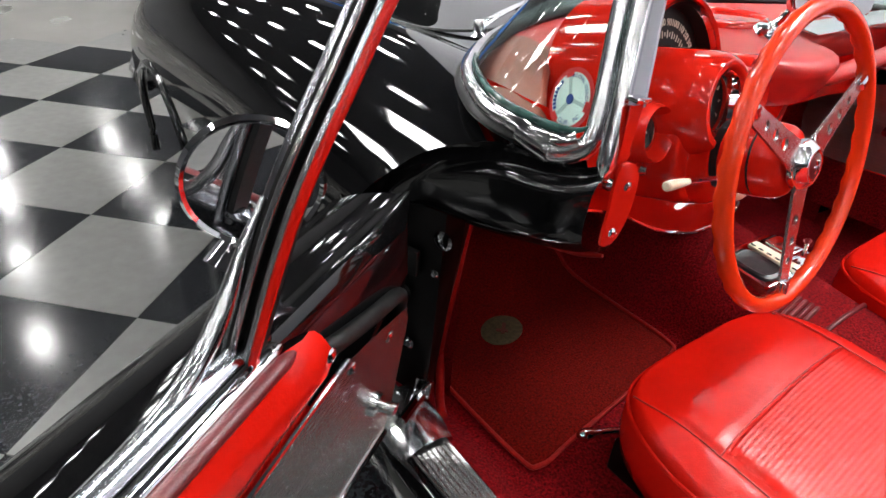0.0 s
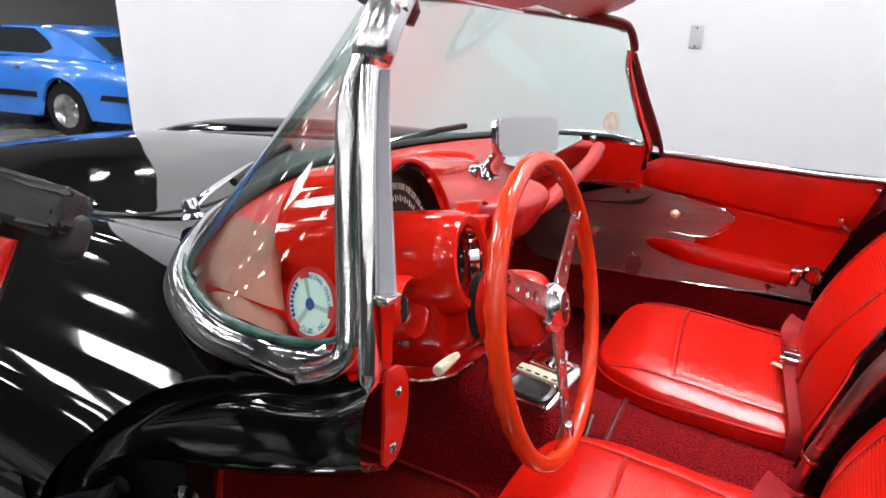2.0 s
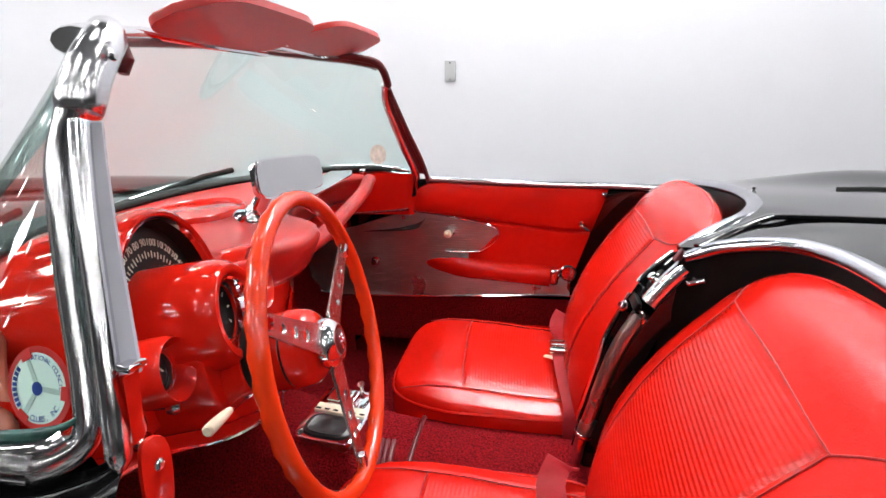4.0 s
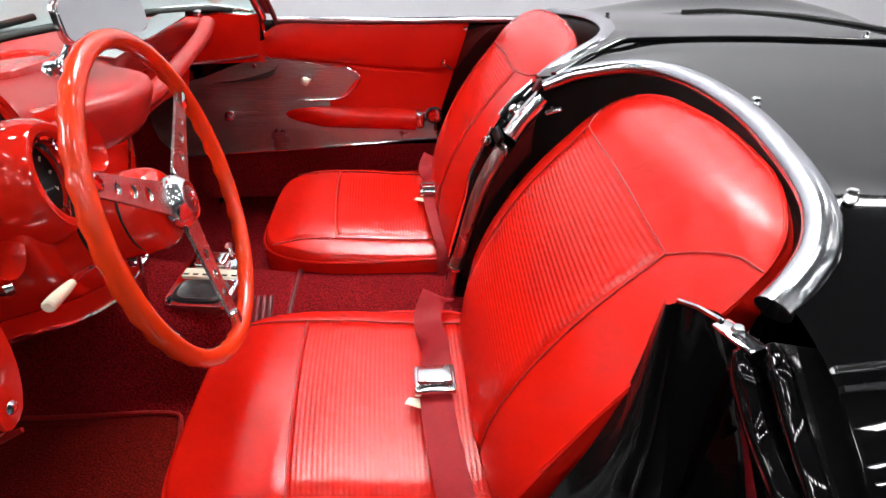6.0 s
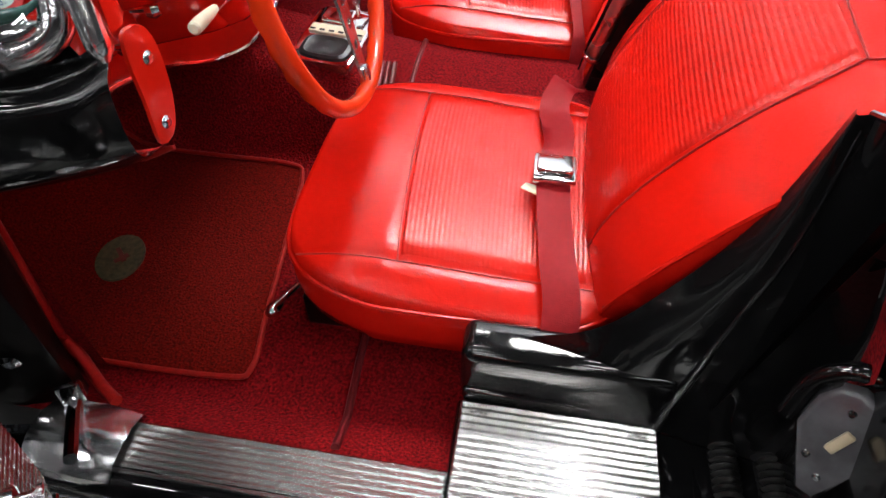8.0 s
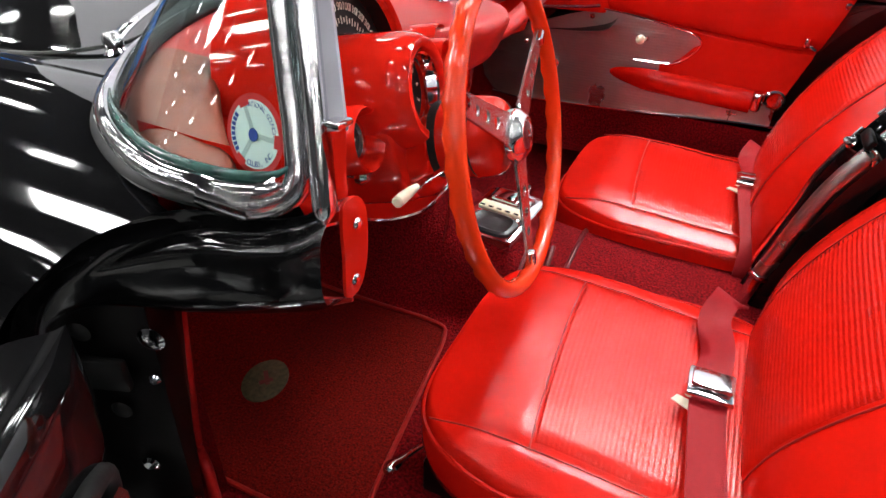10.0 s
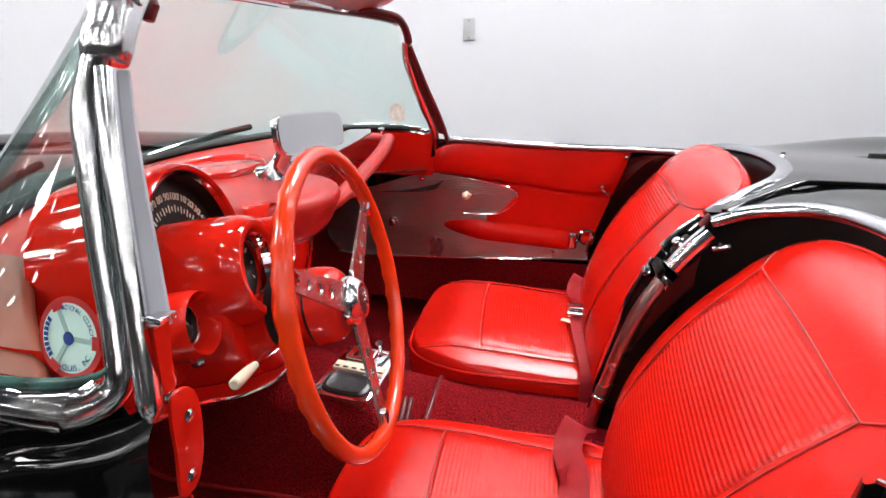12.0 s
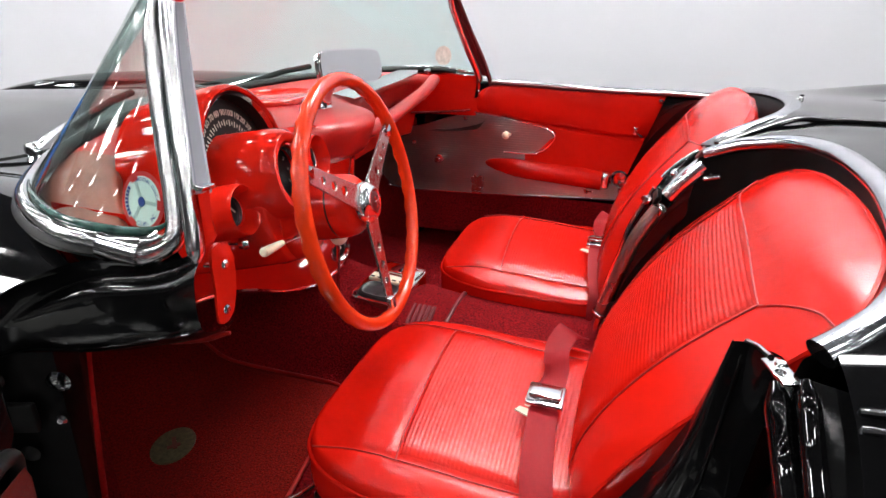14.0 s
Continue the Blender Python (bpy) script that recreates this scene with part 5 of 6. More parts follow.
    part("piping", bm, RED_VINYL, backrest)
    # runners under the cushion
    for x in (-0.17, 0.17):
        bm = new_bm()
        block(bm, (0.03, 0.42, 0.07), pose(cx + x, -0.03, 0.27), 0.004)
        part("runner", bm, BLACK_SATIN, seat)
    return seat


drivers_seat = build_seat(-0.362)
bm = new_bm()
tube(bm, curve_through([(-0.47, 0.18, 0.285), (-0.515, 0.212, 0.272), (-0.542, 0.223, 0.272), (-0.570, 0.231, 0.277)], 5), [0.005] * 8 + [0.006, 0.007, 0.0085, 0.010, 0.011, 0.0115, 0.0105, 0.006], 12)
part("adjuster_lever", bm, BRIGHT, drivers_seat, "chrome seat adjuster lever")
build_seat(0.335)


def build_belt(cx, out, y, tail):
    """A lap belt laid over the cushion: out is the side (-1 or 1) of its outer end."""
    belt = thing("seat_belt", (cx, -0.18, 0.43), "dark red lap belt with chrome lift buckle on the seat", "seat belt", "seat belts")
    inner = curve_through([(cx - out * 0.240, y - 0.02, 0.43), (cx - out * 0.205, y - 0.005, 0.462), (cx - out * 0.15, y + 0.01, 0.452), (cx - out * 0.07, y + 0.0, 0.455), (cx + out * 0.00, y + 0.005, 0.455)], 6)
    outer = curve_through([(cx + out * 0.04, y + 0.005, 0.456), (cx + out * 0.11, y, 0.452), (cx + out * 0.18, y - 0.008, 0.445), (cx + out * 0.235, y - 0.018, 0.425), (cx + out * tail[0], y - 0.018, tail[1]), (cx + out * (tail[0] + 0.012), y - 0.018, tail[1] - 0.045)], 6)
    for line in (inner, outer):
        bm = new_bm()
        rows = []
        n = len(line)
        for i, p in enumerate(line):
            d = (line[min(i + 1, n - 1)] - line[max(i - 1, 0)]).normalized()
            w = V((0, 1, 0))
            up = w.cross(d).normalized()
            if up.z < 0:
                up = -up
            tw = 0.55 * math.sin(7 * i / n) if line is inner else 0.10 * math.sin(9 * i / n)
            w = (w + up * tw).normalized()
            rows.append([p + w * 0.024 + up * 0.0015, p + w * 0.008 + up * 0.0022, p - w * 0.008 + up * 0.0022, p - w * 0.024 + up * 0.0015, p - w * 0.024 - up * 0.0015, p + w * 0.024 - up * 0.0015])
        skin(bm, rows, close_u=True, caps=True)
        part("webbing", bm, BELT, belt, sharp=60)
    m = pose(cx + out * 0.022, y + 0.005, 0.466, 0, 0, 90)
    bm = new_bm()
    block(bm, (0.062, 0.058, 0.012), m, 0.004, 2)
    buckle = part("buckle", bm, BRIGHT, belt, "chrome belt buckle")
    bm = new_bm()
    block(bm, (0.052, 0.040, 0.008), m @ pose(0, 0.0, 0.010, 6), 0.003, 2)
    part("buckle_flap", bm, BRIGHT, buckle)
    bm = new_bm()
    plate(bm, [(-0.02, -0.008), (0.012, -0.010), (0.016, 0.002), (-0.014, 0.010)], 0.002, pose(cx + out * 0.055, y + 0.034, 0.452, 0, 0, 80))
    part("belt_tag", bm, IVORY, belt, "small white care tag")
    return belt


build_belt(-0.357, -1, -0.178, (0.268, 0.395))
build_belt(0.335, -1, -0.205, (0.258, 0.390))

# ---- dashboard ----
dash = thing("dashboard", (0, 0.45, 0.6), "red dashboard with padded top, hooded gauges and painted panel", "dashboard")


def dash_rear(x):
    """y of the pad's rear lip."""
    return bend([-0.70, -0.66, -0.62, -0.56, -0.49, -0.42, -0.34, -0.28, -0.22, -0.15, -0.05, 0.0, 0.05, 0.25, 0.45, 0.54, 0.58, 0.62, 0.68], [0.29, 0.33, 0.375, 0.435, 0.495, 0.515, 0.47, 0.385, 0.325, 0.275, 0.268, 0.29, 0.36, 0.40, 0.405, 0.405, 0.40, 0.39, 0.37], x)


bm = new_bm()
rows = []
for k in range(61):
    x = lerp(-0.690, 0.675, k / 60)
    yf = max(table(BX, [b - 0.035 for b in BY], abs(x)), dash_rear(x) + 0.03)
    yr = dash_rear(x)
    zt = 0.842 - 0.02 * max(0, (abs(x) - 0.45) / 0.22) ** 2
    row = [V((x, yf + 0.02, zt - 0.03)), V((x, yf, zt - 0.012))] + [V((x, lerp(yf, yr + 0.05, t), zt - 0.010 * (1 - t) + 0.006 * math.sin(math.pi * t))) for t in (0.2, 0.4, 0.6, 0.8, 1.0)]
    row += [V((x, yr + 0.016, zt - 0.002)), V((x, yr + 0.005, zt - 0.008)), V((x, yr, zt - 0.018)), V((x, yr + 0.003, zt - 0.030)), V((x, yr + 0.018, zt - 0.066)), V((x, yr + 0.028, zt - 0.080)), V((x, yr + 0.06, zt - 0.088))]
    rows.append(row)
skin(bm, rows[9:])
pad = part("dash_pad", bm, RED_PAD, dash, "dusky red padded dash top", sharp=60)
# the pad's left end: reflections and glass veil are put into its tan colour
bm = new_bm()
skin(bm, rows[:10])
part("pad_end", bm, material("glare_tinted_dash_vinyl", (0.22, 0.062, 0.040), 0.36, vary=0.15, scale=14, bump=0.2, bump_scale=600), pad, "end of the dash pad, tan from reflected light put into its colour", sharp=60)
# speaker grille ring in the middle of the pad
m = axes((0.02, 0.545, 0.842), (0, 0.02, 1), (1, 0, 0)) @ Matrix.Diagonal((1.0, 0.78, 1, 1))
bm = new_bm()
lathe(bm, [(0, 0.006), (0.085, 0.006), (0.098, 0.004), (0.10, 0.008), (0.105, 0.011), (0.110, 0.008), (0.113, 0.0)], m, 48)
part("speaker_cover", bm, RED_PAINT, pad, "round red speaker cover")
# lower painted panel
bm = new_bm()
rows = []
for k in range(41):
    x = lerp(-0.665, 0.665, k / 40)
    y = dash_rear(x) + 0.075
    low = table([-0.67, -0.60, -0.24, -0.20, 0.67], [0.66, 0.625, 0.625, 0.62, 0.62], x)
    rows.append([V((x, y - 0.02, 0.775)), V((x, y - 0.012, 0.72)), V((x, y, 0.67)), V((x, y + 0.01, low + 0.012)), V((x, y + 0.03, low))])
skin(bm, rows)
part("dash_panel", bm, RED_PAINT, dash, "glossy red painted dash panel")
# red body of the gauge cluster, from which drum and pods stand out
bm = new_bm()
rows = []
for y, f in ((0.330, 0.80), (0.333, 0.90), (0.340, 0.96), (0.355, 1.0), (0.40, 1.03), (0.48, 1.05), (0.56, 1.05)):
    rows.append([V((-0.405 + px * f, y, 0.735 + pz * f)) for px, pz in ring_of(0.172, 0.066, 48, 3.0)])
skin(bm, rows, close_u=True)
bm.faces.new([bm.verts.new(p) for p in rows[0]])
part("cluster_body", bm, RED_PAINT, dash, "red painted gauge cluster body")
# red lower panel that sweeps from the driver's side down to the tunnel
bm = new_bm()
low_edge = []
rows = []
for k in range(49):
    x = lerp(-0.60, 0.10, k / 48)
    zl = bend([-0.60, -0.42, -0.318, -0.22, -0.096, -0.03, 0.10], [0.605, 0.575, 0.535, 0.485, 0.443, 0.438, 0.438], x)
    yl = bend([-0.60, -0.45, -0.30, -0.15, -0.02, 0.06, 0.10], [0.45, 0.425, 0.418, 0.410, 0.405, 0.415, 0.45], x)
    low_edge.append(V((x, yl, zl)))
    rows.append([V((x, yl - 0.035 * math.sin(math.pi * 0.5 * t) - 0.010 * t, lerp(zl, 0.715, t))) for t in (0, 0.06, 0.2, 0.4, 0.6, 0.8, 1.0)])
skin(bm, rows)
lower = part("lower_panel", bm, RED_PAINT, dash, "glossy red lower dash panel")
bm = new_bm()
tube(bm, low_edge, 0.0055, 8)
part("lower_trim", bm, CHROME, lower)
for x, z, w, h in ((-0.028, 0.512, 0.027, 0.030), (0.045, 0.56, 0.022, 0.022)):
    m = axes((x, 0.385 - 0.10 * (z - 0.51), z), (-0.30, -0.93, 0.20), (1, -0.3, 0)) @ Matrix.Diagonal((w / 0.03, h / 0.03, 1, 1))
    bm = new_bm()
    lathe(bm, [(0.034, -0.012), (0.034, 0.006), (0.030, 0.012), (0.025, 0.008), (0.022, 0.002)], m, 28)
    ring = part("dial_ring", bm, CHROME, lower, "chrome ringed dial")
    bm = new_bm()
    lathe(bm, [(0, 0.003), (0.024, 0.003)], m, 24)
    part("dial_face", bm, DIAL, ring)
    bm = new_bm()
    block(bm, (0.003, 0.018, 0.002), m @ pose(0.003, 0.004, 0.004, 0, 0, 25), 0)
    part("needle", bm, DIAL_INK, ring)

# gauge cluster: brow, speedometer, tachometer barrel, small gauges
FACE = V((0.10, -0.97, 0.22)).normalized()
cc = V((-0.405, 0.375, 0.812))
m = axes(cc, FACE, (1, 0, 0))
bm = new_bm()
lathe(bm, [(0.126, -0.10), (0.130, 0.0), (0.129, 0.035), (0.126, 0.046), (0.121, 0.050), (0.117, 0.047), (0.116, 0.042)], m, 48, math.pi * 1.10, -0.05 * math.pi)
brow = part("gauge_brow", bm, RED_PAINT, dash, "red painted gauge hood")
bm = new_bm()
lathe(bm, [(0.108, 0.018), (0.111, 0.030), (0.1165, 0.044)], m, 48, math.pi * 1.06, -0.03 * math.pi)
part("brow_liner", bm, DIAL, brow)
bm = new_bm()
lathe(bm, [(0.1165, 0.040), (0.1135, 0.046), (0.1115, 0.038)], m, 48, math.pi * 1.06, -0.03 * math.pi)
part("brow_ring", bm, CHROME, brow)
bm = new_bm()
m = m @ Matrix.Translation((0, 0, 0.018))
lathe(bm, [(0, 0.0), (0.108, 0.0)], m, 48)
speedo = part("speedometer", bm, DIAL, dash, "black speedometer with white numerals")
bm = new_bm()
lathe(bm, [(0.070, 0.0015), (0.100, 0.0015)], m, 48, math.pi * 1.0, 0.0)
part("scale_band", bm, material("dial_grey", (0.016, 0.014, 0.013), 0.4, spec=0.15), speedo)


def words(name, text, size, m, mat, parent, extrude=0.0003):
    cu = bpy.data.curves.new(name, "FONT")
    cu.body, cu.size, cu.extrude, cu.align_x, cu.align_y = text, size, extrude, "CENTER", "CENTER"
    cu.offset = size * 0.006
    tmp = bpy.data.objects.new(name, cu)
    me = bpy.data.meshes.new_from_object(tmp)
    bpy.data.objects.remove(tmp)
    me.transform(m)
    me.materials.append(mat)
    ob = new(name, me)
    ob.parent = parent
    ob.matrix_parent_inverse = parent.matrix_basis.inverted()
    return ob


for k in range(16):
    a = math.pi * (0.97 - 0.94 * k / 15)
    r = 0.086
    words("numeral", str(10 * (k + 1)), 0.0135, m @ pose(r * math.cos(a), r * math.sin(a), 0.003) @ Matrix.Rotation(a - math.pi / 2, 4, "Z"), DIAL_INK, speedo)
for k in range(31):
    a = math.pi * (0.97 - 0.94 * k / 30)
    bm = new_bm()
    block(bm, (0.002, 0.006 if k % 2 else 0.010, 0.0006), m @ Matrix.Rotation(a - math.pi / 2, 4, "Z") @ pose(0, 0.070, 0.002), 0)
    part("tick", bm, DIAL_INK, speedo)
bm = new_bm()
block(bm, (0.030, 0.010, 0.001), m @ pose(0, 0.035, 0.002), 0)
part("odometer", bm, IVORY, speedo)
bm = new_bm()
tube(bm, [m @ V((0, 0, 0.006)), m @ V((-0.085, 0.02, 0.006))], [0.003, 0.001], 6)
part("needle", bm, DECAL_RED, speedo)
# barrel
bt = V((-0.405, 0.248, 0.818))
m = axes(bt, FACE, (1, 0, 0))
bm = new_bm()
lathe(bm, [(0.080, -0.18), (0.077, -0.10), (0.074, -0.05), (0.071, -0.018), (0.067, -0.003), (0.061, 0.005), (0.054, 0.006), (0.049, 0.003), (0.046, -0.004), (0.044, -0.03)], m, 48)
barrel = part("tachometer_barrel", bm, RED_PAINT, dash, "red painted tachometer barrel")
bm = new_bm()
lathe(bm, [(0, -0.026), (0.0445, -0.026)], m, 40)
part("tachometer_dial", bm, DIAL, barrel)
bm = new_bm()
lathe(bm, [(0.0462, -0.010), (0.0455, 0.000), (0.0425, -0.002), (0.0395, -0.018)], m, 40)
part("tachometer_bezel", bm, CHROME, barrel)
for k in range(8):
    a = math.pi * (1.2 - 1.4 * k / 7)
    words("numeral", str(k), 0.009, m @ pose(0.031 * math.cos(a), 0.031 * math.sin(a), -0.0245) @ Matrix.Rotation(a - math.pi / 2, 4, "Z"), DIAL_INK, barrel)
bm = new_bm()
block(bm, (0.014, 0.006, 0.001), m @ pose(-0.008, 0.012, -0.024, 0, 0, 30), 0)
part("dial_mark", bm, GREEN_INK, barrel)
# painted shroud that joins the barrel to the steering column
m = axes(bt, FACE, (1, 0, 0)) @ Matrix.Translation((0, -0.036, 0))
bm = new_bm()
rows = [[m @ V((px * f, py * f, h)) for px, py in ring_of(0.066, 0.110, 56, 2.4)] for h, f in ((-0.030, 0.90), (-0.031, 0.94), (-0.035, 0.975), (-0.044, 0.995), (-0.070, 1.01), (-0.12, 1.02), (-0.20, 1.03))]
skin(bm, rows, close_u=True)
bm.faces.new([bm.verts.new(p) for p in rows[0]])
shroud = part("column_shroud", bm, RED_PAINT, dash, "red painted shroud round the column")
bm = new_bm()
cm = axes((-0.384, 0.133, 0.772), (0.053, -0.974, 0.224), (1, 0, 0))
skin(bm, [[cm @ V((r * math.cos(a), r * math.sin(a) - sink, h)) for a in (2 * math.pi * k / 40 for k in range(40))] for r, h, sink in ((0.047, -0.104, 0.0), (0.0505, -0.1005, 0.002), (0.0535, -0.102, 0.005), (0.0545, -0.108, 0.014), (0.0545, -0.120, 0.022), (0.055, -0.17, 0.030))], close_u=True)
part("shroud_neck", bm, RED_PAINT, shroud)
# small gauges
for x, z, y in ((-0.508, 0.780, 0.293), (-0.268, 0.800, 0.300), (-0.218, 0.806, 0.335)):
    m = axes((x, y, z), FACE, (1, 0, 0))
    bm = new_bm()
    lathe(bm, [(0.044, -0.14), (0.042, -0.04), (0.040, 0.018), (0.037, 0.024), (0.034, 0.020), (0.029, -0.006)], m, 32)
    pod = part("gauge_pod", bm, RED_PAINT, dash, "red gauge pod")
    bm = new_bm()
    lathe(bm, [(0, -0.006), (0.021, -0.006), (0.022, 0.002), (0.026, 0.003), (0.030, -0.004)], m, 32)
    part("pod_bezel", bm, CHROME, pod)
    bm = new_bm()
    lathe(bm, [(0, -0.0035), (0.0205, -0.0035)], m, 24)
    part("pod_dial", bm, DIAL, pod)
    bm = new_bm()
    block(bm, (0.002, 0.018, 0.001), m @ pose(0.004, 0.004, -0.002, 0, 0, 40), 0)
    part("needle", bm, DIAL_INK, pod)
# pull knobs
for x, y, z, mt in ((-0.484, 0.360, 0.712, CHROME), (-0.545, 0.365, 0.70, CHROME)):
    m = axes((x, y, z), (0.25, -0.97, 0.05))
    bm = new_bm()
    lathe(bm, [(0.015, 0.0), (0.016, 0.012), (0.006, 0.014), (0.005, 0.045), (0.011, 0.048), (0.013, 0.056), (0.009, 0.064), (0, 0.066)], m, 24)
    part("pull_knob", bm, mt, dash, "chrome pull knob")
# passenger side: ledge bar, bright insert, stainless end plate
bm = new_bm()
tube(bm, curve_through([(-0.04, 0.300, 0.795), (0.06, 0.298, 0.797), (0.30, 0.315, 0.806), (0.45, 0.328, 0.814), (0.58, 0.35, 0.822)], 6), 0.018, 14, flat=0.85)
part("grab_bar", bm, RED_PAD, dash, "padded red grab bar")
bm = new_bm()
plate(bm, [(0.06, 0.365), (0.50, 0.375), (0.565, 0.395), (0.54, 0.45), (0.10, 0.44)], 0.004, Matrix.Translation((0, 0, 0.846)), 0.002)
part("bright_insert", bm, CHROME, dash, "bright metal insert in the pad")
bm = new_bm()
block(bm, (0.03, 0.014, 0.014), pose(0.565, 0.365, 0.846), 0.004)
part("grab_bar_end", bm, CHROME, dash)
bm = new_bm()
tube(bm, curve_through([(0.640, 0.47, 0.704), (0.656, 0.38, 0.708), (0.662, 0.30, 0.715), (0.662, 0.255, 0.722)], 5), 0.005, 8)
part("end_trim", bm, BRIGHT, dash)
for side in (-1, 1):
    bm = new_bm()
    line = ((0.650, 0.47), (0.662, 0.36), (0.668, 0.262), (0.672, 0.246), (0.684, 0.232)) if side > 0 else ((0.655, 0.46), (0.662, 0.36), (0.660, 0.285), (0.652, 0.28))
    rows = [[V((side * x, y, z)) for x, y in line] for z in (0.702, 0.74, 0.80, 0.826)]
    skin(bm, rows)
    part("cowl_trim", bm, RED_VINYL, dash, "red trim beside the dash")
# red trim plates at the driver's windshield post
bm = new_bm()
outline = [(-0.020, -0.040), (-0.015, -0.048), (0.000, -0.046), (0.014, -0.020), (0.020, 0.015), (0.018, 0.040), (0.008, 0.050), (-0.008, 0.050), (-0.014, 0.030), (-0.016, -0.005)]
m = axes((-0.672, 0.192, 0.758), (-0.12, -0.98, 0.05), (1, -0.12, 0))
plate(bm, [(p.x, p.y) for p in curve_through([(x, y, 0) for x, y in outline], 4, closed=True)], 0.004, m, 0.0015)
kick = part("post_trim_plate", bm, RED_PAINT, dash, "red painted post trim plate")
for p in ((-0.668, 0.1875, 0.782), (-0.678, 0.1865, 0.726)):
    bm = new_bm()
    lathe(bm, [(0, 0.003), (0.004, 0.002), (0.006, 0)], axes(p, (-0.12, -0.98, 0.05)), 12)
    part("trim_screw", bm, CHROME, kick)
bm = new_bm()
rows = [[V((x, y, z)) for x, y in ((-0.690, 0.192), (-0.676 + (z - 0.84) * 0.1, 0.190), (-0.668 + (0.86 - z) * 0.2, 0.200))] for z in (0.815, 0.83, 0.85, 0.876)]
skin(bm, rows)
part("post_trim_top", bm, RED_PAINT, dash)
bm = new_bm()
block(bm, (0.024, 0.014, 0.006), axes((-0.674, 0.195, 0.880), (0.1, -0.1, 1), (1, 0, 0)), 0.002)
part("post_trim_clip", bm, CHROME, dash)

# rear-view mirror on the pad
rv = thing("rear_view_mirror", (-0.03, 0.415, 0.845), "chrome rear-view mirror standing on the dash top", "mirror")
bm = new_bm()
lathe(bm, [(0.030, 0.0), (0.029, 0.006), (0.018, 0.014), (0.013, 0.03), (0.011, 0.065), (0.010, 0.085)], axes((-0.028, 0.405, 0.843), (0, -0.55, 1)) @ Matrix.Diagonal((1, 1.3, 1, 1)), 24)
part("pedestal", bm, CHROME, rv)
mn = V((-0.20, -0.96, 0.16))
m = axes((-0.026, 0.322, 0.931), mn, (1, -0.22, -0.06))
bm = new_bm()
plate(bm, ring_of(0.103, 0.036, 36, 5.0), 0.010, m @ Matrix.Translation((0, 0, -0.010)), 0.003, 3)
part("mirror_shell", bm, CHROME, rv)
bm = new_bm()
plate(bm, ring_of(0.0985, 0.0325, 36, 5.0), 0.002, m)
part("mirror_glass", bm, material("aged_mirror", (0.68, 0.68, 0.70), 0.03, 1.0), rv)

# ---- steering wheel and column ----
sw = thing("steering_wheel", (-0.384, 0.133, 0.772), "red three-spoke steering wheel with drilled metal spokes", "steering wheel")
WN = V((0.053, -0.974, 0.224)).normalized()
wm = axes((-0.384, 0.133, 0.772), WN, (1, 0, 0))
R = 0.192
bm = new_bm()
rows = []
N = 144
for k in range(N):
    a = 2 * math.pi * k / N
    grip = 0.0016 * (0.5 + 0.5 * math.cos(a * 36))
    row = []
    for j in range(14):
        b = 2 * math.pi * j / 14
        rr = 0.0108 + 1.8 * grip * max(0.0, -math.sin(b))
        row.append(wm @ V(((R + rr * math.cos(b)) * math.cos(a), (R + rr * math.cos(b)) * math.sin(a), rr * math.sin(b))))
    rows.append(row)
skin(bm, rows, close_u=True, close_v=True)
part("rim", bm, material("red_rim_plastic", (0.66, 0.036, 0.006), 0.15, vary=0.05, scale=10), sw, "orange-red moulded rim", sharp=70)


def spoke(angle):
    """A tapered flat spoke with three holes, from the hub to the rim."""
    bm = new_bm()
    m = wm @ Matrix.Rotation(angle, 4, "Z")
    x0, x1 = 0.030, 0.183
    holes = [(0.075, 0.0085), (0.105, 0.0075), (0.134, 0.0065)]
    wid = lambda x: lerp(0.0205, 0.0115, ((x - x0) / (x1 - x0)) ** 0.8)
    lift = lambda x: 0.003 * (1 - (x - x0) / (x1 - x0)) ** 1.4
    cuts = [x0] + [c + r * s for c, r in holes for s in (-1.35, 1.35)] + [x1]
    for top in (0, 1):
        dz = 0.0 if top else -0.004
        # solid stretches
        for a, b in zip(cuts[0::2], cuts[1::2]):
            xs = [lerp(a, b, k / 4) for k in range(5)]
            skin(bm, [[m @ V((x, y * wid(x), lift(x) + dz)) for y in (-1, -0.5, 0, 0.5, 1)] for x in xs])
        # stretches with a hole: a ring of faces between hole and frame
        for c, r in holes:
            a, b = c - 1.35 * r, c + 1.35 * r
            n = 16
            inner, outer = [], []
            for k in range(n):
                t = 2 * math.pi * k / n
                ci, si = math.cos(t), math.sin(t)
                inner.append(m @ V((c + r * ci, r * si, lift(c + r * ci) + dz)))
                q = max(abs(ci), abs(si))
                x = c + 1.35 * r * ci / q
                outer.append(m @ V((x, wid(x) * si / q, lift(x) + dz)))
            skin(bm, [inner, outer], close_u=True)
    for c, r in holes:
        rows = [[m @ V((c + r * math.cos(t), r * math.sin(t), lift(c + r * math.cos(t)) + dz)) for t in (2 * math.pi * k / 16 for k in range(16))] for dz in (0, -0.004)]
        skin(bm, rows, close_u=True)
    xs = [lerp(x0, x1, k / 12) for k in range(13)]
    for s in (-1, 1):
        skin(bm, [[m @ V((x, s * wid(x), lift(x) + dz)) for x in xs] for dz in (0, -0.004)])
    part("spoke", bm, STEEL, sw, "drilled brushed metal spoke", sharp=30)
    bm = new_bm()
    block(bm, (0.03, 0.016, 0.010), m @ pose(0.180, 0, 0.001), 0.003)
    part("spoke_clip", bm, CHROME, sw)


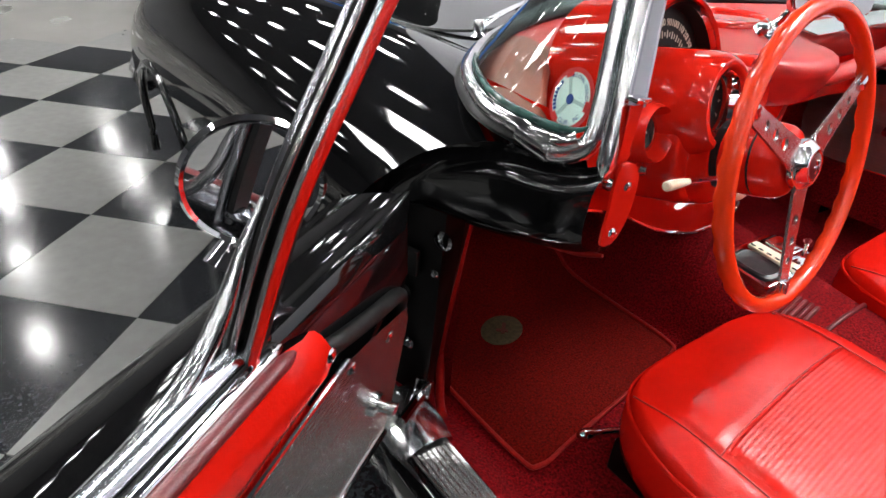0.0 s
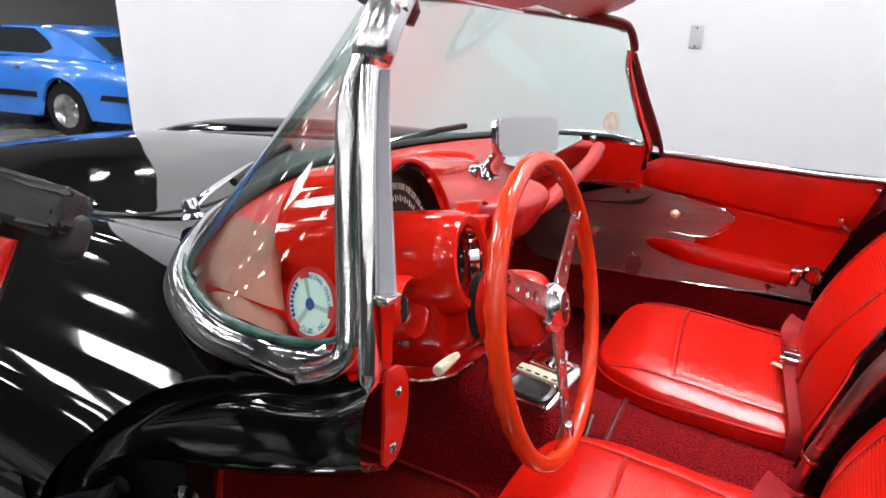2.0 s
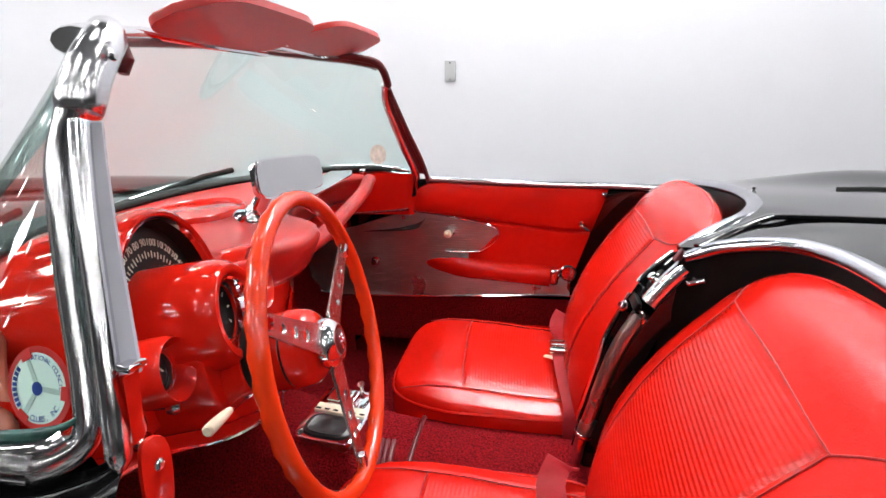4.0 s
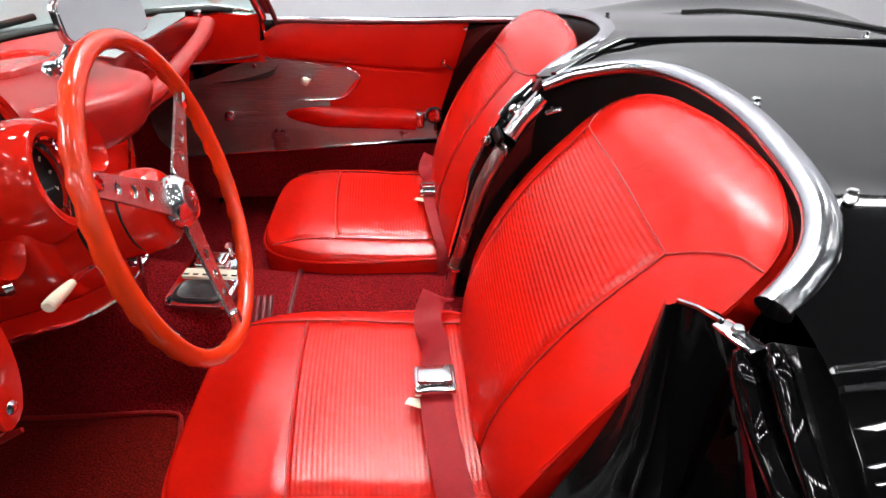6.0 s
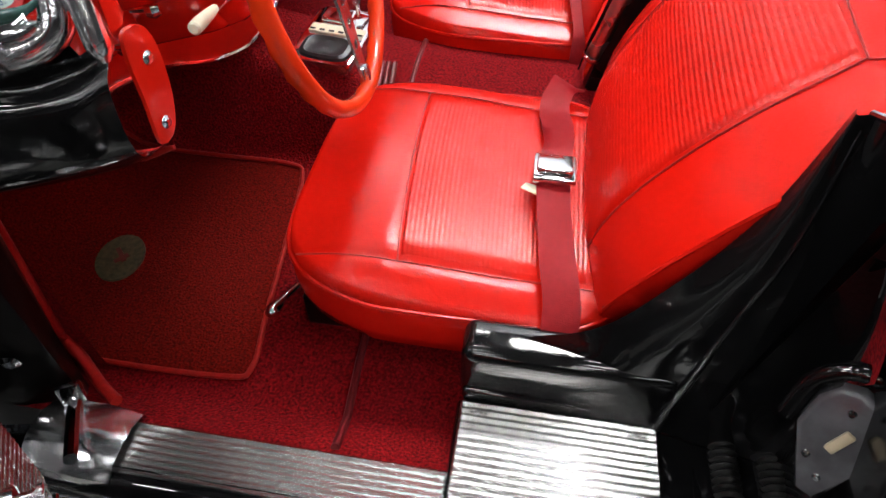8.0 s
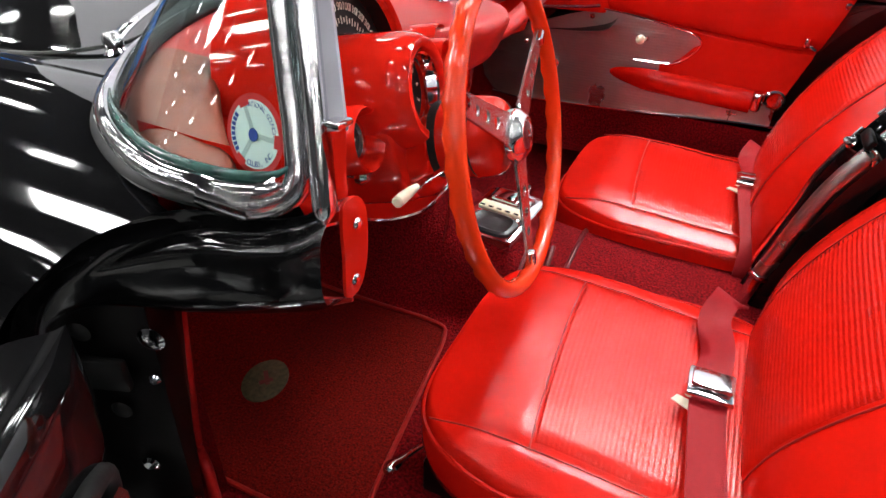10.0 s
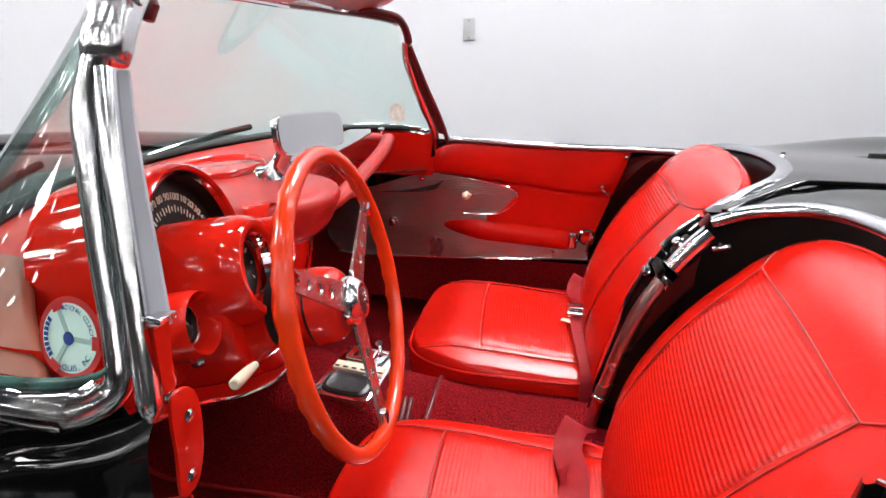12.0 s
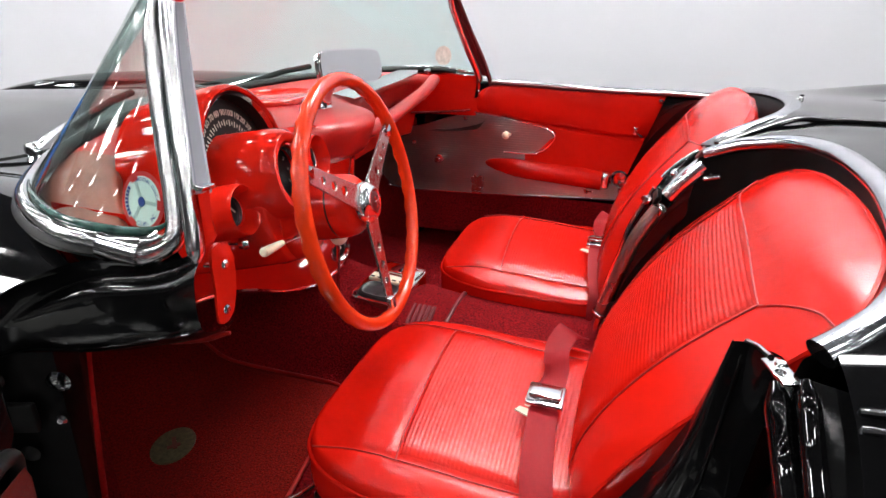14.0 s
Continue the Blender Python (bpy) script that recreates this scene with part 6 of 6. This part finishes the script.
SPOKE_TURN = 29.0
for k in range(3):
    spoke(radians(SPOKE_TURN + 120 * k))
bm = new_bm()
lathe(bm, [(0.033, -0.006), (0.034, 0.003), (0.032, 0.006), (0.024, 0.015), (0.021, 0.016), (0.019, 0.0155), (0, 0.0155)], wm, 12)
hub = part("hub_cap", bm, BRIGHT, sw, "chrome horn cap with dark emblem")
bm = new_bm()
lathe(bm, [(0, 0.0175), (0.013, 0.0170), (0.0175, 0.0152)], wm, 28)
part("hub_emblem", bm, RED_DARK, hub)
bm = new_bm()
for k in range(3):
    block(bm, (0.022, 0.003, 0.002), wm @ pose(0, 0, 0.0180) @ Matrix.Rotation(math.pi / 3 * k, 4, "Z"), 0.001, 1)
part("emblem_bar", bm, CHROME, hub)
column = thing("steering_column", (-0.40, 0.25, 0.70), "red painted steering column with ivory signal lever", "steering column")
bm = new_bm()
lathe(bm, [(0.0, -0.010), (0.032, -0.010), (0.042, -0.013), (0.048, -0.021), (0.051, -0.034), (0.052, -0.046)], wm, 40)
part("column_head", bm, RED_PAINT, column)
bm = new_bm()
lathe(bm, [(0.0500, -0.045), (0.0508, -0.048), (0.0500, -0.051)], wm, 40)
part("column_ring", bm, RUBBER, column)
bm = new_bm()
lathe(bm, [(0.049, -0.0495), (0.052, -0.050), (0.0510, -0.089), (0.044, -0.092), (0.040, -0.10), (0.020, -0.16)], wm, 40)
part("column_jacket", bm, RED_PAINT, column)
bm = new_bm()
lathe(bm, [(0.046, -0.089), (0.0490, -0.091), (0.0500, -0.095), (0.0495, -0.102), (0.044, -0.105)], wm, 40)
part("column_collar", bm, RUBBER, column, "black rubber collar")
bm = new_bm()
tube(bm, [(-0.428, 0.206, 0.731), (-0.50, 0.200, 0.748), (-0.545, 0.196, 0.756)], 0.0035, 8)
lever = part("signal_lever", bm, CHROME, column)
bm = new_bm()
tube(bm, [(-0.530, 0.1975, 0.753), (-0.545, 0.1965, 0.755), (-0.570, 0.1945, 0.7585), (-0.582, 0.1935, 0.760), (-0.584, 0.1933, 0.7603)], [0.004, 0.0055, 0.0066, 0.0064, 0.0045], 14)
part("lever_knob", bm, IVORY, lever, "ivory lever knob")

# ---- shifter console on the tunnel ----
con = thing("shifter_console", (0.0, 0.26, 0.40), "chrome shifter plate with black leather boot on the tunnel", "gear shifter")
cm = pose(-0.008, 0.262, 0.422, 7, 0, -98) @ Matrix.Diagonal((1.10, 1.15, 1.0, 1.0))
bm = new_bm()
plate(bm, ring_of(0.058, 0.074, 32, 9.0), 0.008, cm, 0.003)
block(bm, (0.106, 0.136, 0.05), cm @ pose(0, 0, -0.0255), 0.004)
part("bezel", bm, CHROME, con, "chrome shifter bezel")
bm = new_bm()
block(bm, (0.104, 0.022, 0.004), cm @ pose(0, 0.010, 0.010), 0.001)
part("scale_strip", bm, IVORY, con)
for k in range(6):
    bm = new_bm()
    block(bm, (0.010, 0.004, 0.001), cm @ pose(-0.045 + 0.018 * k, 0.004, 0.0125), 0)
    part("scale_mark", bm, DIAL, con)
bm = new_bm()
rows = [[cm @ V((x * s, -0.038 + y * s, h)) for x, y in ring_of(0.048, 0.030, 24, 3.5)] for s, h in ((1.0, 0.008), (0.95, 0.013), (0.8, 0.016), (0.6, 0.012), (0.3, 0.014), (0.01, 0.014))]
skin(bm, rows, close_u=True)
part("boot", bm, BOOT, con, "black leather boot")
bm = new_bm()
block(bm, (0.060, 0.036, 0.014), cm @ pose(-0.012, 0.046, 0.012), 0.005, 3)
part("ash_lid", bm, CHROME, con)
bm = new_bm()
tube(bm, [cm @ V((0.028, 0.045, 0.018)), cm @ V((0.03, 0.042, 0.05)), cm @ V((0.03, 0.04, 0.056))], [0.005, 0.004, 0.008], 10)
part("selector", bm, CHROME, con)
bm = new_bm()
tube(bm, [(-0.118, 0.345, 0.40), (-0.146, 0.322, 0.52), (-0.152, 0.315, 0.585)], 0.004, 8)
shift = part("shift_rod", bm, CHROME, con)
bm = new_bm()
bmesh.ops.create_uvsphere(bm, u_segments=18, v_segments=12, radius=0.019, matrix=pose(-0.153, 0.312, 0.60))
part("shift_knob", bm, IVORY, con, "ivory shift knob")
bm = new_bm()
plate(bm, ring_of(0.045, 0.030, 30), 0.003, axes((0.28, 0.60, 0.255), (0, -0.1, 1), (1, 0.1, 0)), 0.001)
solid("mat_badge", bm, BOOT, "faded oval badge on the passenger floor", "badge")

# ---- club decal on the side glass ----
dec = thing("window_decal", (-0.681, 0.281, 0.854), "round red and white club sticker inside the side glass", "sticker")
dm = axes((-0.679, 0.282, 0.854), (-0.96, 0.15, 0.26), (-0.15, -0.98, 0.0))
bm = new_bm()
lathe(bm, [(0, 0), (0.036, 0)], dm, 48)
part("disc", bm, DECAL_RED, dec, "red rim")
bm = new_bm()
lathe(bm, [(0, 0.0006), (0.0305, 0.0006)], dm, 48)
part("inner_disc", bm, DECAL_WHITE, dec, "pale inner disc")
for k in range(3):
    a = radians(0 + 120 * k)
    bm = new_bm()
    block(bm, (0.028, 0.0045, 0.0004), dm @ Matrix.Rotation(a, 4, "Z") @ pose(0.017, 0, 0.0010), 0)
    part("spoke_mark", bm, DECAL_GREY, dec)
    bm = new_bm()
    block(bm, (0.008, 0.012, 0.0004), dm @ Matrix.Rotation(a, 4, "Z") @ pose(0.030, 0, 0.0014), 0)
    part("rim_mark", bm, DECAL_RED, dec)
bm = new_bm()
lathe(bm, [(0, 0.0018), (0.006, 0.0018)], dm, 24)
part("centre_dot", bm, DECAL_BLUE, dec)


def arc_words(text, size, r, mid, span, inward):
    n = len(text)
    for k, ch in enumerate(text):
        if ch == " ":
            continue
        f = (k - (n - 1) / 2) / max(1, n - 1)
        a = radians(mid - span * f) if not inward else radians(mid + span * f)
        turn = a - math.pi / 2 if not inward else a + math.pi / 2
        words("letter", ch, size, dm @ pose(r * math.cos(a), r * math.sin(a), 0.0016) @ Matrix.Rotation(turn, 4, "Z"), DECAL_BLUE, dec, 0.0)


arc_words("NATIONAL COUNCIL", 0.0060, 0.0262, 60, 104, False)
arc_words("CLUBS, INC.", 0.0072, 0.0262, -62, 74, True)
bm = new_bm()
for k in range(8):
    a = radians(150 + 10 * k)
    block(bm, (0.0045, 0.0032, 0.0004), dm @ pose(0.0262 * math.cos(a), 0.0262 * math.sin(a), 0.0014) @ Matrix.Rotation(a, 4, "Z"), 0)
part("brand_bars", bm, DECAL_BLUE, dec)
# small oval sticker in the far lower corner of the windshield
bm = new_bm()
lathe(bm, [(0, 0), (0.027, 0)], axes((0.617, 0.332, 0.888), (-0.62, -0.74, 0.25)) @ Matrix.Diagonal((1.1, 1, 1, 1)), 28)
solid("inspection_sticker", bm, material("sticker_pale", (0.62, 0.58, 0.52), 0.5, vary=0.25, scale=60), "small pale round sticker on the windshield corner", "sticker")

# ---- parked cars in the hall behind ----


def parked_car(name_label, body_mat, m, kind="coupe"):
    """A plain two-door car, nose along +y of m, its tail at y = 0; length 4.7, width 1.8."""
    root = new("parked_car")
    root.empty_display_size = 0.05
    root.matrix_basis = m @ Matrix.Scale(0.82, 4)
    tagged(root, name_label, "car", "parked cars")
    ident = Matrix()

    def add(nm, bm, mt, parent=None, label=""):
        ob = part(nm, bm, mt, None, label)
        ob.parent = parent or root
        return ob

    def outline(y):
        top = table([0, 0.05, 0.3, 1.0, 1.6, 2.3, 2.9, 3.3, 4.3, 4.6, 4.7], [0.62, 0.80, 0.92, 0.97, 0.96, 0.93, 0.94, 0.95, 0.88, 0.80, 0.60], y)
        half = table([0, 0.2, 0.8, 2.3, 4.0, 4.5, 4.7], [0.80, 0.86, 0.91, 0.89, 0.90, 0.84, 0.76], y)
        low = 0.24
        for wy in (1.05, 3.70):
            d = abs(y - wy)
            if d < 0.36:
                low = max(low, 0.33 + math.sqrt(0.37 ** 2 - d * d))
        return top, half, low

    bm = new_bm()
    rows = []
    ys = sorted({round(0.0 + 4.7 * k / 70, 3) for k in range(71)})
    for y in ys:
        t, h, lo = outline(y)
        hip = 0.03 * math.exp(-((y - 1.0) / 0.5) ** 2)
        side = [(-(h * 0.97), lo), (-h, max(lo + 0.01, 0.45)), (-(h + hip), max(lo + 0.02, 0.62)), (-(h - 0.02), max(lo + 0.03, t - 0.10)), (-(h - 0.10), t - 0.02), (-(h * 0.5), t)]
        rows.append([V((x, y, z)) for x, z in side] + [V((0, y, t + 0.01))] + [V((-x, y, z)) for x, z in side[::-1]])
    skin(bm, rows, caps=False)
    for r in (rows[0], rows[-1]):
        bm.faces.new([bm.verts.new(p) for p in r])
    body = add("body", bm, body_mat)
    # glasshouse
    bm = new_bm()
    rows = []
    for y, z, w in ((0.55, 0.95, 0.70), (1.15, 1.20, 0.62), (1.6, 1.31, 0.58), (2.3, 1.31, 0.58), (2.6, 1.22, 0.60), (3.15, 0.96, 0.70)):
        rows.append([V((-w - 0.10, y, 0.93)), V((-w, y, z - 0.03)), V((-w * 0.7, y, z)), V((w * 0.7, y, z)), V((w, y, z - 0.03)), V((w + 0.10, y, 0.93))])
    skin(bm, rows)
    roof = add("roof", bm, body_mat)
    for s in (-1, 1):
        bm = new_bm()
        plate(bm, [(1.35, 0.95), (2.85, 0.95), (2.50, 1.19), (2.25, 1.26), (1.65, 1.26), (1.45, 1.12)], 0.01, Matrix(((0, 0, s, s * 0.660), (1, 0, 0, 0), (0, 1, 0, 0), (0, 0, 0, 1))) @ Matrix.Rotation(0, 4, "X"))
        glass_ob = add("side_window", bm, DARK_GLASS)
        for wy in (1.05, 3.70):
            wm2 = axes((0.80 * s, wy, 0.33), (s, 0, 0))
            bm = new_bm()
            lathe(bm, [(0.19, -0.1), (0.30, -0.1), (0.33, -0.06), (0.33, 0.06), (0.31, 0.09), (0.20, 0.09)], wm2, 32)
            tyre = add("wheel", bm, RUBBER, label="black tyre on a bright spoked rim")
            bm = new_bm()
            lathe(bm, [(0.205, 0.085), (0.20, 0.095), (0.185, 0.06), (0.16, 0.03), (0.06, 0.04), (0.05, 0.07), (0, 0.075)], wm2, 32)
            for k in range(5):
                block(bm, (0.12, 0.05, 0.02), wm2 @ Matrix.Rotation(2 * math.pi * k / 5, 4, "Z") @ pose(0.12, 0, 0.055), 0.006)
            rim = part("rim", bm, STEEL, None)
            rim.parent = tyre
        bm = new_bm()
        block(bm, (0.012, 1.75, 0.07), pose(0.915 * s, 2.35, 0.50), 0.003)
        add("side_stripe", bm, RUBBER)
        bm = new_bm()
        block(bm, (0.012, 0.55, 0.07), pose(0.880 * s, 0.34, 0.52), 0.003)
        add("side_stripe", bm, RUBBER)
        bm = new_bm()
        block(bm, (0.012, 0.07, 0.30), pose(0.905 * s, 3.20, 0.66, -18), 0.003)
        add("side_stripe", bm, RUBBER)
        bm = new_bm()
        block(bm, (0.03, 0.12, 0.03), pose(0.90 * s, 1.75, 0.80), 0.01)
        add("door_handle", bm, CHROME)
        bm = new_bm()
        block(bm, (0.20, 0.03, 0.09), pose(0.55 * s, -0.005, 0.66), 0.01)
        add("tail_lamp", bm, DECAL_RED)
        bm = new_bm()
        lathe(bm, [(0, 0.03), (0.07, 0.02), (0.09, 0)], axes((0.62 * s, 4.69, 0.62), (0, 1, 0)), 24)
        add("headlamp", bm, CHROME)
    for y in (-0.04, 4.74):
        bm = new_bm()
        block(bm, (1.60, 0.08, 0.11), pose(0, y, 0.47), 0.03, 3)
        add("bumper", bm, CHROME)
    bm = new_bm()
    plate(bm, [(-0.58, 0), (0.58, 0), (0.50, 0.42), (-0.50, 0.42)], 0.01, axes((0, 0.52, 0.985), (0, -0.45, 0.9), (1, 0, 0)))
    add("rear_window", bm, DARK_GLASS)
    bm = new_bm()
    plate(bm, [(-0.64, 0), (0.64, 0), (0.54, 0.50), (-0.54, 0.50)], 0.01, axes((0, 3.20, 0.955), (0, 0.62, 0.8), (-1, 0, 0)))
    add("front_window", bm, DARK_GLASS)
    return root


parked_car("bright blue two-door muscle car with black side stripe", BLUE_PAINT, pose(3.30, 5.38, -0.02, 0, 0, 8))
parked_car("red two-door car parked behind the blue one", FARRED_PAINT, pose(4.6, 13.2, 0, 0, 0, 60))
parked_car("white two-door car parked far behind", WHITE_PAINT, pose(1.9, 14.2, 0, 0, 0, 30))

# ---- floor tiles: laid diamond-wise ----
TS = 0.457
ground = bpy.data.objects["floor"]
tile_mesh = {}
for name, mt in (("light", TILE_LIGHT), ("dark", TILE_DARK)):
    bm = new_bm()
    block(bm, (TS - 0.0015, TS - 0.0015, 0.006), None, 0.0008, 1)
    finish(bm)
    me = bpy.data.meshes.new("tile_" + name)
    bm.to_mesh(me)
    bm.free()
    me.materials.append(mt)
    tile_mesh[name] = me
O = V((-1.072, 1.30, -0.003))
E1, E2 = V((math.sqrt(0.5), math.sqrt(0.5), 0)), V((-math.sqrt(0.5), math.sqrt(0.5), 0))
rest = {"light": new_bm(), "dark": new_bm()}
count = 0
for i in range(-26, 30):
    for j in range(-26, 30):
        c = O + E1 * (TS * (i + 0.5)) + E2 * (TS * (j + 0.5))
        if not (-6 < c.x < 9 and -6 < c.y < 4.3 + 0.27 * (c.x + 0.87)):
            continue
        kind = "light" if (i + j) % 2 == 0 else "dark"
        near = -2.6 < c.x < -0.1 and 0.2 < c.y < 5.2
        if near and count < 300:
            ob = new("tile", tile_mesh[kind])
            ob.matrix_basis = Matrix.Translation(c) @ Matrix.Rotation(math.pi / 4, 4, "Z")
            ob.parent = ground
            count += 1
        else:
            h = TS / 2 - 0.0008
            q = [c + E1 * (h * a) + E2 * (h * b) + V((0, 0, 0.003)) for a, b in ((-1, -1), (1, -1), (1, 1), (-1, 1))]
            rest[kind].faces.new([rest[kind].verts.new(p) for p in q])
for kind, mt in (("light", TILE_LIGHT), ("dark", TILE_DARK)):
    ob = part("far_tiles", rest[kind], mt, ground)
    ob["kind"] = "stuff"
